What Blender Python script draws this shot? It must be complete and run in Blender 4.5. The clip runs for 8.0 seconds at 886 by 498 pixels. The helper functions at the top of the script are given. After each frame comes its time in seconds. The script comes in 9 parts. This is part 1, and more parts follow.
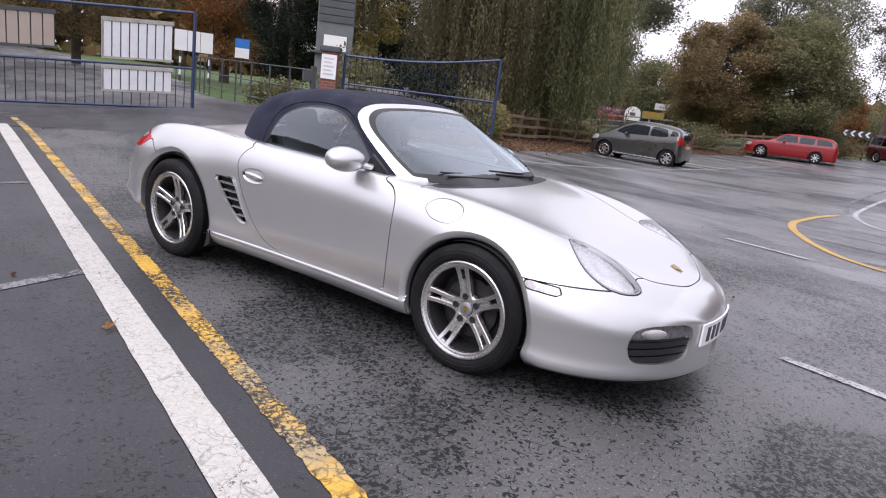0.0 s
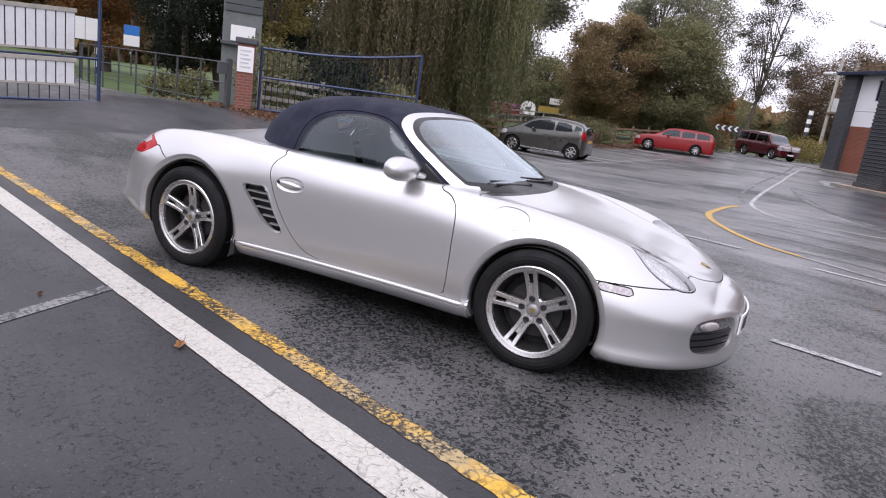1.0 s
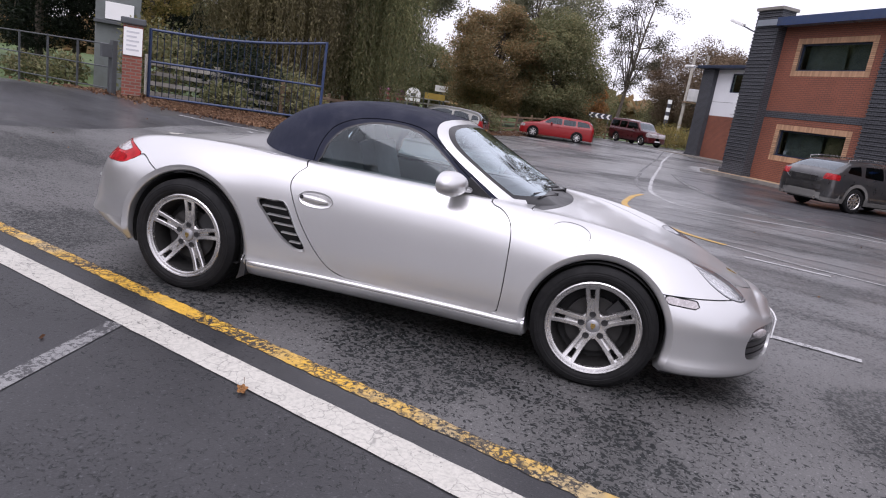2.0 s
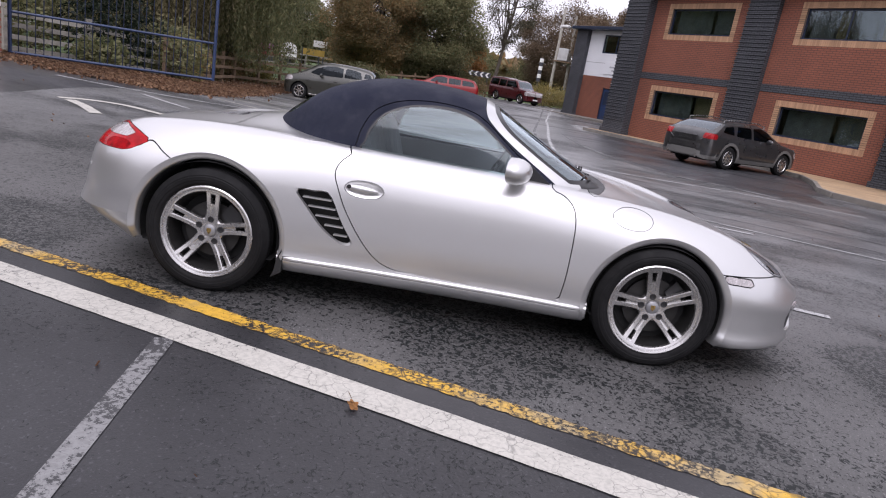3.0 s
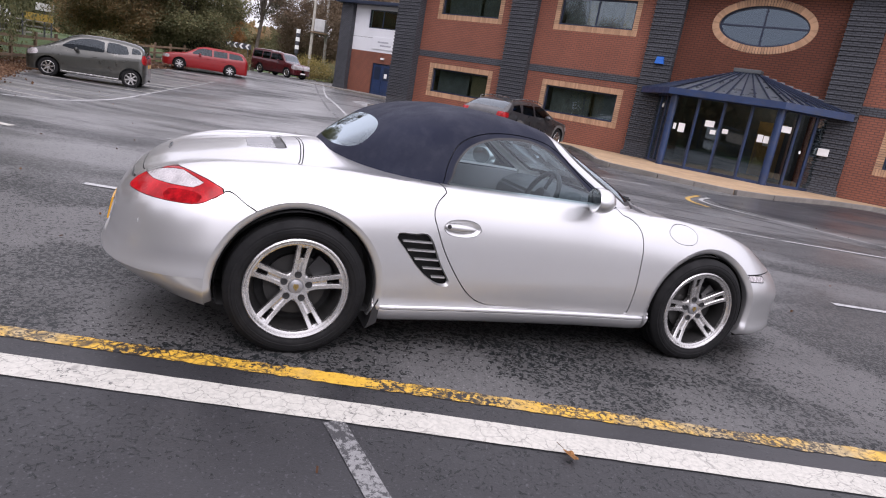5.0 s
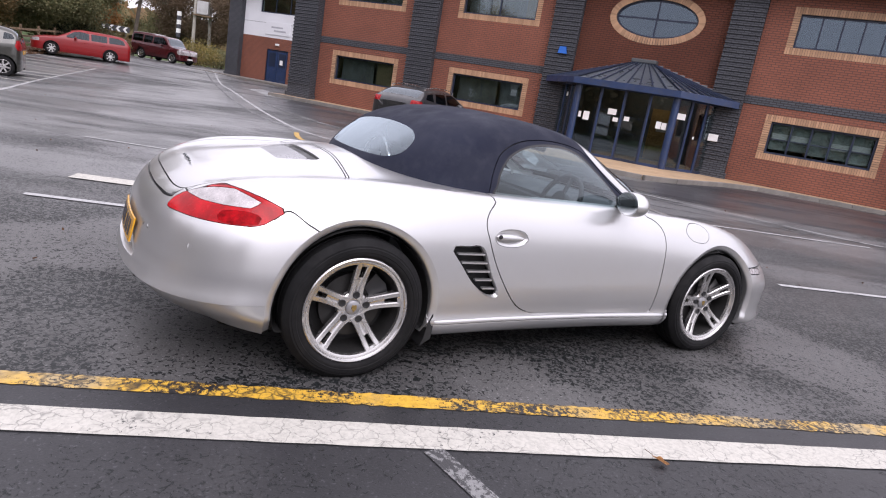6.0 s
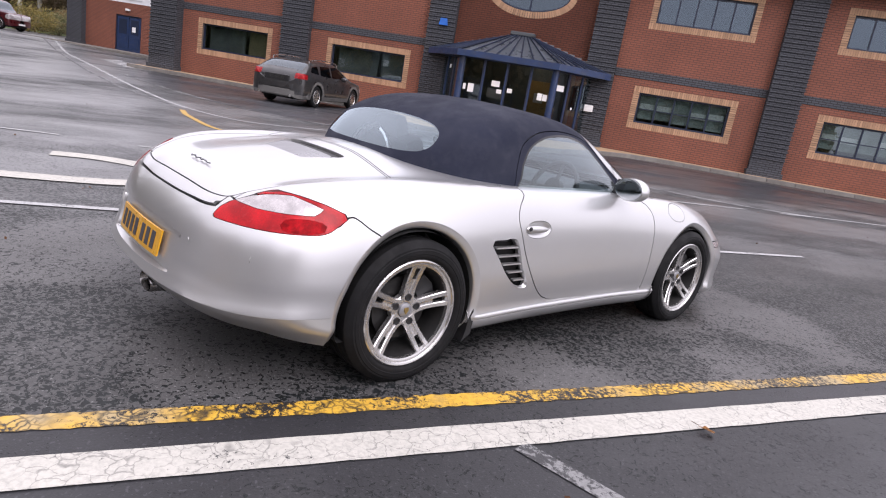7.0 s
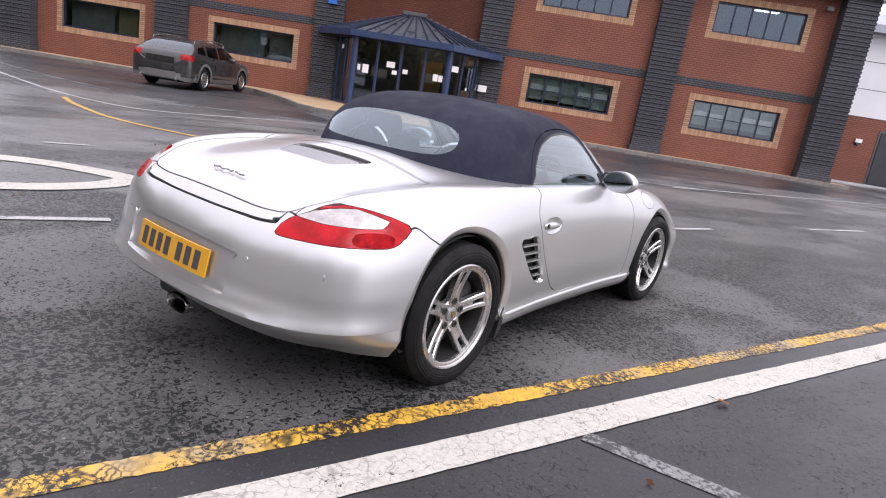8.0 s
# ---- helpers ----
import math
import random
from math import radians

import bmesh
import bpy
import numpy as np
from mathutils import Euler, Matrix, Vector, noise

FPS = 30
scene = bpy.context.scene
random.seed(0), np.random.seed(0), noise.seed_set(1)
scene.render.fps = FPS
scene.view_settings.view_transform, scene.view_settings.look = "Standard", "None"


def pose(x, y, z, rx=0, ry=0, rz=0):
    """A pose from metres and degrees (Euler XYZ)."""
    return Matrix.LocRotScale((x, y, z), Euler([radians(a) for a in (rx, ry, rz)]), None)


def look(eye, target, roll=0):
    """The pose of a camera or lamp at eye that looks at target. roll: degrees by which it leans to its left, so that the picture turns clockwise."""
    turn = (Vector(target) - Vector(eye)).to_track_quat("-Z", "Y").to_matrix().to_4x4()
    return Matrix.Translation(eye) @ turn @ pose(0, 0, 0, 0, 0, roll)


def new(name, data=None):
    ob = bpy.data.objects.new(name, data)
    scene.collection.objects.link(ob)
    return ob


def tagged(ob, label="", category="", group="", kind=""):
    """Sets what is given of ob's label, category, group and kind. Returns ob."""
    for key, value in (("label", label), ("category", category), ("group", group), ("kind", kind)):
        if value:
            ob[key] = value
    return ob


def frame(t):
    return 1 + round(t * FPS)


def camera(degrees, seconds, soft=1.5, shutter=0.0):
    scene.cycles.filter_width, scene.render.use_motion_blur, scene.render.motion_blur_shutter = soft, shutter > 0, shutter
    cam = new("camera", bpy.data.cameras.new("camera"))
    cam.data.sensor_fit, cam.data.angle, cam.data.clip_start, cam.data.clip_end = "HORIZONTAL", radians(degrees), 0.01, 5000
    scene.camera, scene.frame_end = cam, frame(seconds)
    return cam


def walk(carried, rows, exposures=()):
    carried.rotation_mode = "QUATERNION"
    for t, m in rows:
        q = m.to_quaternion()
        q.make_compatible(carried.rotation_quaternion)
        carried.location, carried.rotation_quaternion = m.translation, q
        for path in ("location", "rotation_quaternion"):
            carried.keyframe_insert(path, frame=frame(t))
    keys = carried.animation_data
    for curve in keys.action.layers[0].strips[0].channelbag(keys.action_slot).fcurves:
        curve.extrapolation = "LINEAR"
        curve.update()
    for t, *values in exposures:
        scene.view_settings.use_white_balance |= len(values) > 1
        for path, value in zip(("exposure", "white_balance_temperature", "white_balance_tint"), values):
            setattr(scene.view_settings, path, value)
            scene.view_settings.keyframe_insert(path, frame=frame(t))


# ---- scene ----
cam = camera(69.2, 8.0, soft=1.1)
PATH = [
    (0, (0.162, 0.126, 1.335), (1.323, 1.685, 0.862), 7.4),
    (0.5, (-0.241, 0.345, 1.341), (1.044, 1.806, 0.878), 7.9),
    (1, (-0.607, 0.601, 1.326), (0.805, 1.943, 0.873), 8.1),
    (1.5, (-0.866, 1.003, 1.344), (0.657, 2.218, 0.895), 8.5),
    (2.8, (-1.341, 2.187, 1.292), (0.453, 2.927, 0.809), 9.3),
    (3, (-1.409, 2.387, 1.31), (0.404, 3.063, 0.802), 9.5),
    (3.5, (-1.59, 2.86, 1.346), (0.28, 3.354, 0.835), 9.7),
    (4, (-1.653, 3.288, 1.328), (0.257, 3.588, 0.819), 9.8),
    (4.5, (-1.705, 3.716, 1.356), (0.231, 3.827, 0.865), 9.8),
    (6, (-1.537, 4.906, 1.325), (0.373, 4.531, 0.866), 9.7),
    (6.5, (-1.402, 5.288, 1.333), (0.454, 4.706, 0.867), 9.7),
    (7, (-1.297, 5.685, 1.311), (0.488, 4.92, 0.83), 9.6),
    (7.5, (-1.128, 6.021, 1.32), (0.575, 5.092, 0.835), 9.3),
    (8, (-0.992, 6.344, 1.317), (0.616, 5.259, 0.831), 9.3),
]
walk(cam, [(t, look(eye, target, roll)) for t, eye, target, roll in PATH], [(0.0, 1.18, 6080, 23), (1.5, 1.09, 6080, 23), (3.0, 1.0, 6130, 23), (4.5, 1.2, 6150, 23), (6.0, 1.27, 6200, 23), (8.0, 1.35, 6250, 23)])

# ---- overcast daylight ----
SUN_ELEVATION, SUN_AZIMUTH = 50.0, 255.0
world = bpy.data.worlds.new("overcast_sky")
scene.world = world
world.use_nodes = True
wn = world.node_tree.nodes
sky = wn.new("ShaderNodeTexSky")
sky.sky_type, sky.sun_disc = "NISHITA", False
sky.sun_elevation, sky.sun_rotation = radians(SUN_ELEVATION), radians(SUN_AZIMUTH)
sky.air_density, sky.dust_density, sky.ozone_density = 1.2, 1.5, 1.0
pale = wn.new("ShaderNodeHueSaturation")
pale.inputs["Saturation"].default_value = 0.16
world.node_tree.links.new(sky.outputs[0], pale.inputs["Color"])
# the overcast layer: brighter overhead than at the horizon, with soft cloud structure
wco = wn.new("ShaderNodeTexCoord")
wse = wn.new("ShaderNodeSeparateXYZ")
wgr = wn.new("ShaderNodeMapRange")
wgr.inputs["To Min"].default_value, wgr.inputs["To Max"].default_value = 2.6, 5.6
wco_rgb = wn.new("ShaderNodeVectorMath")
wco_rgb.operation = "SCALE"
wco_rgb.inputs[0].default_value = (1.0, 0.995, 0.99)
wmx = wn.new("ShaderNodeMix")
wmx.data_type = "RGBA"
wmx.inputs["Factor"].default_value = 0.78
world.node_tree.links.new(wco.outputs["Generated"], wse.inputs[0])
world.node_tree.links.new(wse.outputs["Z"], wgr.inputs["Value"])
world.node_tree.links.new(wgr.outputs[0], wco_rgb.inputs["Scale"])
world.node_tree.links.new(pale.outputs[0], wmx.inputs[6])
world.node_tree.links.new(wco_rgb.outputs[0], wmx.inputs[7])
wno = wn.new("ShaderNodeTexNoise")
wno.inputs["Scale"].default_value, wno.inputs["Detail"].default_value = 2.2, 5.0
wra = wn.new("ShaderNodeMapRange")
wra.inputs["To Min"].default_value, wra.inputs["To Max"].default_value = 0.82, 1.18
wmu = wn.new("ShaderNodeMix")
wmu.data_type, wmu.blend_type = "RGBA", "MULTIPLY"
wmu.inputs["Factor"].default_value = 1.0
world.node_tree.links.new(wco.outputs["Generated"], wno.inputs["Vector"])
world.node_tree.links.new(wno.outputs["Fac"], wra.inputs["Value"])
world.node_tree.links.new(wmx.outputs[2], wmu.inputs[6])
world.node_tree.links.new(wra.outputs[0], wmu.inputs[7])
world.node_tree.links.new(wmu.outputs[2], wn["Background"].inputs["Color"])
wn["Background"].inputs["Strength"].default_value = 0.15
sun = new("sun", bpy.data.lights.new("sun", "SUN"))
sun.data.energy, sun.data.angle, sun.data.color = 0.7, radians(40), (1.0, 0.97, 0.93)
_e, _a = radians(SUN_ELEVATION), radians(SUN_AZIMUTH)
sun.matrix_world = look((math.sin(_a) * math.cos(_e) * 50, math.cos(_a) * math.cos(_e) * 50, math.sin(_e) * 50), (0, 0, 0))


# ---- building helpers ----
def part(name, bm, material, parent=None, label="", smooth=False):
    """Links a bmesh as one mesh object, a part of parent where given."""
    me = bpy.data.meshes.new(name)
    bm.normal_update()
    bm.to_mesh(me)
    bm.free()
    me.materials.append(material)
    if smooth:
        me.shade_smooth()
        me.set_sharp_from_angle(angle=radians(smooth if smooth is not True else 40))
    ob = new(name, me)
    ob.parent = parent
    if label:
        tagged(ob, label)
    return ob


def sheet(name, verts, faces, material, parent=None, label="", smooth=True):
    """Links vertices and faces as one mesh object."""
    me = bpy.data.meshes.new(name)
    me.from_pydata([tuple(map(float, v)) for v in verts], [], [tuple(map(int, f)) for f in faces])
    me.materials.append(material)
    if smooth:
        me.shade_smooth()
        if smooth is not True:
            me.set_sharp_from_angle(angle=radians(smooth))
    ob = new(name, me)
    ob.parent = parent
    if label:
        tagged(ob, label)
    return ob


def thing(name, m, label, category, group="", kind=""):
    ob = new(name)
    ob.matrix_world = m
    ob.empty_display_size = 0.2
    return tagged(ob, label, category, group, kind)


def twin(ob, parent, m=None):
    """Another object on the same mesh, under parent."""
    o = ob.copy()
    scene.collection.objects.link(o)
    o.parent = parent
    if m is not None:
        o.matrix_basis = m
    return o


def box(bm, x0, x1, y0, y1, z0, z1, bevel=0.0, m=None):
    c = pose((x0 + x1) / 2, (y0 + y1) / 2, (z0 + z1) / 2) @ Matrix.Diagonal((abs(x1 - x0), abs(y1 - y0), abs(z1 - z0), 1))
    g = bmesh.ops.create_cube(bm, size=1, matrix=(m @ c) if m else c)
    if bevel:
        es = list({e for v in g["verts"] for e in v.link_edges})
        bmesh.ops.bevel(bm, geom=es, offset=bevel, segments=2, affect="EDGES", profile=0.6)
    return bm


def one_box(*a, **k):
    return box(bmesh.new(), *a, **k)


def rod(bm, a, b, r0, r1=None, seg=8):
    """A round bar from a to b."""
    a, b = Vector(a), Vector(b)
    d = b - a
    m = Matrix.Translation((a + b) / 2) @ d.to_track_quat("Z", "Y").to_matrix().to_4x4()
    bmesh.ops.create_cone(bm, cap_ends=True, segments=seg, radius1=r0, radius2=r0 if r1 is None else r1, depth=d.length, matrix=m)
    return bm


def lathe(bm, profile, seg=48, axis="y", caps=False):
    """Turns a profile of (radius, along) about an axis through the origin."""
    rings = []
    for r, h in profile:
        ring = []
        for k in range(seg):
            a = 2 * math.pi * k / seg
            p = (r * math.cos(a), h, r * math.sin(a)) if axis == "y" else (r * math.cos(a), r * math.sin(a), h)
            ring.append(bm.verts.new(p))
        rings.append(ring)
    for p, q in zip(rings, rings[1:]):
        for k in range(seg):
            bm.faces.new((p[k], p[(k + 1) % seg], q[(k + 1) % seg], q[k]))
    if caps:
        bm.faces.new(rings[0])
        bm.faces.new(rings[-1][::-1])
    bmesh.ops.recalc_face_normals(bm, faces=bm.faces)
    return bm


def prism(bm, outline, z0, z1, m=None):
    """A flat polygon given height."""
    lo = [bm.verts.new((x, y, z0)) for x, y in outline]
    hi = [bm.verts.new((x, y, z1)) for x, y in outline]
    bm.faces.new(hi)
    bm.faces.new(lo[::-1])
    n = len(lo)
    for k in range(n):
        bm.faces.new((lo[k], lo[(k + 1) % n], hi[(k + 1) % n], hi[k]))
    if m:
        bmesh.ops.transform(bm, matrix=m, verts=lo + hi)
    bmesh.ops.recalc_face_normals(bm, faces=bm.faces)
    return bm


def keyed(*pairs):
    """A smooth function through (x, value) pairs, monotone between them."""
    xs, ys = np.array(pairs, float).T
    order = np.argsort(xs)
    xs, ys = xs[order], ys[order]
    h, d = np.diff(xs), np.diff(ys) / np.diff(xs)
    m = np.zeros(len(xs))
    m[0], m[-1] = d[0], d[-1]
    for k in range(1, len(xs) - 1):
        if d[k - 1] * d[k] > 0:
            w1, w2 = 2 * h[k] + h[k - 1], h[k] + 2 * h[k - 1]
            m[k] = (w1 + w2) / (w1 / d[k - 1] + w2 / d[k])

    def f(x):
        x = np.clip(np.asarray(x, float), xs[0], xs[-1])
        k = np.clip(np.searchsorted(xs, x) - 1, 0, len(xs) - 2)
        t = (x - xs[k]) / h[k]
        return ((1 + 2 * t) * (1 - t) ** 2 * ys[k] + t * (1 - t) ** 2 * h[k] * m[k]
                + t * t * (3 - 2 * t) * ys[k + 1] + t * t * (t - 1) * h[k] * m[k + 1])
    return f


def catmull(P, per=9):
    """A curve through the rows of P, softened at its joints."""
    P = np.asarray(P)
    E = np.vstack([2 * P[0] - P[1], P, 2 * P[-1] - P[-2]])
    out = []
    for k in range(1, len(E) - 2):
        a, b, c, d = E[k - 1], E[k], E[k + 1], E[k + 2]
        for t in np.arange(per) / per:
            out.append(0.5 * (2 * b + (c - a) * t + (2 * a - 5 * b + 4 * c - d) * t**2 + (3 * b - a - 3 * c + d) * t**3))
    return np.vstack([out, P[-1]])


def smooth_loop(points, n=12):
    """A closed Catmull-Rom curve through points."""
    p = np.array(points, float)
    out = []
    for k in range(len(p)):
        a, b, c, d = p[k - 1], p[k], p[(k + 1) % len(p)], p[(k + 2) % len(p)]
        for t in np.arange(n) / n:
            out.append(0.5 * (2 * b + (c - a) * t + (2 * a - 5 * b + 4 * c - d) * t**2 + (3 * b - a - 3 * c + d) * t**3))
    return np.array(out)


def inside_of(loop):
    """Signed distance to a closed polygon, positive inside."""
    p = np.array(loop, float)
    q = np.roll(p, -1, axis=0)

    def f(xy):
        xy = np.asarray(xy, float)
        best, odd = np.full(len(xy), 1e9), np.zeros(len(xy), bool)
        for a, b in zip(p, q):
            e, w = b - a, xy - a
            t = np.clip((w @ e) / max(e @ e, 1e-12), 0, 1)
            best = np.minimum(best, np.hypot(*(w - t[:, None] * e).T))
            cross = (a[1] > xy[:, 1]) != (b[1] > xy[:, 1])
            with np.errstate(divide="ignore", invalid="ignore"):
                at = (b[0] - a[0]) * (xy[:, 1] - a[1]) / (b[1] - a[1]) + a[0]
            odd ^= cross & (xy[:, 0] < at)
        return np.where(odd, best, -best)
    return f


def clip(V, F, phi):
    """The part of a mesh where phi is positive, cut cleanly along phi = 0."""
    V, phi = np.asarray(V, float), np.asarray(phi, float)
    verts, at, made = [], {}, {}

    def old(i):
        if i not in at:
            at[i] = len(verts)
            verts.append(V[i])
        return at[i]

    def cut(i, j):
        key = (min(i, j), max(i, j))
        if key not in made:
            t = phi[i] / (phi[i] - phi[j])
            made[key] = len(verts)
            verts.append(V[i] + t * (V[j] - V[i]))
        return made[key]
    faces = []
    for f in F:
        s = [phi[i] > 0 for i in f]
        if all(s):
            faces.append([old(i) for i in f])
        elif any(s):
            poly = []
            for k, i in enumerate(f):
                j = f[(k + 1) % len(f)]
                if phi[i] > 0:
                    poly.append(old(i))
                if (phi[i] > 0) != (phi[j] > 0):
                    poly.append(cut(i, j))
            if len(poly) > 2:
                faces.append(poly)
    return (np.array(verts) if verts else np.zeros((0, 3))), faces


def panel(name, V, F, material, parent, label="", depth=0.012, sharp=None):
    """A sheet-metal panel: the surface with its rim turned inwards."""
    bm = bmesh.new()
    vs = [bm.verts.new(v) for v in V]
    for f in F:
        try:
            bm.faces.new([vs[i] for i in f])
        except ValueError:
            pass
    bmesh.ops.remove_doubles(bm, verts=bm.verts, dist=0.0004)
    bmesh.ops.dissolve_degenerate(bm, dist=0.0002, edges=bm.edges)
    bm.normal_update()
    for f in bm.faces:
        f.smooth = True
    if depth:
        rim = [e for e in bm.edges if len(e.link_faces) == 1]
        for e in rim:
            e.smooth = False
        way = {v: v.normal.copy() for e in rim for v in e.verts}
        g = bmesh.ops.extrude_edge_only(bm, edges=rim)["geom"]
        fresh = [v for v in g if isinstance(v, bmesh.types.BMVert)]
        src = {}
        for v in fresh:
            for e in v.link_edges:
                o = e.other_vert(v)
                if o in way:
                    src[v] = way[o]
        for v, n in src.items():
            v.co -= n * depth
        for f in bm.faces:
            f.smooth = True
    me = bpy.data.meshes.new(name)
    bm.to_mesh(me)
    bm.free()
    me.materials.append(material)
    ob = new(name, me)
    ob.parent = parent
    if label:
        tagged(ob, label)
    return ob


def grid_faces(nu, nv):
    return [(a * nv + b, a * nv + b + 1, (a + 1) * nv + b + 1, (a + 1) * nv + b) for a in range(nu - 1) for b in range(nv - 1)]


# ---- materials ----
def shader(name):
    m = bpy.data.materials.new(name)
    m.use_nodes = True
    return m, m.node_tree.nodes, m.node_tree.links, m.node_tree.nodes["Principled BSDF"]


def noise_at(n, l, co, scale, detail=4.0, rough=0.55):
    t = n.new("ShaderNodeTexNoise")
    t.inputs["Scale"].default_value, t.inputs["Detail"].default_value, t.inputs["Roughness"].default_value = scale, detail, rough
    l.new(co, t.inputs["Vector"])
    return t.outputs["Fac"]


def ramp_at(n, l, value, lo, hi, a=0.0, b=1.0):
    r = n.new("ShaderNodeMapRange")
    for key, v in (("From Min", lo), ("From Max", hi), ("To Min", a), ("To Max", b)):
        r.inputs[key].default_value = v
    l.new(value, r.inputs["Value"])
    return r.outputs[0]


def mix_at(n, l, fac, a, b, mode="MIX"):
    x = n.new("ShaderNodeMix")
    x.data_type, x.blend_type = "RGBA", mode
    for key, v in (("Factor", fac), ("A", a), ("B", b)):
        s = [i for i in x.inputs if i.name == key and (i.type == "RGBA" or key == "Factor" and i.type == "VALUE")][0]
        if isinstance(v, (float, int)):
            s.default_value = v
        elif isinstance(v, tuple):
            s.default_value = (*v[:3], 1)
        else:
            l.new(v, s)
    return [o for o in x.outputs if o.type == "RGBA"][0]


def place(n, world_wide=True):
    if world_wide:
        return n.new("ShaderNodeNewGeometry").outputs["Position"]
    return n.new("ShaderNodeTexCoord").outputs["Object"]


def surface(name, colour, rough=0.5, metal=0.0, coarse=1.5, fine=40.0, vary=0.18, bump=0.0, coat=0.0, dirt=None, dirt_amount=0.0, spec=0.5, random_tint=0.0, rough_vary=0.12, world_wide=False):
    """A plain surface with stains at one scale and grain at another."""
    m, n, l, b = shader(name)
    co = place(n, world_wide)
    big, small = noise_at(n, l, co, coarse), noise_at(n, l, co, fine, 3.0)
    dark = tuple(c * (1 - vary) for c in colour)
    lite = tuple(min(1, c * (1 + vary)) for c in colour)
    col = mix_at(n, l, ramp_at(n, l, big, 0.3, 0.7), dark, lite)
    col = mix_at(n, l, ramp_at(n, l, small, 0.25, 0.75, 0.0, 0.45), col, tuple(c * (1 - 1.6 * vary) for c in colour) if vary < 0.6 else dark)
    if random_tint:
        oi = n.new("ShaderNodeObjectInfo")
        hs = n.new("ShaderNodeHueSaturation")
        l.new(ramp_at(n, l, oi.outputs["Random"], 0, 1, 1 - random_tint, 1 + random_tint), hs.inputs["Value"])
        l.new(col, hs.inputs["Color"])
        col = hs.outputs[0]
    if dirt:
        col = mix_at(n, l, ramp_at(n, l, noise_at(n, l, co, coarse * 2.7, 6.0, 0.65), 0.5, 0.72, 0, dirt_amount), col, dirt)
    l.new(col, b.inputs["Base Color"])
    l.new(ramp_at(n, l, noise_at(n, l, co, coarse * 3.1), 0.3, 0.7, max(0.02, rough - rough_vary), min(1, rough + rough_vary)), b.inputs["Roughness"])
    b.inputs["Metallic"].default_value, b.inputs["Coat Weight"].default_value = metal, coat
    b.inputs["Coat Roughness"].default_value, b.inputs["Specular IOR Level"].default_value = 0.04, spec
    if bump:
        bp = n.new("ShaderNodeBump")
        bp.inputs["Strength"].default_value, bp.inputs["Distance"].default_value = 0.6, bump
        l.new(small, bp.inputs["Height"])
        l.new(bp.outputs[0], b.inputs["Normal"])
    return m


def pane(name, tint, gloss=0.09, rough=0.0, sheen=(1.0, 1.0, 1.0), power=3.2):
    """Thin glass: light passes straight through, with a reflection that grows at a glancing angle."""
    m, n, l, b = shader(name)
    n.remove(b)
    tr, gl, mx, fr = (n.new(k) for k in ("ShaderNodeBsdfTransparent", "ShaderNodeBsdfGlossy", "ShaderNodeMixShader", "ShaderNodeLayerWeight"))
    tr.inputs["Color"].default_value = (*tint, 1)
    gl.inputs["Color"].default_value = (*sheen, 1)
    gl.inputs["Roughness"].default_value = rough
    fr.inputs["Blend"].default_value = 0.5
    steep = n.new("ShaderNodeMath")
    steep.operation = "POWER"
    steep.inputs[1].default_value = power
    l.new(fr.outputs["Facing"], steep.inputs[0])
    l.new(ramp_at(n, l, steep.outputs[0], 0.0, 1.0, gloss, 1.0), mx.inputs[0])
    l.new(tr.outputs[0], mx.inputs[1])
    l.new(gl.outputs[0], mx.inputs[2])
    l.new(mx.outputs[0], n["Material Output"].inputs["Surface"])
    return m


def brickwork(name, brick_a, brick_b, mortar, length=0.225, course=0.075, bump=0.004):
    m, n, l, b = shader(name)
    co = place(n, False)
    sp, cb, ad = n.new("ShaderNodeSeparateXYZ"), n.new("ShaderNodeCombineXYZ"), n.new("ShaderNodeMath")
    l.new(co, sp.inputs[0])
    l.new(sp.outputs[0], ad.inputs[0])
    l.new(sp.outputs[1], ad.inputs[1])
    l.new(ad.outputs[0], cb.inputs[0])
    l.new(sp.outputs[2], cb.inputs[1])
    t = n.new("ShaderNodeTexBrick")
    t.inputs["Scale"].default_value, t.inputs["Mortar Size"].default_value = 1.0, 0.012
    t.inputs["Brick Width"].default_value, t.inputs["Row Height"].default_value = length, course
    t.inputs["Color1"].default_value, t.inputs["Color2"].default_value = (*brick_a, 1), (*brick_b, 1)
    t.inputs["Mortar"].default_value = (*mortar, 1)
    t.inputs["Bias"].default_value = -0.1
    l.new(cb.outputs[0], t.inputs["Vector"])
    stain = ramp_at(n, l, noise_at(n, l, co, 0.6, 5.0), 0.3, 0.7, 0.82, 1.1)
    grain = ramp_at(n, l, noise_at(n, l, co, 45.0), 0.3, 0.7, 0.85, 1.12)
    col = mix_at(n, l, 1.0, t.outputs["Color"], stain, "MULTIPLY")
    col = mix_at(n, l, 1.0, col, grain, "MULTIPLY")
    l.new(col, b.inputs["Base Color"])
    b.inputs["Roughness"].default_value = 0.8
    bp = n.new("ShaderNodeBump")
    bp.invert = True
    bp.inputs["Strength"].default_value, bp.inputs["Distance"].default_value = 1.0, bump
    l.new(t.outputs["Fac"], bp.inputs["Height"])
    l.new(bp.outputs[0], b.inputs["Normal"])
    return m


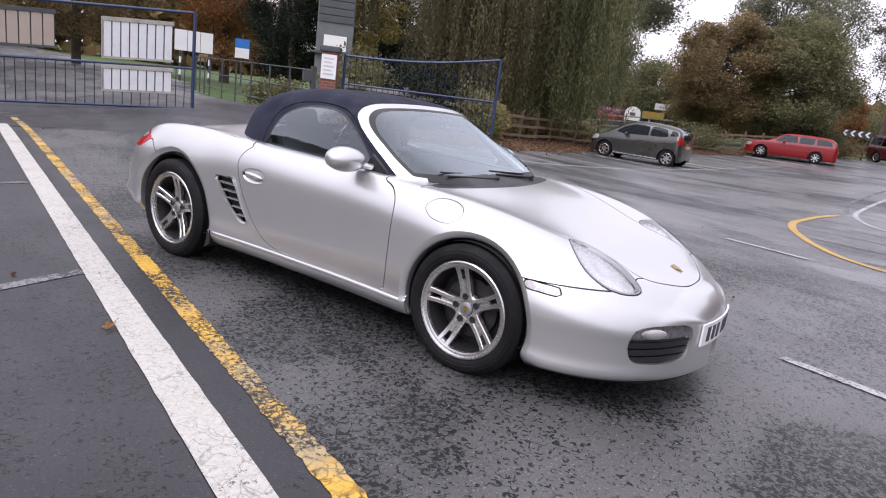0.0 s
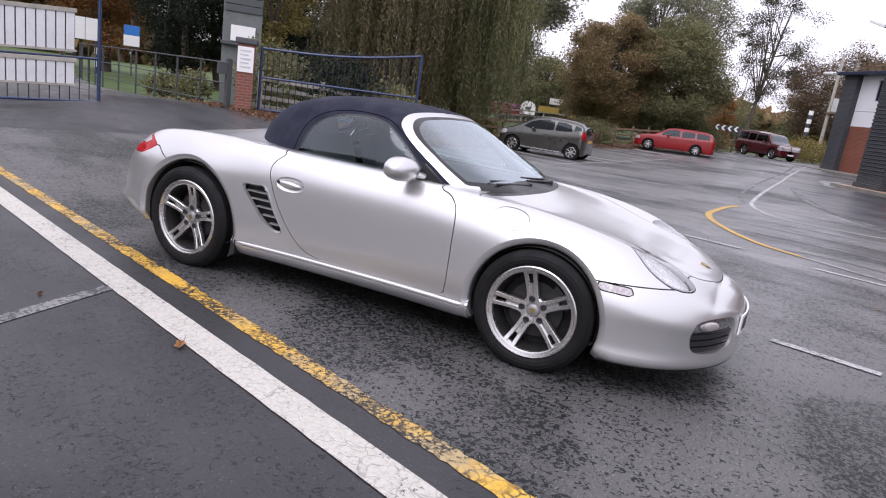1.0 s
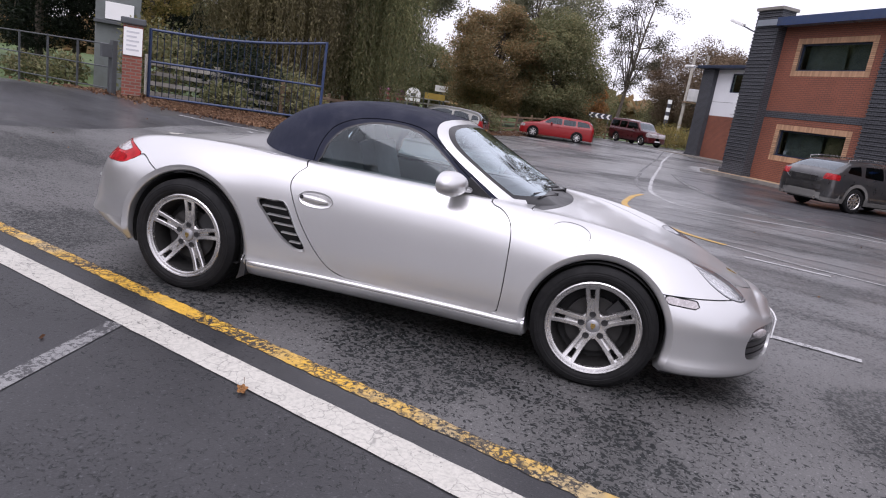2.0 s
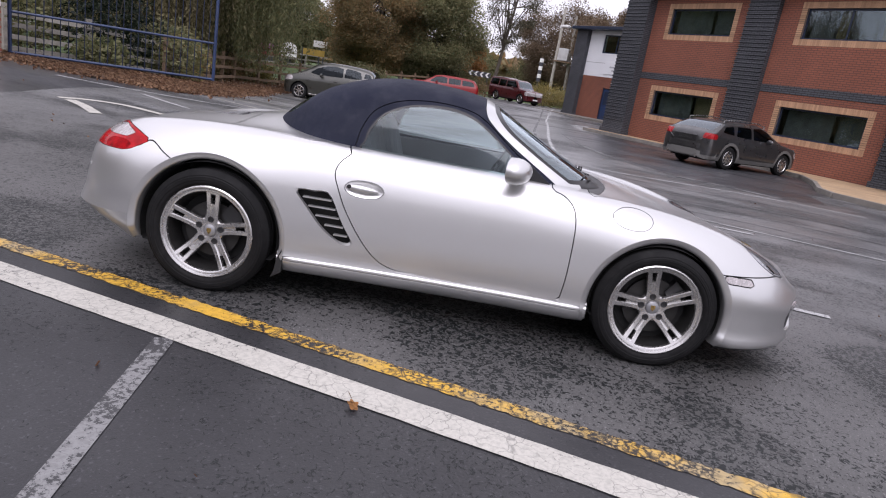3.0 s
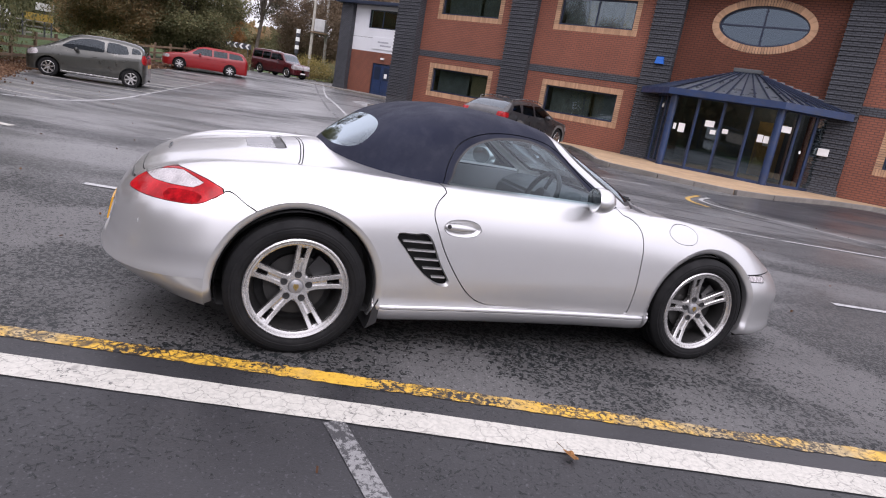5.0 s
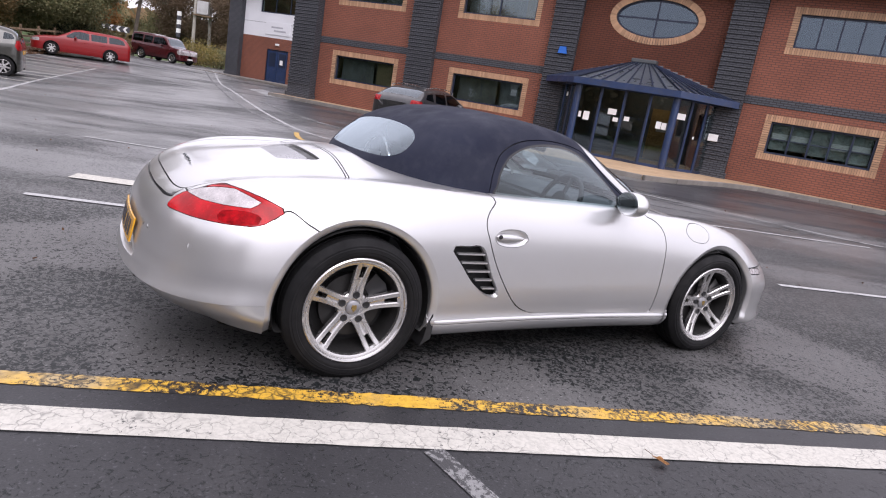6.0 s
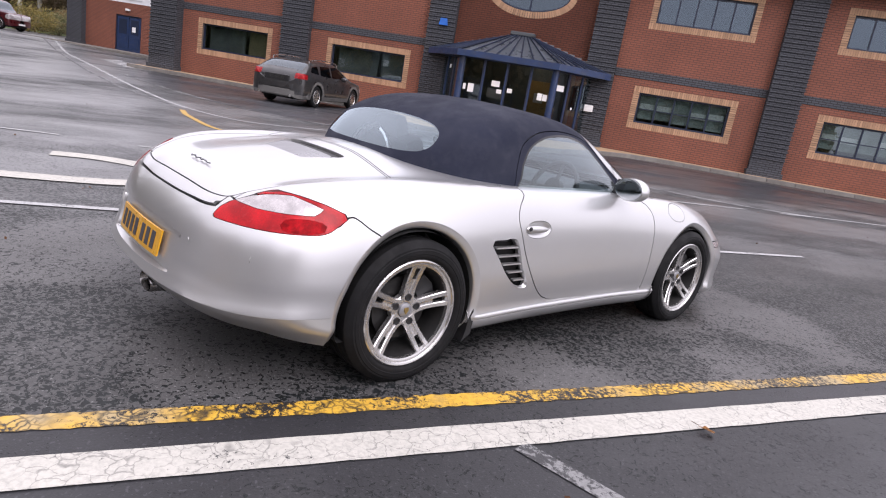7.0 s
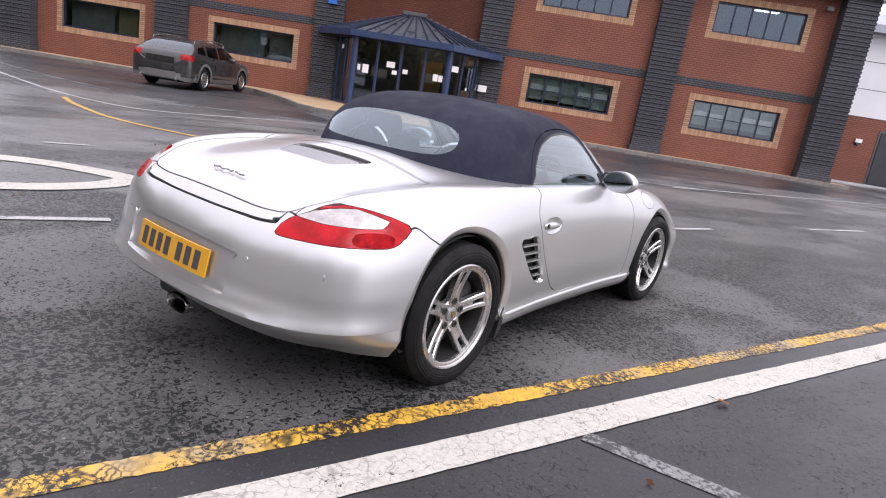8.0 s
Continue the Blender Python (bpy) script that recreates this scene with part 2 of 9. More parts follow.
def asphalt(name, crust, under, sparse, dense, wet_lo, wet_hi, patch_scale=0.42, fleck=40.0, dark_zone=0.62, worn=()):
    """Tarmac: a worn crust, pitted with small dark flecks, sparse in some zones and crowded in others."""
    m, n, l, b = shader(name)
    co = place(n)
    st = n.new("ShaderNodeVectorMath")
    st.operation = "MULTIPLY"
    st.inputs[1].default_value = (1.0, 0.45, 1.0)
    l.new(co, st.inputs[0])
    patch = noise_at(n, l, st.outputs[0], patch_scale, 6.0, 0.58)
    # known worn (positive) and whole (negative) places: x, y, radius, amount
    for wx, wy, wr, amount in worn:
        far = n.new("ShaderNodeVectorMath")
        far.operation = "DISTANCE"
        far.inputs[1].default_value = (wx, wy, 0.0)
        l.new(co, far.inputs[0])
        more = n.new("ShaderNodeMath")
        l.new(ramp_at(n, l, far.outputs["Value"], wr * 0.4, wr * 1.5, amount, 0.0), more.inputs[0])
        l.new(patch, more.inputs[1])
        patch = more.outputs[0]
    zone = ramp_at(n, l, patch, 0.465, 0.535)
    loose = ramp_at(n, l, noise_at(n, l, st.outputs[0], patch_scale * 4.1, 4.0, 0.6), 0.35, 0.65)
    crowd = n.new("ShaderNodeMath")
    crowd.operation = "MULTIPLY_ADD"
    l.new(loose, crowd.inputs[0])
    crowd.inputs[1].default_value = 0.45
    l.new(ramp_at(n, l, zone, 0, 1, 0.0, 0.55), crowd.inputs[2])
    worms = n.new("ShaderNodeTexNoise")
    worms.inputs["Scale"].default_value, worms.inputs["Detail"].default_value = fleck, 3.0
    worms.inputs["Roughness"].default_value, worms.inputs["Distortion"].default_value = 0.62, 1.2
    l.new(co, worms.inputs["Vector"])
    over = n.new("ShaderNodeMath")
    over.operation = "SUBTRACT"
    l.new(worms.outputs["Fac"], over.inputs[0])
    l.new(ramp_at(n, l, crowd.outputs[0], 0, 1, sparse, dense), over.inputs[1])
    gone = ramp_at(n, l, over.outputs[0], 0.0, 0.03)
    grit = noise_at(n, l, co, 105.0, 3.0, 0.7)
    v = n.new("ShaderNodeTexVoronoi")
    v.inputs["Scale"].default_value = 95.0
    l.new(co, v.inputs["Vector"])
    chips = mix_at(n, l, ramp_at(n, l, v.outputs["Color"], 0.3, 1.0, 0.0, 1.0), tuple(c * 0.5 for c in under), tuple(c * 1.6 for c in under))
    top = mix_at(n, l, ramp_at(n, l, noise_at(n, l, co, 1.1, 6.0, 0.65), 0.32, 0.68), tuple(c * 0.84 for c in crust), tuple(c * 1.14 for c in crust))
    top = mix_at(n, l, zone, top, mix_at(n, l, 1.0, top, (dark_zone, dark_zone, dark_zone), "MULTIPLY"))
    # paler and bluer with x: sky sheen on the far yard put into the colour
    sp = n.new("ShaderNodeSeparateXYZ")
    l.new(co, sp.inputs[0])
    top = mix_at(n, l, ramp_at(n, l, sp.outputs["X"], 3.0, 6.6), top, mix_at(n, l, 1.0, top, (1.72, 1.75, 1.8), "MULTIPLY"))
    # crust colour falls to 0.8 of itself from y 2.6 down to -0.5
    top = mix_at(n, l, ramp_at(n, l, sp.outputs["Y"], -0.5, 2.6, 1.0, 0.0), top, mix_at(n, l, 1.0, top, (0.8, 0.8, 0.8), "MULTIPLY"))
    top = mix_at(n, l, ramp_at(n, l, grit, 0.42, 0.62, 0.0, 0.5), top, tuple(c * 0.5 for c in crust))
    top = mix_at(n, l, ramp_at(n, l, noise_at(n, l, co, 75.0, 2.0), 0.62, 0.68, 0.0, 0.7), top, tuple(min(1, c * 2.3) for c in crust))
    l.new(mix_at(n, l, gone, top, chips), b.inputs["Base Color"])
    damp = ramp_at(n, l, noise_at(n, l, st.outputs[0], patch_scale * 0.7, 5.0), 0.4, 0.6, wet_lo, wet_hi)
    l.new(mix_at(n, l, ramp_at(n, l, gone, 0, 1, 0, 0.4), damp, (0.8, 0.8, 0.8)), b.inputs["Roughness"])
    h = n.new("ShaderNodeMath")
    h.operation = "MULTIPLY_ADD"
    l.new(grit, h.inputs[0])
    h.inputs[1].default_value = 0.35
    l.new(ramp_at(n, l, gone, 0, 1, 1.0, 0.0), h.inputs[2])
    bp = n.new("ShaderNodeBump")
    bp.inputs["Strength"].default_value, bp.inputs["Distance"].default_value = 0.6, 0.005
    l.new(h.outputs[0], bp.inputs["Height"])
    l.new(bp.outputs[0], b.inputs["Normal"])
    # thin film of damp that shows at a glancing angle
    wet = n.new("ShaderNodeMath")
    wet.operation = "MULTIPLY"
    l.new(ramp_at(n, l, sp.outputs["X"], 2.6, 7.5, 0.2, 1.0), wet.inputs[0])
    l.new(ramp_at(n, l, noise_at(n, l, st.outputs[0], patch_scale * 0.8, 6.0, 0.6), 0.42, 0.55, 0.15, 1.0), wet.inputs[1])
    l.new(wet.outputs[0], b.inputs["Coat Weight"])
    b.inputs["Coat Roughness"].default_value, b.inputs["Specular IOR Level"].default_value = 0.33, 0.35
    return m


def road_paint(name, colour, under, wear, crack_depth=0.6, cells=6.0, crack_width=0.024, uneven=0.55, faded=None):
    """Road paint, cracked and worn through to the tarmac."""
    m, n, l, b = shader(name)
    co = place(n)
    crack = n.new("ShaderNodeTexVoronoi")
    crack.feature = "DISTANCE_TO_EDGE"
    crack.inputs["Scale"].default_value = cells
    wn_ = n.new("ShaderNodeTexNoise")
    wn_.inputs["Scale"].default_value, wn_.inputs["Detail"].default_value = 9.0, 4.0
    l.new(co, wn_.inputs["Vector"])
    wob = n.new("ShaderNodeVectorMath")
    wob.operation = "MULTIPLY_ADD"
    wob.inputs[1].default_value = (0.14, 0.14, 0.0)
    l.new(wn_.outputs["Color"], wob.inputs[0])
    l.new(co, wob.inputs[2])
    l.new(wob.outputs[0], crack.inputs["Vector"])
    a = noise_at(n, l, co, 42.0, 6.0, 0.75)
    big = noise_at(n, l, co, 2.1, 4.0, 0.6)
    ad = n.new("ShaderNodeMath")
    ad.operation = "MULTIPLY_ADD"
    l.new(big, ad.inputs[0])
    ad.inputs[1].default_value = uneven
    l.new(a, ad.inputs[2])
    gone = ramp_at(n, l, ad.outputs[0], wear, wear + 0.05)
    line = n.new("ShaderNodeMath")
    line.operation = "MULTIPLY"
    l.new(ramp_at(n, l, crack.outputs["Distance"], 0.004, crack_width, crack_depth, 0.0), line.inputs[0])
    l.new(ramp_at(n, l, noise_at(n, l, co, 3.3, 3.0), 0.36, 0.56), line.inputs[1])
    line = line.outputs[0]
    dirty = mix_at(n, l, ramp_at(n, l, noise_at(n, l, co, 60.0, 4.0), 0.42, 0.7, 0, 0.55), colour, tuple(c * 0.55 for c in colour))
    dirty = mix_at(n, l, ramp_at(n, l, big, 0.35, 0.7, 0.0, 0.3), dirty, tuple(c * 0.75 for c in colour))
    if faded:
        dirty = mix_at(n, l, ramp_at(n, l, noise_at(n, l, co, 1.5, 5.0, 0.6), 0.47, 0.6, 0.0, 0.85), dirty, faded)
    col = mix_at(n, l, line, dirty, under)
    col = mix_at(n, l, gone, col, under)
    l.new(col, b.inputs["Base Color"])
    b.inputs["Roughness"].default_value = 0.55
    bp = n.new("ShaderNodeBump")
    bp.inputs["Strength"].default_value, bp.inputs["Distance"].default_value = 0.5, 0.003
    l.new(noise_at(n, l, co, 150.0, 3.0), bp.inputs["Height"])
    l.new(bp.outputs[0], b.inputs["Normal"])
    return m


def foliage(name, colours, rough=0.55):
    """Leaves that differ one from the next."""
    m, n, l, b = shader(name)
    g = n.new("ShaderNodeNewGeometry")
    r = n.new("ShaderNodeValToRGB")
    r.color_ramp.interpolation = "LINEAR"
    els = r.color_ramp.elements
    while len(els) < len(colours):
        els.new(0.5)
    for k, c in enumerate(colours):
        els[k].position, els[k].color = k / max(1, len(colours) - 1), (*c, 1)
    l.new(g.outputs["Random Per Island"], r.inputs[0])
    drift = ramp_at(n, l, noise_at(n, l, g.outputs["Position"], 0.35, 3.0), 0.3, 0.7, 0.65, 1.3)
    l.new(mix_at(n, l, 1.0, r.outputs[0], drift, "MULTIPLY"), b.inputs["Base Color"])
    b.inputs["Roughness"].default_value = rough
    b.inputs["Specular IOR Level"].default_value = 0.25
    tl, mx = n.new("ShaderNodeBsdfTranslucent"), n.new("ShaderNodeMixShader")
    l.new(r.outputs[0], tl.inputs["Color"])
    mx.inputs[0].default_value = 0.42
    l.new(b.outputs[0], mx.inputs[1])
    l.new(tl.outputs[0], mx.inputs[2])
    l.new(mx.outputs[0], n["Material Output"].inputs["Surface"])
    return m


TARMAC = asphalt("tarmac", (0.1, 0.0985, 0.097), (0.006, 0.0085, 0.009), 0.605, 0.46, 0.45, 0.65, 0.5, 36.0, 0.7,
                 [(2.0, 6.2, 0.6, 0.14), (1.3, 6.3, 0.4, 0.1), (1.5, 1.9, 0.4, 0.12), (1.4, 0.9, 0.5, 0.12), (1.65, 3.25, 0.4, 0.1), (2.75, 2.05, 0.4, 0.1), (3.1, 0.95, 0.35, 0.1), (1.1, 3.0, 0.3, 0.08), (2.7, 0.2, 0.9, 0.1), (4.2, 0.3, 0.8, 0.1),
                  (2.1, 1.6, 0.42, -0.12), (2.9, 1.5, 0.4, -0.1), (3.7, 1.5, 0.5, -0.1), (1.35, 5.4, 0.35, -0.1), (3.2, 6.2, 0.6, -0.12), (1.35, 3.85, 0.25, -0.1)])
TARMAC_NEW = asphalt("tarmac_relaid", (0.028, 0.028, 0.031), (0.007, 0.009, 0.01), 0.68, 0.56, 0.3, 0.6, 0.6, 40.0, 0.85,
                     [(0.15, 3.3, 0.35, 0.12), (-0.4, 2.3, 0.4, 0.12), (-0.2, 4.6, 0.5, -0.1), (-0.3, 3.0, 0.25, -0.1)])
PAINT_WHITE = road_paint("white_road_paint", (0.5, 0.485, 0.435), (0.05, 0.05, 0.05), 0.9, 0.5, 15.0, 0.045)
PAINT_WHITE_WORN = road_paint("worn_white_road_paint", (0.22, 0.22, 0.22), (0.04, 0.04, 0.042), 0.74, 0.4, 9.0)
PAINT_WHITE_FAR = road_paint("scuffed_white_road_paint", (0.42, 0.42, 0.42), (0.05, 0.05, 0.052), 0.84, 0.4, 9.0)
PAINT_YELLOW_FAR = road_paint("faded_yellow_road_paint", (0.5, 0.31, 0.07), (0.05, 0.048, 0.045), 0.9, 0.5, 9.0)
PAINT_YELLOW = road_paint("yellow_road_paint", (0.66, 0.39, 0.042), (0.02, 0.019, 0.019), 0.955, 0.95, 22.0, 0.15, 0.85, (0.36, 0.29, 0.17))
BRICK_RED = brickwork("red_brick", (0.255, 0.087, 0.049), (0.228, 0.077, 0.044), (0.12, 0.052, 0.038), bump=0.014)
BRICK_DARK = brickwork("blue_grey_brick", (0.072, 0.075, 0.085), (0.055, 0.058, 0.067), (0.02, 0.021, 0.025), bump=0.01)
BRICK_BUFF = surface("buff_brick", (0.42, 0.25, 0.145), 0.8, vary=0.12, coarse=3.0, fine=60, bump=0.002, random_tint=0.2)
MORTAR = surface("mortar", (0.13, 0.1, 0.08), 0.9, coarse=4, fine=60)
BLUE_STEEL = surface("blue_painted_steel", (0.016, 0.036, 0.1), 0.4, coat=0.2, coarse=2, fine=30, vary=0.2, dirt=(0.06, 0.06, 0.07), dirt_amount=0.4)
NAVY_FRAME = surface("dark_blue_window_frame", (0.012, 0.02, 0.045), 0.4, vary=0.15)
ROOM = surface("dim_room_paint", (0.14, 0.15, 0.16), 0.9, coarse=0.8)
BLIND = surface("pale_blind_fabric", (0.52, 0.54, 0.53), 0.8, vary=0.08)
# flat tone of the panels that stand in for dim room interiors
ROOM_TONE = surface("dim_room_tone", (0.1, 0.11, 0.11), 0.9, vary=0.35, coarse=2.5, fine=9)
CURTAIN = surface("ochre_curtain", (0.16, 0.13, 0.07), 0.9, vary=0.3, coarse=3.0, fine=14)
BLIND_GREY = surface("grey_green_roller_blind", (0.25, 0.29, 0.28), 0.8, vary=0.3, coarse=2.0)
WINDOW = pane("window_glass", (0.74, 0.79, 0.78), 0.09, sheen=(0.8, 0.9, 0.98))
# upper-floor copy: the sky's look put into a darker tint and bluer gloss
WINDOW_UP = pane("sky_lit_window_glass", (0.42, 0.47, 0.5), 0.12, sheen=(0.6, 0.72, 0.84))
CLADDING = surface("white_wall_cladding", (0.72, 0.73, 0.75), 0.5, vary=0.06, coarse=0.7, fine=20)
ROOF_METAL = surface("grey_standing_seam_metal", (0.3, 0.33, 0.37), 0.35, metal=0.6, vary=0.12, coarse=1.2)
PAVING = surface("buff_paving", (0.38, 0.26, 0.15), 0.75, vary=0.18, coarse=1.2, fine=40, bump=0.003, random_tint=0.12, dirt=(0.14, 0.12, 0.1), dirt_amount=0.5)
KERB = surface("concrete_kerb", (0.19, 0.175, 0.155), 0.8, vary=0.15, coarse=2, fine=70, bump=0.003, random_tint=0.1, dirt=(0.12, 0.11, 0.1), dirt_amount=0.5)
GREY_STEEL = surface("grey_painted_steel", (0.07, 0.076, 0.08), 0.5, coarse=2)
WOOD = surface("weathered_fence_timber", (0.17, 0.115, 0.07), 0.85, coarse=2.5, fine=26, vary=0.3, bump=0.004, random_tint=0.25)
WOOD_GREY = surface("silvered_timber", (0.34, 0.32, 0.28), 0.85, coarse=2.5, fine=26, vary=0.25, bump=0.004, random_tint=0.2)
BARK = surface("bark", (0.09, 0.075, 0.058), 0.95, coarse=1.5, fine=14, vary=0.4, bump=0.02)
PAPER = surface("white_paper_notice", (0.78, 0.78, 0.76), 0.7, vary=0.04)
DARK_TEXT = surface("dark_print", (0.05, 0.05, 0.06), 0.6, vary=0.05)


# ---- ground ----
def step(a, b, x):
    t = np.clip((np.asarray(x, float) - a) / (b - a), 0, 1)
    return t * t * (3 - 2 * t)


def ground_z(x, y):
    """The yard is level; it falls into the parking bays, and rises at the gate and towards the annex."""
    x, y = np.asarray(x, float), np.asarray(y, float)
    bank = 0.3 * np.exp(-(((x - 10.0) / 3.6) ** 2 + ((y - 17.0) / 3.2) ** 2) / 2)
    dx, dy = x - 22.3, y - 17.4
    dip = -0.4 * np.exp(-(((0.87 * dx + 0.5 * dy) / 9.0) ** 2 + ((0.87 * dy - 0.5 * dx) / 4.5) ** 2) / 2) * step(6, 12, x)
    rise = 0.33 * step(33, 47, x) * step(-2, 8, y)
    drive = np.clip(0.1 - 0.07 * (4.4 - x), -0.22, 0.1) * step(11, 16.5, y) * step(9.5, 6.0, x)
    return bank + dip + rise + drive


GRASS = surface("rough_grass", (0.06, 0.1, 0.022), 0.9, coarse=0.5, fine=12, vary=0.35, bump=0.03, world_wide=True)
yard = inside_of([(-60, -80), (45, -80), (75, -20), (67, 12.8), (60, 16.0), (54, 19.9), (46, 22.0), (37, 22.9), (30, 22.4), (21, 21.6), (14.2, 18.6),
                  (11.6, 15.2), (8.6, 16.6), (7.3, 18.5), (7.0, 21.5), (7.1, 25), (7.9, 30), (9.2, 35), (10.5, 44), (9, 60), (6, 140), (-30, 140), (-8, 60), (-4, 34), (-4.5, 19), (-60, 22)])
gx = np.unique(np.concatenate([np.linspace(-400, -20, 14), np.linspace(-20, 62, 110), np.linspace(62, 500, 14)]))
gy = np.unique(np.concatenate([np.linspace(-400, -40, 12), np.linspace(-40, 62, 110), np.linspace(62, 500, 14)]))
gv = np.array([(a, b, 0.0) for a in gx for b in gy])
gv[:, 2] = ground_z(gv[:, 0], gv[:, 1])
gf = grid_faces(len(gx), len(gy))
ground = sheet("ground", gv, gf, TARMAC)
tagged(ground, "damp grey tarmac yard with worn patches, rough grass beyond", "ground", kind="structure")
ground.data.materials.append(GRASS)
mid = np.array([gv[list(f)].mean(0) for f in gf])
ground.data.polygons.foreach_set("material_index", (yard(mid[:, :2]) < 0).astype(np.int32))


def strip(name, pts, width, material, label, lift=0.005, sub=0.5, kind="structure", wobble=0.0, m=None):
    """A painted line along points on the ground, following its height."""
    p = np.array(pts, float)
    if len(p) > 4:
        p = catmull(p, 8)
    dense = []
    for a, b in zip(p, p[1:]):
        n = max(1, int(np.hypot(*(b - a)) / sub))
        dense += [a + (b - a) * k / n for k in range(n)]
    dense.append(p[-1])
    d = np.array(dense)
    t = np.gradient(d, axis=0) if len(d) > 1 else np.array([[1, 0]])
    t /= np.hypot(t[:, 0], t[:, 1])[:, None]
    nrm = np.stack([-t[:, 1], t[:, 0]], 1)
    verts = []
    for k in range(len(d)):
        w = width / 2 * (1 + wobble * (random.random() - 0.5))
        for s in (-1, 1):
            q = d[k] + s * w * nrm[k]
            verts.append((q[0], q[1], float(ground_z(q[0], q[1])) + lift))
    faces = [(2 * k, 2 * k + 2, 2 * k + 3, 2 * k + 1) for k in range(len(d) - 1)]
    ob = sheet(name, verts, faces, material, smooth=False)
    return tagged(ob, label, "road marking", kind=kind)


def flat_patch(name, loop, material, label, lift, category="ground"):
    """A relaid or covered patch of ground inside a loop."""
    lo, hi = np.min(loop, 0), np.max(loop, 0)
    nx, ny = (max(3, int(v / 0.6)) for v in (hi - lo))
    v = np.array([(a, b, 0.0) for a in np.linspace(lo[0], hi[0], nx) for b in np.linspace(lo[1], hi[1], ny)])
    V, F = clip(v, grid_faces(nx, ny), inside_of(loop)(v[:, :2]))
    V[:, 2] = ground_z(V[:, 0], V[:, 1]) + lift
    return tagged(sheet(name, V, F, material, smooth=False), label, category, kind="structure")


def lane(y):
    return -0.036 * (y - 4.4)


flat_patch("bay_tarmac", [(-9, -9), (1.02 + lane(-9), -9), (1.02 + lane(12.5), 12.5), (-9, 12.5)], TARMAC_NEW,
           "dark relaid tarmac beside the white line", 0.003)
strip("white_line", [(0.727 + lane(y), y) for y in np.linspace(-9, 12.5, 30)], 0.172, PAINT_WHITE, "broad white painted line, cracked and scuffed", 0.008, 0.05, wobble=0.05)
strip("yellow_line", [(1.02 + lane(y), y) for y in np.linspace(-9, 14.2, 40)], 0.105, PAINT_YELLOW, "worn yellow painted line with flaking edges", 0.006, 0.03, wobble=0.28)
strip("bay_line", [(0.64, 4.385), (-0.19, 3.95), (-4.2, 1.85)], 0.088, PAINT_WHITE_WORN, "faded white line between parking bays", 0.007)
strip("bay_line", [(0.53, 7.32), (0.3, 7.26), (-4.4, 4.9)], 0.088, PAINT_WHITE_WORN, "faded white line between parking bays", 0.007)
# lines of the yard
strip("kerb_line", [(50, 14.3), (35, 11.1), (28.4, 9.4), (20.6, 7.45), (16.2, 6.25), (14.6, 5.72), (13.6, 5.2), (12.95, 4.66), (12.8, 4.08), (12.9, 3.4), (13.1, 2.66), (13.35, 1.9), (13.5, 0.6), (13.45, -0.8)],
      0.1, PAINT_WHITE_FAR, "curving white edge line across the yard", 0.006)
for pts in ([(46.0, 14.1), (38.0, 12.2), (31.5, 10.65)], [(30.4, 10.4), (24.6, 9.0), (22.6, 8.5)], [(21.8, 8.25), (18.6, 7.4), (16.6, 6.75)], [(16.2, 6.6), (15.0, 6.05), (14.3, 5.9)]):
    strip("kerb_line", pts, 0.1, PAINT_WHITE_WORN, "broken outer white edge line, mostly worn away", 0.006)
strip("kerb_line", [(24.2, 7.75), (20.4, 6.4), (17.8, 5.25), (16.1, 4.2), (14.8, 3.1), (14.45, 2.1), (13.95, 0.6)], 0.2, PAINT_WHITE_WORN, "dusty pale seam beside the relaid tarmac", 0.008)
strip("yellow_arc", [(13.85, 5.75), (13.0, 5.68), (12.1, 5.5), (11.2, 5.28), (10.5, 4.97), (9.9, 4.6), (9.2, 4.05), (8.65, 3.45), (8.42, 2.9)], 0.115, PAINT_YELLOW_FAR, "faded yellow curve on the tarmac", 0.007)
strip("lane_line", [(8.42, 2.9), (8.3, 2.5), (8.17, 2.06), (8.12, 1.55), (8.04, 0.4), (7.98, -1.1)], 0.06, PAINT_WHITE_FAR, "thin pale line carrying on from the yellow curve", 0.007)
for pts in ([(10.6, 4.95), (10.86, 4.07), (10.93, 3.1), (11.0, 1.9), (11.0, 0.2), (10.6, -1.2), (9.9, -2.4), (9.0, -3.6)], [(9.7, 4.3), (9.86, 3.4), (9.82, 2.2), (9.8, 1.2), (9.6, -0.5), (9.1, -2.2), (8.6, -3.8)],
            [(8.7, 3.2), (8.88, 2.7), (8.82, 2.1), (8.85, 1.6), (8.7, 0.0), (8.4, -1.5), (8.1, -3.0)], [(11.7, 4.7), (11.9, 3.4), (12.0, 2.0), (12.2, 0.6), (12.1, -0.5)]):
    strip("lane_line", pts, 0.045, PAINT_WHITE_WORN, "thin worn line of an old road marking", 0.006)
strip("yellow_arc", [(13.0, -1.82), (12.4, -1.42), (11.9, -1.16), (11.4, -1.1), (10.95, -1.25)], 0.1, PAINT_YELLOW_FAR, "short faded yellow hook on the tarmac", 0.007)
strip("lane_line", [(10.95, -1.25), (10.2, -1.85), (9.4, -3.0), (8.6, -4.2), (8.1, -5.6)], 0.06, PAINT_WHITE_WORN, "thin pale line carrying on from the yellow hook", 0.007)
strip("lane_line", [(12.85, -2.0), (12.3, -1.62), (11.9, -1.48), (11.4, -1.58), (10.85, -2.0), (9.8, -3.15), (9.0, -3.95), (8.4, -4.75), (8.0, -5.9), (7.86, -7.4), (7.82, -9.8), (7.75, -16.0)], 0.09, PAINT_WHITE_FAR, "long curving white line", 0.0085)
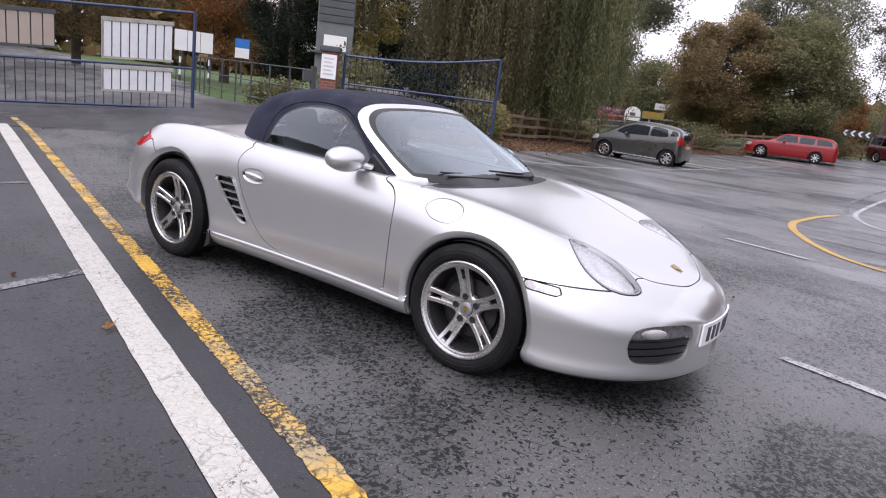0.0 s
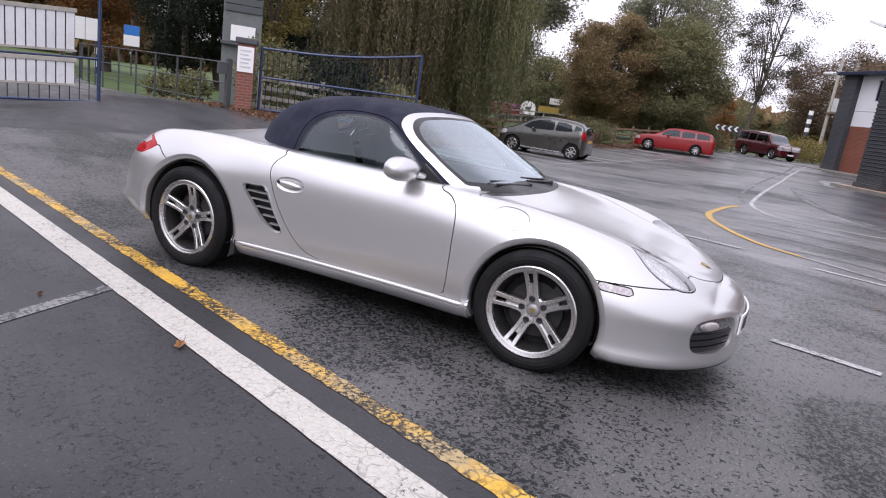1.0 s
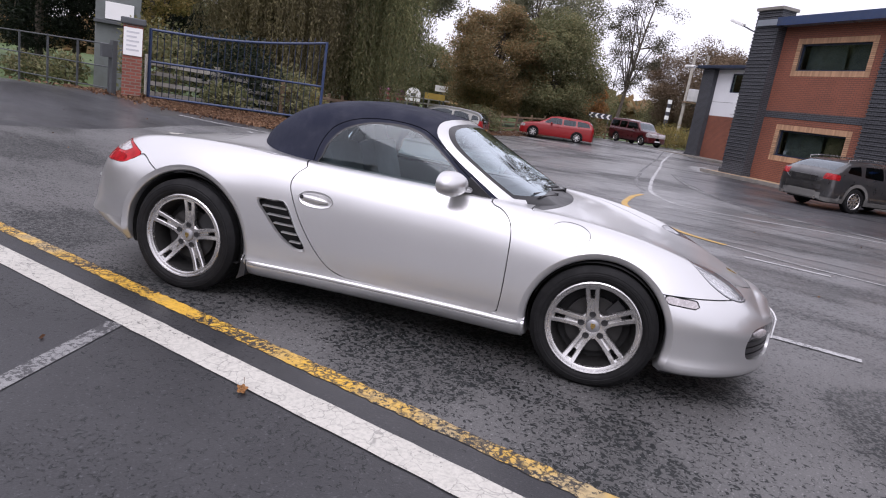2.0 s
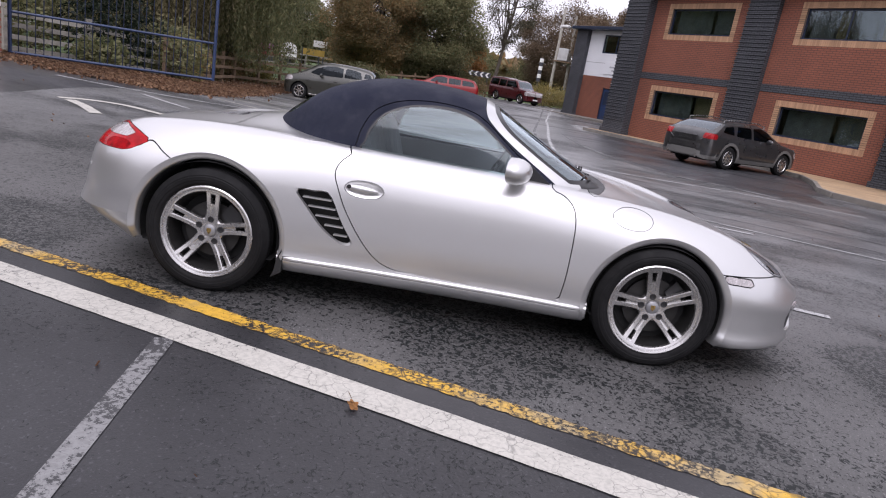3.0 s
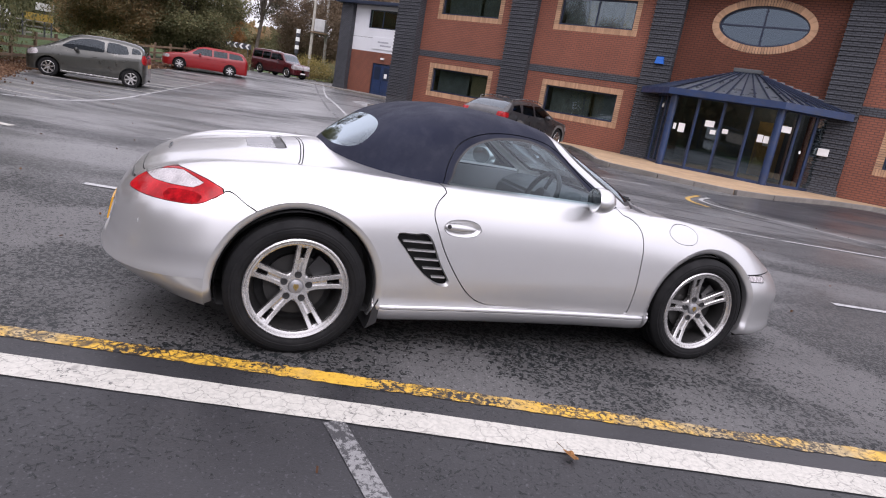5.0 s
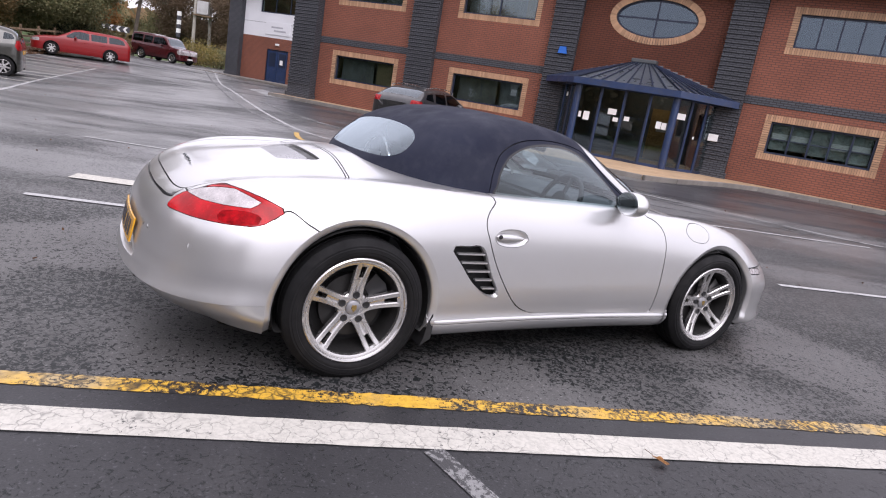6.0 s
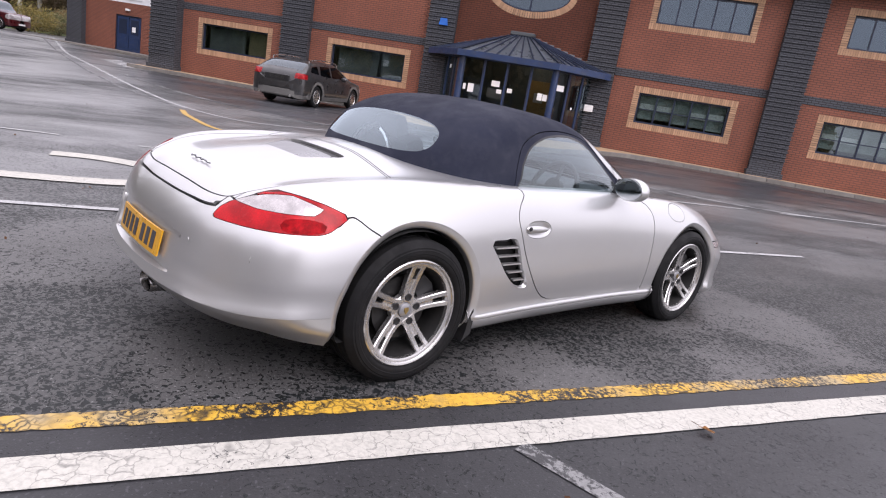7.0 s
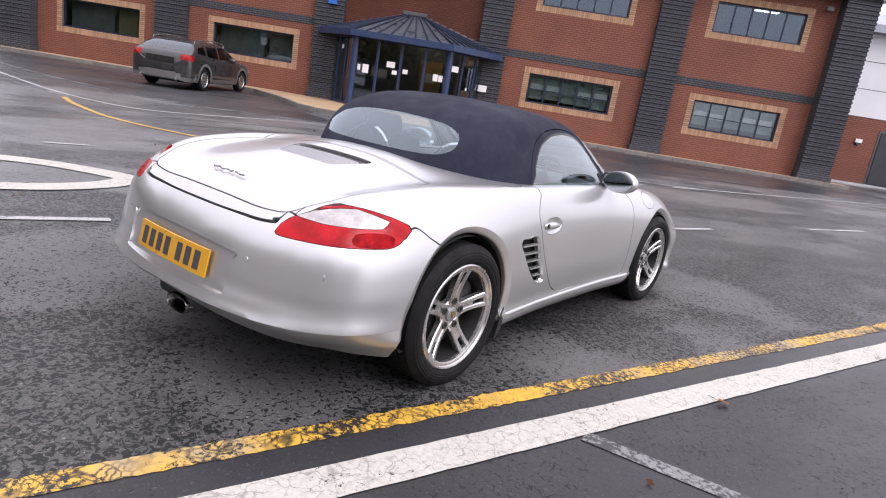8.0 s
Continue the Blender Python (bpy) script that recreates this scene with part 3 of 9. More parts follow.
for a, b in (((7.76, 4.44), (7.86, 3.45)), ((7.74, 2.55), (7.8, 1.58)), ((7.94, -1.2), (7.95, -4.4)), ((7.93, -5.3), (7.92, -6.2)), ((7.56, 6.2), (7.58, 5.72)), ((4.17, 1.86), (4.22, 1.2)), ((4.22, 0.2), (4.3, -1.6)),
             ((4.07, 7.3), (4.09, 5.84)), ((7.9, 8.2), (7.8, 7.1)), ((4.45, -4.4), (4.43, -6.2))):
    strip("lane_line", [a, b], 0.085, PAINT_WHITE_FAR, "short worn white lane line", 0.007)
# painted loop of an arrow behind the silver car, and one farther off
strip("painted_arrow", [(6.36, 6.95), (6.36, 6.55), (6.2, 6.15), (5.9, 5.75), (5.65, 5.5)], 0.27, PAINT_WHITE, "white painted arrow on the tarmac", 0.008)
strip("painted_arrow", [(5.65, 5.5), (5.35, 5.75), (5.15, 6.15), (5.08, 6.6), (5.07, 7.3)], 0.25, PAINT_WHITE, "white painted arrow on the tarmac", 0.009)
strip("painted_arrow", [(5.85, 11.9), (6.3, 11.7), (6.6, 11.3), (6.62, 10.6), (6.55, 9.6)], 0.15, PAINT_WHITE, "white painted hooked arrow on the tarmac", 0.008)
strip("painted_arrow", [(5.9, 11.7), (5.75, 11.2), (5.42, 10.55)], 0.17, PAINT_WHITE, "white painted hooked arrow on the tarmac", 0.009)
strip("painted_arrow", [(5.62, 9.65), (5.6, 9.2)], 0.17, PAINT_WHITE, "short white painted bar", 0.008)
strip("lane_line", [(8.15, 12.6), (7.9, 11.2)], 0.1, PAINT_WHITE_FAR, "short worn white lane line", 0.007)
strip("edge_line", [(7.5, 14.1), (7.92, 13.49), (8.47, 12.95), (9.1, 12.44), (10.1, 11.88), (11.2, 11.72), (13.3, 12.0), (15.2, 12.52), (17.85, 13.37), (19.5, 13.86)], 0.1, PAINT_WHITE_FAR, "white edge line by the leaf-strewn bank", 0.006)
for a, b in (((11.01, 11.85), (10.74, 13.1)), ((12.51, 12.0), (11.7, 13.5)), ((14.5, 12.45), (13.1, 14.0)), ((16.7, 13.05), (14.3, 14.7)), ((18.6, 13.65), (16.2, 15.6))):
    strip("hatch_line", [a, b], 0.1, PAINT_WHITE, "faded white hatching beside the bank", 0.006)
for x in (20.2, 21.9, 23.7, 25.0, 26.3, 28.1, 29.8, 31.4, 33.2, 35.0):
    a = np.array([x, float(np.interp(x, [17.85, 21.09, 24.18, 27.4, 31.34, 37.5], [13.37, 14.26, 14.9, 15.4, 15.98, 17.0]))])
    strip("bay_line", [a, a + np.array([0.5, 4.2])], 0.17, PAINT_WHITE, "faded white parking bay line", 0.006)
strip("bay_line", [(19.5, 13.86), (21.09, 14.26), (22.64, 14.61), (24.18, 14.9), (25.75, 15.16), (27.4, 15.4), (31.34, 15.98)], 0.09, PAINT_WHITE_FAR, "faded white line at the head of the bays", 0.007)
for k in range(5):
    strip("zebra_bar", [(29.6 + 0.9 * k, 8.15 + 0.3 * k), (31.6 + 0.9 * k, 7.55 + 0.3 * k)], 0.4, PAINT_WHITE_FAR, "worn white crossing bar", 0.007)
flat_patch("relaid_strip", [(4.6, 12.0), (7.0, 12.9), (9.0, 13.3), (8.6, 17.5), (7.0, 19), (-3.4, 18.5), (-3.4, 12.6), (0.3, 12.3)], TARMAC_NEW, "darker relaid tarmac before the gate", 0.003)
flat_patch("relaid_strip", [(24.2, 7.6), (20.4, 6.25), (17.8, 5.1), (16.1, 4.05), (14.85, 3.0), (14.5, 2.0), (14.0, 0.5), (14.7, -0.3), (16.6, -0.1), (18.2, -1.2), (23, -0.8), (30.2, 7.0)], TARMAC_NEW, "dark relaid tarmac along the building", 0.004)
flat_patch("relaid_strip", [(13.5, -2.2), (12.4, -1.8), (11.6, -2.0), (11.0, -2.7), (10.6, -3.7), (10.0, -4.8), (9.85, -6.6), (9.8, -9.0), (9.3, -10.6), (8.9, -13.0), (8.4, -18.0), (11.0, -19.0), (17.4, -8.6), (17.0, -7.2), (14.6, -3.56)], TARMAC_NEW, "dark relaid tarmac along the building", 0.004)

# ---- office building: x along its front, y into it ----
FRONT = pose(26.12, 0.53, 0, 0, 0, math.degrees(math.atan2(-0.8, -0.6)))
BASE, TOP = 0.12, 6.5


def wall_panel(name, s0, s1, z0, z1, holes, material, label, y0=0.0, y1=0.3, m=FRONT, parent=None):
    """A wall with rectangular openings through its thickness."""
    xs = sorted({s0, s1, *(h[0] for h in holes), *(h[1] for h in holes)})
    zs = sorted({z0, z1, *(h[2] for h in holes), *(h[3] for h in holes)})
    bm = bmesh.new()
    at = {}

    def v(i, j, y):
        key = (i, j, y)
        if key not in at:
            at[key] = bm.verts.new((xs[i], y, zs[j]))
        return at[key]
    solid = {(i, j) for i in range(len(xs) - 1) for j in range(len(zs) - 1)
             if not any(h[0] <= (xs[i] + xs[i + 1]) / 2 <= h[1] and h[2] <= (zs[j] + zs[j + 1]) / 2 <= h[3] for h in holes)}
    for i, j in solid:
        for y in (y0, y1):
            bm.faces.new((v(i, j, y), v(i + 1, j, y), v(i + 1, j + 1, y), v(i, j + 1, y)))
        for di, dj, e in ((-1, 0, ((i, j), (i, j + 1))), (1, 0, ((i + 1, j), (i + 1, j + 1))), (0, -1, ((i, j), (i + 1, j))), (0, 1, ((i, j + 1), (i + 1, j + 1)))):
            if (i + di, j + dj) not in solid:
                (a, b), (c, d) = e
                bm.faces.new((v(a, b, y0), v(c, d, y0), v(c, d, y1), v(a, b, y1)))
    bmesh.ops.recalc_face_normals(bm, faces=bm.faces)
    ob = part(name, bm, material, parent)
    ob.matrix_world = m
    return tagged(ob, label, "wall", kind="structure")


LOW, HIGH, SUR = (1.02, 2.52), (4.5, 6.0), 0.22
BAYS = [(-6.87, -2.02, -6.09, -2.51), (-0.75, 4.2, 0.02, 3.62), (11.5, 16.7, 12.3, 15.88), (17.8, 22.85, 18.47, 22.06)]
windows = []
for n, (b0, b1, w0, w1) in enumerate(BAYS):
    holes = [(w0 + 0.004, w1 - 0.004, z0 + 0.004, z1 - 0.004) for z0, z1 in (LOW, HIGH)]
    wall_panel("wall_front_%d" % (n + 1), b0, b1, BASE, TOP, holes, BRICK_RED, "red brick office wall with buff window surrounds")
    windows += [(w0, w1, *LOW, n, 0), (w0, w1, *HIGH, n, 1)]
# bay with the oval window over the entrance
OVAL = (7.97, 5.2, 1.68, 0.9)
nx, nz = 70, 60
ov = np.array([(x, 0.0, z) for x in np.linspace(5.3, 10.44, nx) for z in np.linspace(BASE, TOP, nz)])
oval_phi = np.hypot((ov[:, 0] - OVAL[0]) / OVAL[2], (ov[:, 2] - OVAL[1]) / OVAL[3]) - 1
door_phi = np.maximum(np.abs(ov[:, 0] - 7.95) - 2.2, ov[:, 2] - 2.6)
OV, OF = clip(ov, grid_faces(nx, nz), np.minimum(oval_phi, door_phi))
bm = bmesh.new()
bvs = [bm.verts.new(v) for v in OV]
for f in OF:
    bm.faces.new([bvs[i] for i in f])
bmesh.ops.solidify(bm, geom=bm.faces[:], thickness=-0.3)
bmesh.ops.recalc_face_normals(bm, faces=bm.faces)
entry_wall = part("wall_front_5", bm, BRICK_RED)
entry_wall.matrix_world = FRONT
tagged(entry_wall, "red brick wall with an oval window above the entrance", "wall", kind="structure")

# ribbed dark brick piers
PIERS = [(-8.2, -6.87, 7.15, 0.45), (-2.02, -0.75, TOP, 0.25), (4.2, 5.3, TOP, 0.25), (10.44, 11.5, TOP, 0.25), (16.7, 17.8, TOP, 0.25), (22.85, 24.0, 6.75, 0.45)]
for n, (s0, s1, top, out) in enumerate(PIERS):
    pier = thing("brick_pier", FRONT @ pose((s0 + s1) / 2, 0, BASE), "dark blue-grey brick pier with ribbed courses", "pier", "brick piers", "structure")
    h = (s1 - s0) / 2
    part("shaft", one_box(-h + 0.012, h - 0.012, -out + 0.03, 0.32, 0, top - BASE), BRICK_DARK, pier)
    bm = bmesh.new()
    z = 0.62
    while z < top - BASE - 0.1:
        box(bm, -h, h, -out, 0.1, z, z + 0.072)
        z += 0.15
    part("rib_courses", bm, BRICK_DARK, pier, "projecting brick courses")
    part("plinth", one_box(-h - 0.05, h + 0.05, -out - 0.05, 0.2, 0, 0.2, 0.01), BRICK_DARK, pier)
    if out > 0.3:
        part("coping", one_box(-h - 0.07, h + 0.07, -out - 0.07, 0.4, top - BASE, top - BASE + 0.13, 0.015), KERB, pier, "concrete coping")
for n, (s0, s1) in enumerate([(-6.87, -2.02), (-0.75, 4.2), (11.5, 16.7), (17.8, 22.85)]):
    ob = part("trim_band_%d" % (n + 1), one_box(s0, s1, -0.014, 0.05, 2.77, 3.05), BRICK_DARK)
    ob.matrix_world = FRONT
    tagged(ob, "dark blue-grey brick string course", "trim", kind="structure")

# windows with buff brick surrounds
def office_window(w0, w1, z0, z1, bay, floor, lights):
    win = thing("office_window", FRONT @ pose((w0 + w1) / 2, 0, z0), "dark blue framed window in a buff brick surround" + (", pale blinds half down" if bay > 1 and not floor else ""), "window", "office windows")
    h, t = (w1 - w0) / 2, z1 - z0
    a, b, c, d = -h + SUR, h - SUR, SUR, t - SUR
    part("surround", wall_ring(h - 0.006, 0.006, t - 0.006, a, b, c, d, 0.0, 0.28), MORTAR, win, "mortar bed")
    bm = bmesh.new()
    for x0, x1, q0, q1 in ((a, b, c, c + 0.06), (a, b, d - 0.06, d), (a, a + 0.06, c + 0.06, d - 0.06), (b - 0.06, b, c + 0.06, d - 0.06)):
        box(bm, x0, x1, 0.1, 0.16, q0, q1)
    part("frame", bm, NAVY_FRAME, win)
    part("sill", one_box(a - 0.03, b + 0.03, 0.02, 0.12, c - 0.004, c + 0.03, 0.005), NAVY_FRAME, win)
    wl = (b - a - 0.12) / lights
    for k in range(lights):
        x0 = a + 0.06 + k * wl
        if k:
            part("mullion", one_box(x0 - 0.025, x0 + 0.025, 0.1, 0.16, c + 0.06, d - 0.06), NAVY_FRAME, win)
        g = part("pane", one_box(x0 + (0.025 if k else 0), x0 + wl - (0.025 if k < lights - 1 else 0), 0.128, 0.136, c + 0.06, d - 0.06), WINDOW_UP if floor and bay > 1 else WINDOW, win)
        g.visible_shadow = False
        # added panels stand in for the dim rooms; the ochre ones are curtains
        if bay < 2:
            for q0, q1, m_ in ((0.04, 0.62, ROOM_TONE), (0.68, 0.97, CURTAIN if floor == bay else ROOM_TONE)):
                part("room_panel", one_box(x0 + wl * q0, x0 + wl * q1, 0.34, 0.36, c + 0.04, d - 0.02), m_, win, "hanging panel behind the glass, toned as the dim room")
        # dark sheet added in place of the dim room behind
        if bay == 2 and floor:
            part("roller_blind", one_box(x0 + 0.02, x0 + wl - 0.02, 0.22, 0.225, c + 0.05 + 0.1 * random.random(), d - 0.05), ROOM_TONE, win, "dark sheet standing in for the dim upper room")
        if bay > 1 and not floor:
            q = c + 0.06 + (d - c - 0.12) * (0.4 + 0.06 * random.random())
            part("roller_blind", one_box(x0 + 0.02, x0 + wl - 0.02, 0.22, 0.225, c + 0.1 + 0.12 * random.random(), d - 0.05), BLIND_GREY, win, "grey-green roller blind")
            if k != 2:
                part("blind", one_box(x0 + 0.05, x0 + wl - 0.05, 0.2, 0.21, q, q + 0.22), BLIND, win, "pale strip of blind")
            part("transom", one_box(x0 + 0.02, x0 + wl - 0.02, 0.105, 0.155, c + 0.49, c + 0.52), NAVY_FRAME, win)
    # bricks round the opening
    run = brick_mesh("soldier_brick", 0.067, 0.215, 0.1)
    side = brick_mesh("stretcher_brick", 0.208, 0.06, 0.1)
    n = int(2 * h / 0.075)
    for k in range(n):
        x = -h + (k + 0.5) * 2 * h / n
        for z in (SUR / 2, t - SUR / 2):
            new_brick(run, win, x, -0.004, z)
    n = int((t - 2 * SUR) / 0.075)
    for k in range(n):
        z = SUR + (k + 0.5) * (t - 2 * SUR) / n
        for x in (-h + SUR / 2, h - SUR / 2):
            new_brick(side, win, x, -0.004, z)
    return win


def wall_ring(h, e, t, a, b, c, d, y0, y1):
    bm = bmesh.new()
    for x0, x1, z0, z1 in ((-h, h, e, c), (-h, h, d, t), (-h, a, c, d), (b, h, c, d)):
        box(bm, x0, x1, y0 + 0.008, y1, z0, z1)
    return bm


_bricks = {}


def brick_mesh(name, w, h, d):
    if name not in _bricks:
        bm = one_box(-w / 2, w / 2, 0, d, -h / 2, h / 2)
        me = bpy.data.meshes.new(name)
        bm.to_mesh(me)
        bm.free()
        me.materials.append(BRICK_BUFF)
        _bricks[name] = me
    return _bricks[name]


def new_brick(me, parent, x, y, z, ry=0.0):
    ob = new("brick", me)
    ob.parent = parent
    ob.matrix_basis = pose(x, y + random.uniform(-0.002, 0.002), z, 0, ry, 0)


for w0, w1, z0, z1, bay, floor in windows:
    office_window(w0, w1, z0, z1, bay, floor, {(0, 0): 1, (1, 0): 1, (0, 1): 1, (1, 1): 2}.get((bay, floor), 5))

oval = thing("oval_window", FRONT @ pose(OVAL[0], 0, OVAL[1]), "oval window with blue glazing bars in a ring of buff bricks", "window")
bm = bmesh.new()
ra, rb = OVAL[2] - 0.24, OVAL[3] - 0.24
loops = []
for y, ex in ((0.1, 0.0), (0.1, -0.06), (0.17, -0.06), (0.17, 0.0)):
    loops.append([bm.verts.new(((ra + ex) * math.cos(a), y, (rb + ex) * math.sin(a))) for a in np.linspace(0, 2 * math.pi, 64, endpoint=False)])
for p, q in zip(loops, loops[1:] + loops[:1]):
    for k in range(64):
        bm.faces.new((p[k], p[(k + 1) % 64], q[(k + 1) % 64], q[k]))
bmesh.ops.recalc_face_normals(bm, faces=bm.faces)
part("frame", bm, NAVY_FRAME, oval)
bm = bmesh.new()
box(bm, -0.03, 0.03, 0.11, 0.16, -rb, rb)
part("mullion", bm, NAVY_FRAME, oval)
part("transom", one_box(-ra, ra, 0.112, 0.158, -0.03, 0.03), NAVY_FRAME, oval)
bm = bmesh.new()
prism(bm, [((ra - 0.01) * math.cos(a), (rb - 0.01) * math.sin(a)) for a in np.linspace(0, 2 * math.pi, 64, endpoint=False)], 0, 0.008, pose(0, 0.14, 0, 90))
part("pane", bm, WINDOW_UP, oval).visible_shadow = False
bm = bmesh.new()
loops = []
for y, ex in ((0.02, 0.0), (0.02, -0.24), (0.28, -0.24), (0.28, 0.0)):
    loops.append([bm.verts.new(((OVAL[2] - 0.004 + ex) * math.cos(a), y, (OVAL[3] - 0.004 + ex) * math.sin(a))) for a in np.linspace(0, 2 * math.pi, 64, endpoint=False)])
for p, q in zip(loops, loops[1:] + loops[:1]):
    for k in range(64):
        bm.faces.new((p[k], p[(k + 1) % 64], q[(k + 1) % 64], q[k]))
bmesh.ops.recalc_face_normals(bm, faces=bm.faces)
part("surround", bm, MORTAR, oval, "mortar bed")
me = brick_mesh("oval_brick", 0.072, 0.225, 0.1)
for k in range(104):
    a = 2 * math.pi * k / 104
    x, z = (OVAL[2] - 0.12) * math.cos(a), (OVAL[3] - 0.12) * math.sin(a)
    tilt = math.degrees(math.atan2(math.cos(a) / (OVAL[2] - 0.12), math.sin(a) / (OVAL[3] - 0.12)))
    new_brick(me, oval, x, -0.002, z, tilt)

# rooms behind the front, other walls, floors and roof
def shell(name, s0, s1, y0, y1, z0, z1, material, label, category="wall"):
    ob = part(name, one_box(s0, s1, y0, y1, z0, z1), material)
    ob.matrix_world = FRONT
    return tagged(ob, label, category, kind="structure")


shell("wall_back", -8.1, 23.9, 13.7, 14.0, BASE, TOP, BRICK_RED, "plain back wall of the offices")
shell("wall_side_north", -8.1, -7.8, 0.35, 13.7, BASE, TOP, BRICK_RED, "brick end wall of the offices")
shell("wall_side_south", 23.6, 23.9, 0.35, 13.7, BASE, TOP, BRICK_RED, "brick end wall of the offices")
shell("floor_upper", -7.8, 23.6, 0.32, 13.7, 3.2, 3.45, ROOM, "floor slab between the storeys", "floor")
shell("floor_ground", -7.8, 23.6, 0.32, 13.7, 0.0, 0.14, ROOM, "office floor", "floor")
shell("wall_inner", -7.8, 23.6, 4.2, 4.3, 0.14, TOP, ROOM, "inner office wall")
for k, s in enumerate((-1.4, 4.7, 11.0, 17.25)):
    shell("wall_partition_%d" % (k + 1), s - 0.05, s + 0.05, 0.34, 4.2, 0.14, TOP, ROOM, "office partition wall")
bm = bmesh.new()
prism(bm, [(-0.55, 6.5), (14.4, 6.5), (14.4, 6.62), (7, 8.6), (-0.55, 6.75)], -8.0, 24.3, Matrix(((0, 0, 1, 0), (1, 0, 0, 0), (0, 1, 0, 0), (0, 0, 0, 1))))
roof = part("roof", bm, ROOF_METAL)
roof.matrix_world = FRONT
tagged(roof, "shallow grey metal roof over the offices", "roof", kind="structure")
shell("trim_fascia", -6.8, 22.8, -0.66, -0.56, 6.44, 6.78, BLUE_STEEL, "dark blue eaves fascia", "trim")

# pavement with kerb along the front
def kerbed(name, loop, z0, z1, label):
    bm = prism(bmesh.new(), [tuple(p) for p in loop], z0, z1)
    ob = part(name, bm, PAVING)
    ob.matrix_world = FRONT
    return tagged(ob, label, "pavement", kind="structure")


edge = [(-8.6, -1.1), (1.0, -1.0), (2.7, -1.5), (4.2, -3.3), (5.7, -5.7), (6.4, -6.3), (7.9, -6.5), (9.9, -6.5), (10.6, -5.5), (11.6, -2.7), (12.6, -1.2), (13.6, -0.75), (24.6, -0.7)]
kerbed("pavement", edge + [(24.6, 0.05), (-8.6, 0.05)], -0.05, 0.13, "buff block pavement before the offices")
ep = np.array(edge)
kerb_line = thing("kerb", FRONT, "worn concrete kerb along the pavement", "kerb", kind="structure")
for a, b in zip(ep, ep[1:]):
    d = b - a
    n = max(1, int(np.hypot(*d) / 0.9))
    for k in range(n):
        p, q = a + d * k / n, a + d * (k + 1) / n
        L = np.hypot(*(q - p))
        o = part("kerb_stone", one_box(0.004, L - 0.004, -0.125, 0.0, -0.05, 0.136, 0.012), KERB, kerb_line)
        o.matrix_basis = pose(p[0], p[1], 0, 0, 0, math.degrees(math.atan2(d[1], d[0])))

# ---- glazed entrance under a faceted canopy ----
canopy = thing("entrance_canopy", FRONT @ pose(7.95, 0, 0.13), "half-octagon canopy with grey metal roof and blue steel fascia", "canopy")
ring = [(-3.45, -0.3), (-1.85, -2.05), (1.75, -2.05), (3.4, -0.3)]
EAVE, APEX = 2.56, 3.5
for k, (a, b) in enumerate(zip(ring, ring[1:])):
    a, b = Vector((*a, EAVE)), Vector((*b, EAVE))
    top_a, top_b = Vector((-0.35 if k == 0 else (-0.3 if k == 1 else 0.3), -0.3 if k else -0.02, APEX)), Vector((-0.3 if k == 0 else 0.3, -0.3 if k < 2 else -0.02, APEX))
    bm = bmesh.new()
    vs = [bm.verts.new(p) for p in (a, b, top_b, top_a)]
    bm.faces.new(vs)
    bmesh.ops.solidify(bm, geom=bm.faces[:], thickness=0.05)
    part("roof_facet", bm, ROOF_METAL, canopy)
    n = 8 if k == 1 else 7
    for j in range(n + 1):
        t = j / n
        bm = rod(bmesh.new(), a.lerp(b, t) + Vector((0, 0, 0.03)), top_a.lerp(top_b, t) + Vector((0, 0, 0.03)), 0.03, 0.018, 6)
        part("roof_seam", bm, NAVY_FRAME, canopy)
    d = b - a
    o = part("fascia", one_box(-0.03, d.length + 0.03, -0.06, 0.02, -0.17, 0.05, 0.008), BLUE_STEEL, canopy)
    o.matrix_basis = Matrix.Translation(a) @ pose(0, 0, 0, 0, 0, math.degrees(math.atan2(d.y, d.x)))
    o = part("soffit", one_box(0, d.length, 0.0, 0.5, -0.1, -0.06), NAVY_FRAME, canopy)
    o.matrix_basis = Matrix.Translation(a) @ pose(0, 0, 0, 0, 0, math.degrees(math.atan2(d.y, d.x)))
part("cap", one_box(-0.45, 0.45, -0.42, 0.0, APEX - 0.02, APEX + 0.12, 0.03), GREY_STEEL, canopy, "grey ridge cap")
glass_ring = [(-3.0, 0.0), (-1.75, -1.7), (1.65, -1.7), (2.95, 0.0)]
screen = thing("glazed_entrance", FRONT @ pose(7.95, 0, 0.13), "dark blue framed glass entrance doors with paper notices", "entrance")
for p in glass_ring[1:3]:
    part("post", rod(bmesh.new(), (*p, 0), (*p, EAVE - 0.1), 0.125, seg=20), BLUE_STEEL, screen, smooth=True)
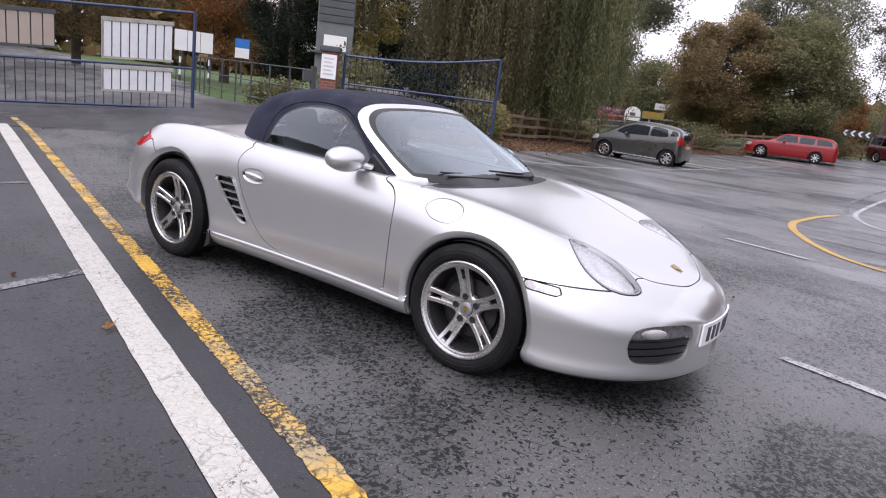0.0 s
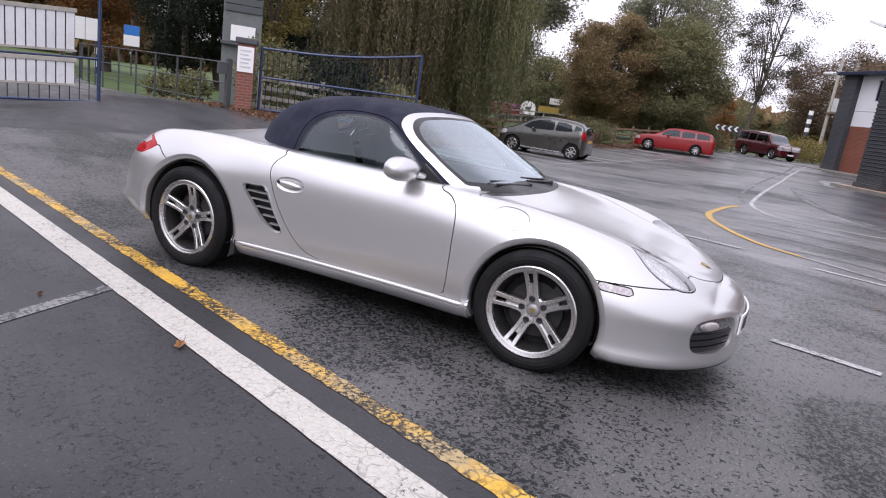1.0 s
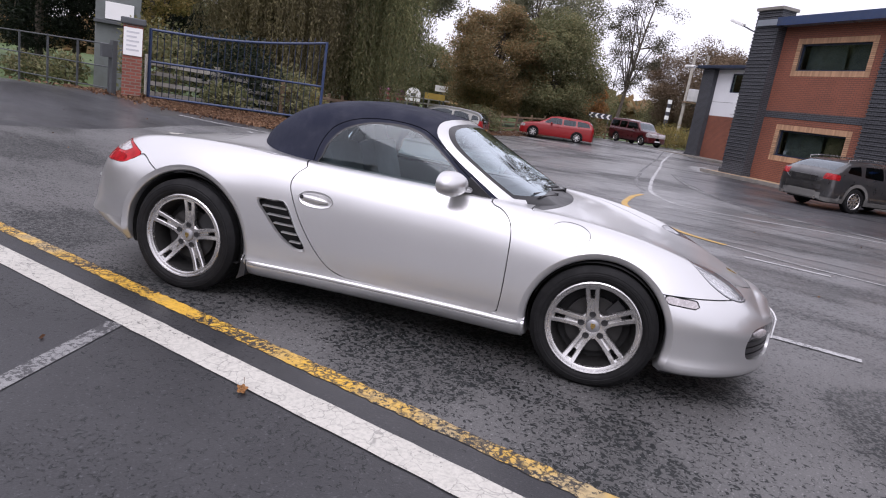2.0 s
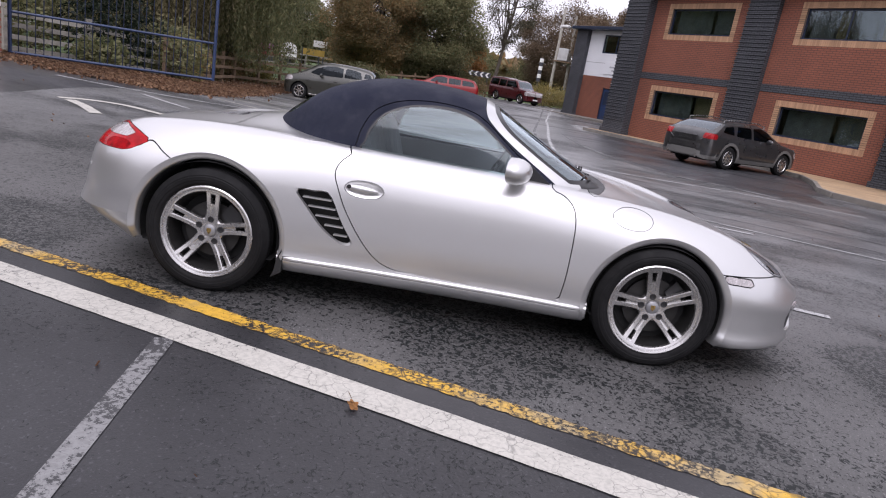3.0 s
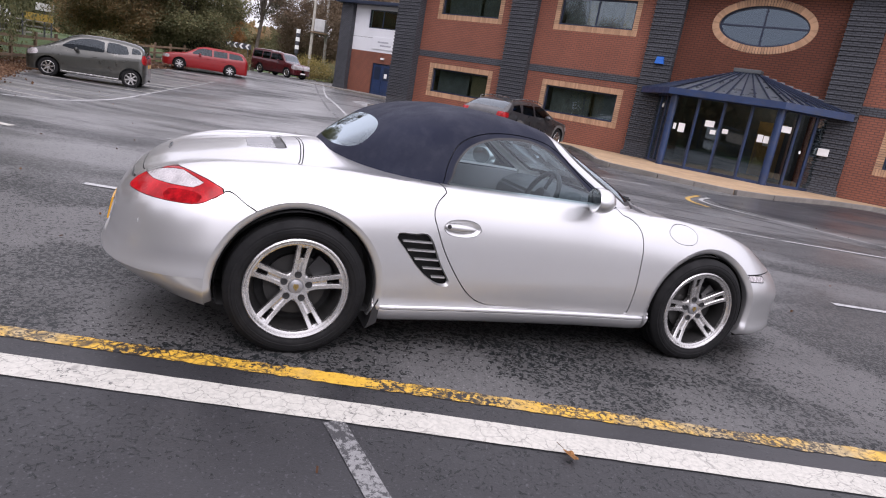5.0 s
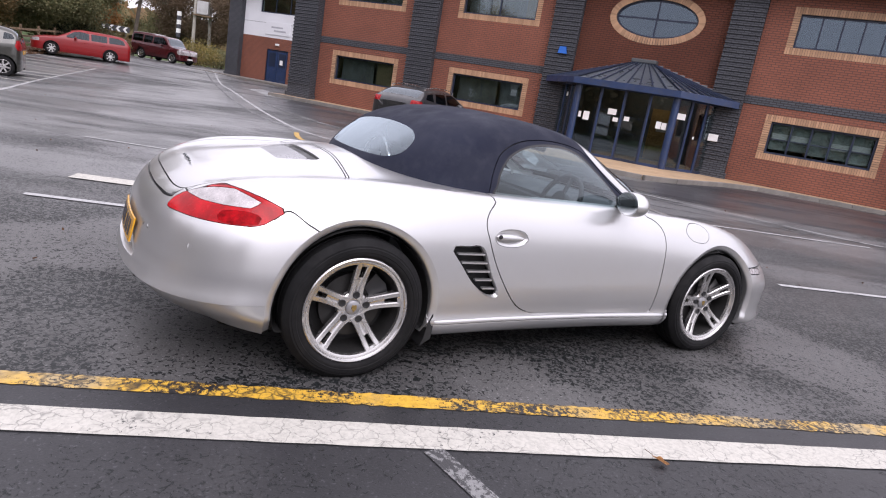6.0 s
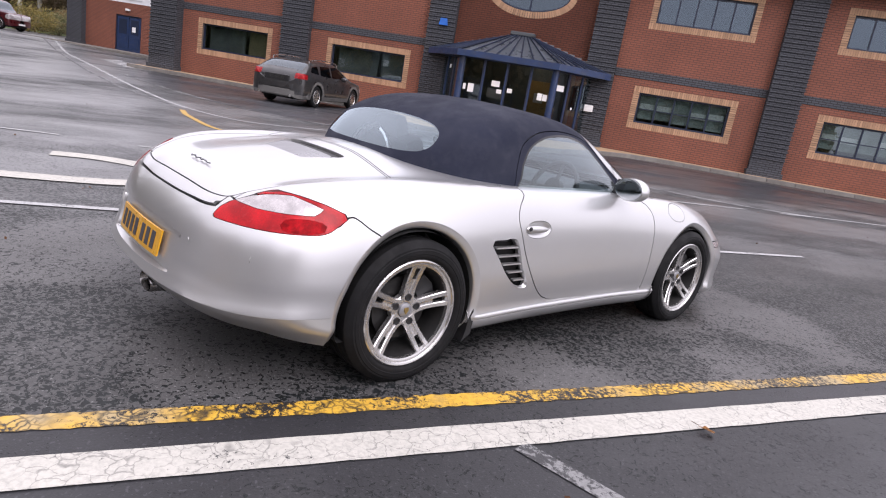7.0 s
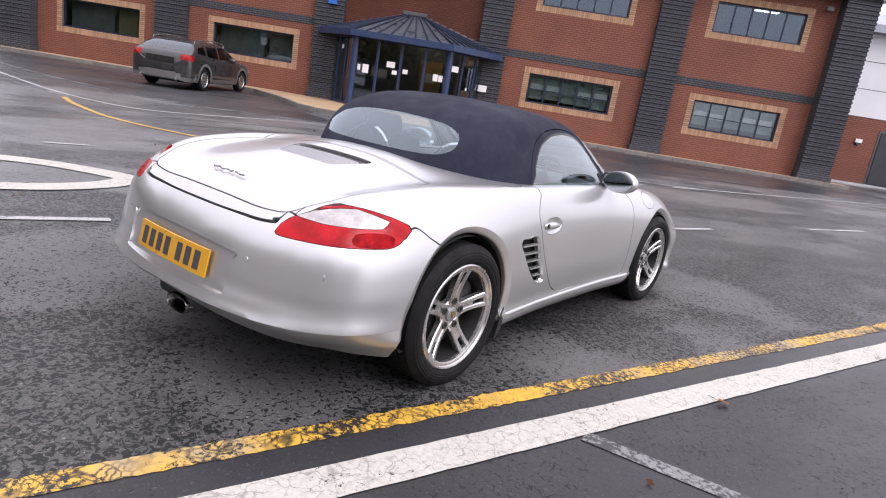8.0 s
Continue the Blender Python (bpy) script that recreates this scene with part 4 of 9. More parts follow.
for k, (a, b) in enumerate(zip(glass_ring, glass_ring[1:])):
    a, b = Vector(a), Vector(b)
    d = b - a
    m = pose(a.x, a.y, 0, 0, 0, math.degrees(math.atan2(d.y, d.x)))
    n = 4 if k == 1 else 3
    for j in range(n):
        x0, x1 = d.length * j / n, d.length * (j + 1) / n
        bm = bmesh.new()
        for u0, u1, z0, z1 in ((x0, x0 + 0.05, 0, 2.45), (x1 - 0.05, x1, 0, 2.45), (x0 + 0.05, x1 - 0.05, 0, 0.09), (x0 + 0.05, x1 - 0.05, 2.36, 2.45)):
            box(bm, u0, u1, -0.03, 0.03, z0, z1)
        o = part("door_frame" if k == 1 and j in (1, 2) else "frame", bm, BLUE_STEEL if j % 2 else NAVY_FRAME, screen)
        o.matrix_basis = m
        o = part("pane", one_box(x0 + 0.05, x1 - 0.05, -0.004, 0.004, 0.09, 2.36), WINDOW, screen)
        o.matrix_basis = m
        o.visible_shadow = False
        spots = {(0, 1): [(0.2, 1.95, 0.16, 0.14)], (1, 0): [(0.3, 1.2, 0.22, 0.3), (0.12, 1.27, 0.1, 0.2)], (1, 1): [(0.3, 1.52, 0.3, 0.2), (0.52, 1.3, 0.18, 0.14)], (1, 2): [(0.05, 1.38, 0.18, 0.15)],
                 (1, 3): [(0.3, 1.3, 0.17, 0.24), (0.49, 1.3, 0.16, 0.22)], (2, 0): [(0.08, 1.72, 0.4, 0.2)], (2, 1): [(0.3, 1.15, 0.07, 0.09)]}
        for u, z, w, h in spots.get((k, j), []):
            o = part("notice", one_box(x0 + 0.05 + u, x0 + 0.05 + u + w, -0.012, -0.007, z, z + h), PAPER, screen, "white paper notice")
            o.matrix_basis = m
lobby = thing("lobby_door", FRONT @ pose(8.34, 4.195, 0.14), "golden wooden door with a glazed panel in the lobby", "door")
LOBBY_WOOD = surface("golden_oak_veneer", (0.5, 0.3, 0.11), 0.45, coarse=3, fine=24, vary=0.2)
bm = bmesh.new()
for x0, x1, z0, z1 in ((-0.5, -0.43, 0, 2.12), (0.43, 0.5, 0, 2.12), (-0.43, 0.43, 2.05, 2.12)):
    box(bm, x0, x1, -0.06, 0.0, z0, z1, 0.004)
part("frame", bm, LOBBY_WOOD, lobby)
leaf_ = part("door_leaf", one_box(-0.425, 0.425, -0.045, -0.005, 0.01, 2.045, 0.004), LOBBY_WOOD, lobby)
part("notice", one_box(-0.2, 0.22, -0.052, -0.047, 1.2, 1.6), PAPER, leaf_, "white paper notice")
part("handle", rod(bmesh.new(), (0.33, -0.08, 1.0), (0.2, -0.08, 1.0), 0.011, seg=8), GREY_STEEL, leaf_, "grey lever handle")


def lamp_glow(name, colour, strength):
    m, n, l, b = shader(name)
    b.inputs["Base Color"].default_value = (0.8, 0.8, 0.8, 1)
    b.inputs["Emission Color"].default_value, b.inputs["Emission Strength"].default_value = (*colour, 1), strength
    return m


def ceiling_light(m, length, colour, strength, label):
    t = thing("ceiling_light", m, label, "lamp", "ceiling lights")
    part("body", one_box(-length / 2, length / 2, -0.1, 0.1, 0.0, 0.05, 0.01), PAPER, t)
    part("diffuser", one_box(-length / 2 + 0.03, length / 2 - 0.03, -0.08, 0.08, -0.03, -0.002, 0.01), lamp_glow(label.split()[0] + "_glow", colour, strength), t, "glowing diffuser")


ceiling_light(FRONT @ pose(8.3, 3.3, 3.14), 1.2, (1.0, 0.84, 0.64), 4.0, "warm lit strip lamp on the lobby ceiling")
ceiling_light(FRONT @ pose(21.1, 2.0, 6.02), 0.95, (0.9, 0.97, 1.0), 9.0, "white lit strip lamp on the office ceiling")
# stepped lead where the canopy roof meets the brick
flash = thing("stepped_flashing", FRONT @ pose(7.95, -0.005, 0), "grey stepped lead flashing above the canopy", "flashing", kind="structure")
LEAD = surface("grey_lead", (0.2, 0.205, 0.215), 0.55, metal=0.2, coarse=5, vary=0.15)
for x0, z0, x1, z1 in ((-3.3, 2.78, -0.35, 3.62), (3.35, 2.78, 0.35, 3.62)):
    for k in range(11):
        f0, f1 = k / 11, (k + 1) / 11
        xa, xb, zt = x0 + (x1 - x0) * f0, x0 + (x1 - x0) * f1, z0 + (z1 - z0) * f1
        part("lead_step", one_box(min(xa, xb), max(xa, xb) + 0.015, -0.012, 0.0, zt - 0.2, zt + 0.01, 0.002), LEAD, flash)
bx = thing("wall_lamp_box", FRONT @ pose(10.85, -0.25, 1.45), "small white box on the dark pier", "wall box")
part("body", one_box(-0.16, 0.16, -0.09, 0, -0.12, 0.12, 0.02), PAPER, bx)
part("bracket", one_box(-0.05, 0.05, -0.04, 0.0, -0.17, -0.12), GREY_STEEL, bx)
alarm = thing("alarm_box", FRONT @ pose(4.85, -0.25, 3.72), "bright blue alarm box on the dark pier", "alarm")
bm = prism(bmesh.new(), [(-0.17, -0.12), (0.17, -0.12), (0.12, 0.13), (-0.12, 0.13)], 0, 0.09, pose(0, 0, 0, 90))
part("cover", bm, surface("bright_blue_plastic", (0.02, 0.13, 0.5), 0.35, vary=0.08), alarm)
fl = thing("flood_lamp", FRONT @ pose(22.4, -0.02, 6.02), "small floodlight under the eaves", "lamp")
part("arm", one_box(-0.02, 0.02, -0.16, 0, -0.02, 0.02), GREY_STEEL, fl)
part("head", one_box(-0.12, 0.12, -0.3, -0.14, -0.07, 0.07, 0.02), GREY_STEEL, fl)

# ---- annexes, set back at both ends ----
ANNEX = FRONT @ pose(0, 9.0, 0.27)
wall_panel("wall_annex", -20.7, -8.0, 0, 2.85, [(-18.5, -16.65, 0.0, 2.13)], BRICK_RED, "red brick lower wall of the annex", m=ANNEX)
wall_panel("wall_annex_upper", -20.7, -8.0, 2.85, 5.85, [(-19.35, -15.6, 4.4, 5.6)], CLADDING, "white clad upper wall of the annex", m=ANNEX)
for z in (3.75,):
    o = part("trim_joint", one_box(-20.7, -8.0, -0.006, 0.02, z, z + 0.02), GREY_STEEL)
    o.matrix_world = ANNEX
    tagged(o, "shadow joint of the cladding", "trim", kind="structure")
for nm, a in (("wall_annex_side", (-20.7, -20.4, 0.3, 9, 0, 5.85)), ("wall_annex_back", (-20.7, -8, 9, 9.3, 0, 5.85))):
    o = part(nm, one_box(*a), BRICK_RED)
    o.matrix_world = ANNEX
    tagged(o, "brick wall of the annex", "wall", kind="structure")
pier = thing("brick_pier", ANNEX @ pose(-21.25, 0, 0), "dark blue-grey brick pier at the annex corner", "pier", "brick piers", "structure")
part("shaft", one_box(-0.55, 0.55, -0.35, 0.4, 0, 5.85), BRICK_DARK, pier)
part("plinth", one_box(-0.6, 0.6, -0.4, 0.4, 0, 0.2, 0.01), BRICK_DARK, pier)
o = part("roof_annex", one_box(-22.1, -8, -0.7, 9.4, 5.85, 6.05, 0.02), NAVY_FRAME)
o.matrix_world = ANNEX
tagged(o, "dark flat roof edge of the annex", "roof", kind="structure")
awin = thing("annex_window", ANNEX @ pose(-17.475, 0, 4.4), "dark wide window in the white cladding", "window")
bm = bmesh.new()
for x0, x1, z0, z1 in ((-1.87, 1.87, 0.004, 0.07), (-1.87, 1.87, 1.13, 1.196), (-1.87, -1.8, 0.07, 1.13), (1.8, 1.87, 0.07, 1.13), (-0.65, -0.58, 0.07, 1.13), (0.58, 0.65, 0.07, 1.13)):
    box(bm, x0, x1, 0.05, 0.12, z0, z1)
part("frame", bm, NAVY_FRAME, awin)
part("pane", one_box(-1.8, 1.8, 0.08, 0.088, 0.07, 1.13), WINDOW, awin)
adoor = thing("annex_door", ANNEX @ pose(-17.575, 0, 0), "blue double door with dark upper panes", "door")
for s in (-1, 1):
    leaf = part("door_leaf", one_box(min(0.02 * s, 0.84 * s), max(0.02 * s, 0.84 * s), 0.06, 0.11, 0.02, 2.05), BLUE_STEEL, adoor)
    part("pane", one_box(min(0.16 * s, 0.7 * s), max(0.16 * s, 0.7 * s), 0.045, 0.058, 1.05, 1.9), NAVY_FRAME, leaf)
    part("rail", one_box(min(0.1 * s, 0.76 * s), max(0.1 * s, 0.76 * s), 0.046, 0.06, 0.25, 0.85, 0.004), BLUE_STEEL, leaf)
bm = bmesh.new()
for x0, x1, z0, z1 in ((-0.92, -0.85, 0, 2.125), (0.85, 0.92, 0, 2.125), (-0.85, 0.85, 2.06, 2.125)):
    box(bm, x0, x1, 0.04, 0.14, z0, z1)
part("frame", bm, NAVY_FRAME, adoor)
part("notice", one_box(0.25, 0.5, 0.036, 0.042, 1.2, 1.5), PAPER, adoor, "white notice")
board = thing("company_sign", ANNEX @ pose(-17.7, 0, 3.05), "white sign board on the annex wall with faint lettering", "sign")
part("board", one_box(-1.05, 1.05, -0.05, 0, 0, 0.8, 0.01), CLADDING, board)
for k in range(2):
    part("lettering", one_box(-0.55 + 0.25 * k, 0.45 + 0.25 * k, -0.056, -0.05, 0.42 - 0.22 * k, 0.52 - 0.22 * k), surface("grey_lettering", (0.4, 0.41, 0.44), 0.6), board, "grey bar of lettering")
dlamp = thing("door_lamp", ANNEX @ pose(-17.6, 0, 2.45), "small white lamp over the blue door", "lamp")
part("body", one_box(-0.14, 0.14, -0.12, 0, -0.06, 0.06, 0.02), PAPER, dlamp)
pav = part("pavement_annex", prism(bmesh.new(), [(-24, -2.4), (-8, -2.4), (-8, 0.05), (-24, 0.05)], -0.3, 0.05), KERB)
pav.matrix_world = ANNEX
tagged(pav, "pale concrete pavement before the annex", "pavement", kind="structure")
ANNEX_S = FRONT @ pose(0, 4.0, 0.1)
wall_panel("wall_annex_south", 23.4, 44, 0, 2.75, [], BRICK_RED, "red brick lower wall of the hall", m=ANNEX_S)
wall_panel("wall_annex_south_upper", 23.4, 44, 2.75, 6.05, [], CLADDING, "white clad upper wall of the hall", m=ANNEX_S)
for z in (2.72, 3.85, 4.95):
    o = part("trim_joint", one_box(23.4, 44, -0.006, 0.02, z, z + 0.025), GREY_STEEL)
    o.matrix_world = ANNEX_S
    tagged(o, "shadow joint of the cladding", "trim", kind="structure")
o = part("roof_hall", prism(bmesh.new(), [(-0.5, 6.05), (14, 6.05), (14, 6.3), (7, 8.2), (-0.5, 6.35)], 23.4, 44, Matrix(((0, 0, 1, 0), (1, 0, 0, 0), (0, 1, 0, 0), (0, 0, 0, 1)))), ROOF_METAL)
o.matrix_world = ANNEX_S
tagged(o, "pale metal roof of the hall", "roof", kind="structure")
o = part("wall_annex_south_end", one_box(43.7, 44, 0.3, 14, 0, 6.05), CLADDING)
o.matrix_world = ANNEX_S
tagged(o, "end wall of the hall", "wall", kind="structure")
hd = thing("hall_door", ANNEX_S @ pose(28.3, 0, 0), "dark grey recessed door in the brick hall", "door")
part("frame", one_box(-0.65, 0.65, -0.02, 0.02, 0, 2.3, 0.004), GREY_STEEL, hd)
part("door_leaf", one_box(-0.55, 0.55, -0.05, -0.022, 0.05, 2.2, 0.004), surface("charcoal_paint", (0.03, 0.033, 0.037), 0.45), hd)
bn = thing("wall_lamp_box", ANNEX_S @ pose(26.9, 0, 1.75), "small white wall lamp on the brick hall", "lamp")
part("body", one_box(-0.14, 0.14, -0.1, 0, -0.08, 0.08, 0.02), PAPER, bn)
part("bracket", one_box(-0.08, 0.08, -0.06, 0.0, -0.16, -0.08, 0.01), GREY_STEEL, bn)


# ---- silver roadster: x forward, y to its left, z up, origin on the ground midway between the axles ----
SILVER, sn, sl, sb = shader("silver_metallic_paint")
_co = place(sn, False)
_flake = sn.new("ShaderNodeTexVoronoi")
_flake.inputs["Scale"].default_value = 900.0
sl.new(_co, _flake.inputs["Vector"])
_film = ramp_at(sn, sl, noise_at(sn, sl, _co, 3.0, 6.0, 0.7), 0.4, 0.75, 0.0, 0.06)
_base = mix_at(sn, sl, ramp_at(sn, sl, _flake.outputs["Color"], 0, 1, 0, 0.25), (0.585, 0.585, 0.583), (0.7, 0.7, 0.698))
sl.new(mix_at(sn, sl, _film, _base, (0.4, 0.38, 0.35)), sb.inputs["Base Color"])
sb.inputs["Metallic"].default_value = 0.8
sl.new(ramp_at(sn, sl, noise_at(sn, sl, _co, 5.0, 5.0), 0.3, 0.7, 0.32, 0.345), sb.inputs["Roughness"])
sb.inputs["Coat Weight"].default_value, sb.inputs["Coat Roughness"].default_value = 0.65, 0.09
BLACK_TRIM = surface("black_plastic_trim", (0.018, 0.018, 0.019), 0.45, vary=0.2, fine=120)
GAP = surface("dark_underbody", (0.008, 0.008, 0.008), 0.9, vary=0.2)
RUBBER = surface("tyre_rubber", (0.008, 0.008, 0.0085), 0.72, coarse=6, fine=90, vary=0.3, bump=0.001, dirt=(0.022, 0.021, 0.02), dirt_amount=0.25, spec=0.2)
ALLOY = surface("silver_alloy", (0.57, 0.56, 0.548), 0.25, metal=0.9, coarse=4, fine=60, vary=0.05, coat=0.3, dirt=(0.34, 0.3, 0.26), dirt_amount=0.22, rough_vary=0.06)
# barrel and disc near black: shade behind the spokes put into their colour
BARREL = surface("shaded_wheel_barrel", (0.014, 0.0135, 0.013), 0.6, metal=0.3, coarse=8, fine=80, vary=0.3)
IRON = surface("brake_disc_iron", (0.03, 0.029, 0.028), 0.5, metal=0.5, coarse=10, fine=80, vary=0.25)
CANVAS = surface("dark_blue_canvas", (0.016, 0.019, 0.034), 0.85, coarse=2.2, fine=700, vary=0.22, bump=0.0012, spec=0.25, dirt=(0.045, 0.048, 0.065), dirt_amount=0.45)
CAR_GLASS = pane("car_glass", (0.66, 0.77, 0.79), 0.04, sheen=(0.88, 0.96, 1.0), power=2.0)
SCREEN_GLASS = pane("windscreen_glass", (0.74, 0.83, 0.86), 0.13, sheen=(0.86, 0.95, 1.0))
DARK_GLASS = pane("tinted_car_glass", (0.07, 0.085, 0.09), 0.025, sheen=(0.6, 0.68, 0.75), power=3.8)
# copy of the tinted glass, glossier and paler so that it looks sky-lit
SKY_GLASS = pane("sky_lit_car_glass", (0.16, 0.19, 0.2), 0.12, sheen=(0.85, 0.93, 1.0))
LAMP_GLASS = pane("clear_lamp_glass", (0.9, 0.905, 0.91), 0.07, power=4.0)
LAMP_RED = surface("red_lamp_lens", (0.43, 0.005, 0.009), 0.2, spec=0.2, coat=0.05, coarse=14, fine=160, vary=0.45)
LAMP_DEEP = surface("deep_red_reflector", (0.32, 0.004, 0.007), 0.4, spec=0.05, coarse=30, fine=220, vary=0.6)
LAMP_DIM = surface("dusty_red_lamp_lens", (0.3, 0.008, 0.01), 0.3, spec=0.25, coarse=10, fine=100, vary=0.4)
LAMP_CLEAR = surface("clear_lamp_lens", (0.46, 0.43, 0.43), 0.25, coat=0.4, coarse=16, fine=120, vary=0.28, metal=0.35)
CHROME = surface("bright_chrome", (0.8, 0.8, 0.8), 0.08, metal=1.0, vary=0.05, rough_vary=0.03)
CABIN = surface("pale_grey_cabin_leather", (0.17, 0.172, 0.18), 0.6, coarse=4, fine=140, vary=0.15, bump=0.0008)
CABIN_DARK = surface("dark_cabin_plastic", (0.055, 0.057, 0.062), 0.6, coarse=4, fine=140, vary=0.15)
PLATE_YELLOW = surface("yellow_number_plate", (0.68, 0.34, 0.01), 0.3, coat=0.5, vary=0.05)
PLATE_WHITE = surface("white_number_plate", (0.78, 0.78, 0.78), 0.3, coat=0.5, vary=0.04)

CAR = pose(2.445, 3.860, 0, 0, 0, -70.64)
NOSE, TAIL, AXLE = 2.215, -2.13, 1.2075
ARCH_F, ARCH_R = (AXLE, 0.312, 0.357), (-AXLE, 0.325, 0.386)
LID_TIP = 2.058  # foremost point of the front lid
LIP = 0.034  # width of the rolled wheel arch edge

half_width = keyed((-2.2, 0.9), (-1.55, 0.9), (-1.2, 0.9), (-0.75, 0.872), (-0.3, 0.848), (0.3, 0.842), (0.8, 0.862), (1.2, 0.88), (1.5, 0.876), (2.2, 0.87))
wide_z = keyed((-2.2, 0.5), (-1.2, 0.52), (0.0, 0.46), (1.2, 0.5), (2.2, 0.4))
mid_in = keyed((-2.2, 0.05), (-1.6, 0.045), (-1.0, 0.02), (-0.3, 0.014), (0.6, 0.016), (1.2, 0.03), (1.7, 0.07), (2.2, 0.09))
mid_z = keyed((-2.2, 0.66), (-1.2, 0.715), (0.0, 0.7), (0.9, 0.69), (1.3, 0.665), (1.8, 0.56), (2.2, 0.5))
crown_y = keyed((-2.2, 0.68), (-1.7, 0.71), (-1.2, 0.755), (-0.6, 0.785), (0.0, 0.775), (0.6, 0.77), (1.0, 0.745), (1.4, 0.7), (1.8, 0.65), (2.2, 0.6))
crown_z = keyed((-2.2, 0.725), (-1.9, 0.79), (-1.6, 0.858), (-1.2, 0.886), (-0.8, 0.875), (-0.3, 0.838), (0.5, 0.825), (0.9, 0.83), (1.2, 0.808), (1.5, 0.752), (1.75, 0.668), (1.95, 0.6), (2.2, 0.5))
inner_y = keyed((-2.2, 0.45), (-1.6, 0.52), (-1.0, 0.6), (-0.5, 0.69), (0.5, 0.69), (0.85, 0.6), (1.4, 0.5), (2.2, 0.36))
inner_z = keyed((-2.2, 0.755), (-2.0, 0.785), (-1.6, 0.846), (-1.2, 0.884), (-0.9, 0.902), (-0.7, 0.895), (-0.4, 0.885), (0.5, 0.868), (0.9, 0.834), (1.2, 0.792), (1.5, 0.73), (1.65, 0.695), (1.8, 0.662), (1.9, 0.639), (2.0, 0.619), (2.1, 0.595), (2.2, 0.56))
top_z = keyed((-2.2, 0.772), (-2.0, 0.805), (-1.6, 0.866), (-1.3, 0.914), (-1.05, 0.954), (-0.9, 0.95), (-0.6, 0.9), (-0.4, 0.9), (0.6, 0.88), (0.9, 0.852), (1.2, 0.786), (1.5, 0.715), (1.65, 0.684), (1.8, 0.657), (1.9, 0.643), (2.0, 0.635), (2.1, 0.625), (2.2, 0.6))
sill_z = keyed((-2.2, 0.25), (-1.75, 0.225), (-0.8, 0.175), (0.8, 0.165), (1.6, 0.152), (2.2, 0.152))

sill_in = keyed((-2.2, 0.004), (-1.0, 0.006), (-0.78, 0.012), (0.76, 0.012), (0.95, 0.006), (2.2, 0.004))


def softened(f, s=0.07):
    """A function averaged over a short stretch, so that its slope changes gently."""
    ds = np.linspace(-2.2, 2.2, 15) * s
    ws = np.exp(-0.5 * (ds / s) ** 2)
    ws /= ws.sum()
    return lambda x: float((ws * f(x + ds)).sum())


half_width, wide_z, mid_in, mid_z = softened(half_width), softened(wide_z), softened(mid_in), softened(mid_z)
crown_y, crown_z, inner_y, inner_z, top_z = softened(crown_y), softened(crown_z), softened(inner_y), softened(inner_z), softened(top_z)


def car_section(x):
    """Half a cross-section of the body, from the sill to the middle."""
    w = float(half_width(x))
    kw = kz = 1.0
    zc = 0.0
    if x > 1.45:
        c = min(1.0, (x - 1.45) / (NOSE - 1.45))
        d = min(1.0, (min(x, LID_TIP) - 1.45) / 0.73)
        kw, kz, zc = (1 - c**2.35) ** (1 / 2.1), (1 - d**3.5) ** 0.5, 0.36
        if x > LID_TIP:
            kz *= max(0.0, 1 - ((x - LID_TIP) / (NOSE - LID_TIP)) ** 2.4) ** 0.5
    if x < -1.5:
        c = min(1.0, (-1.5 - x) / (-1.5 - TAIL))
        kw, kz, zc = (1 - c**3.0) ** (1 / 2.5), (1 - c**5) ** (1 / 2.2), 0.56
    zb = float(sill_z(x))
    si = float(sill_in(x))
    P = np.array([(w - 0.06, zb), (w - 0.005 - si * 0.3, zb + 0.072), (w - si, zb + 0.118), (w - 0.3 * si, zb + 0.2), (w, float(wide_z(x))), (w - float(mid_in(x)), float(mid_z(x))),
                  (float(crown_y(x)), float(crown_z(x))), (float(inner_y(x)), float(inner_z(x))), (0.24, 0.5 * float(inner_z(x) + top_z(x)) + 0.35 * float(top_z(x) - inner_z(x))), (0.0, float(top_z(x)))])
    f = float(np.clip((x - 1.5) / 0.15, 0, 1))
    P[1:4] += f * np.array([(0.005, -0.035), (-0.004, -0.012), (-0.003, -0.01)])
    P[:, 0] *= kw
    low = 1 - (0.12 if x > 0 else 0.35) * (1 - kz)
    P[:, 1] = zc + (P[:, 1] - zc) * np.where(P[:, 1] > zc, kz, low)
    C = catmull(P, 10)
    for _ in range(2):
        C[1:-1] = 0.25 * C[:-2] + 0.5 * C[1:-1] + 0.25 * C[2:]
    return C


def clear_of_arches(V, lip):
    """Positive outside the wheel arches."""
    out = np.full(len(V), 1.0)
    for xc, zc, r in (ARCH_F, ARCH_R):
        out = np.minimum(out, np.hypot(V[:, 0] - xc, V[:, 2] - zc) - r - lip)
    return np.where(np.abs(V[:, 1]) > 0.45, out, 1.0)


def car_stations():
    xs = list(np.linspace(-1.95, 1.85, 130))
    xs += list(TAIL + 0.25 * (1 - np.cos(np.linspace(0.0, math.pi / 2, 34))))
    xs += list(NOSE - 0.32 * (1 - np.cos(np.linspace(0.0, math.pi / 2, 40))))
    for xc, zc, r in (ARCH_F, ARCH_R):
        r += LIP
        xs += list(xc + r * np.cos(np.linspace(0, math.pi, 46)))
        xs += [xc - r - 0.002, xc + r + 0.002]
    xs = np.array(sorted(xs))
    return xs[np.concatenate([[True], np.diff(xs) > 0.0012])]


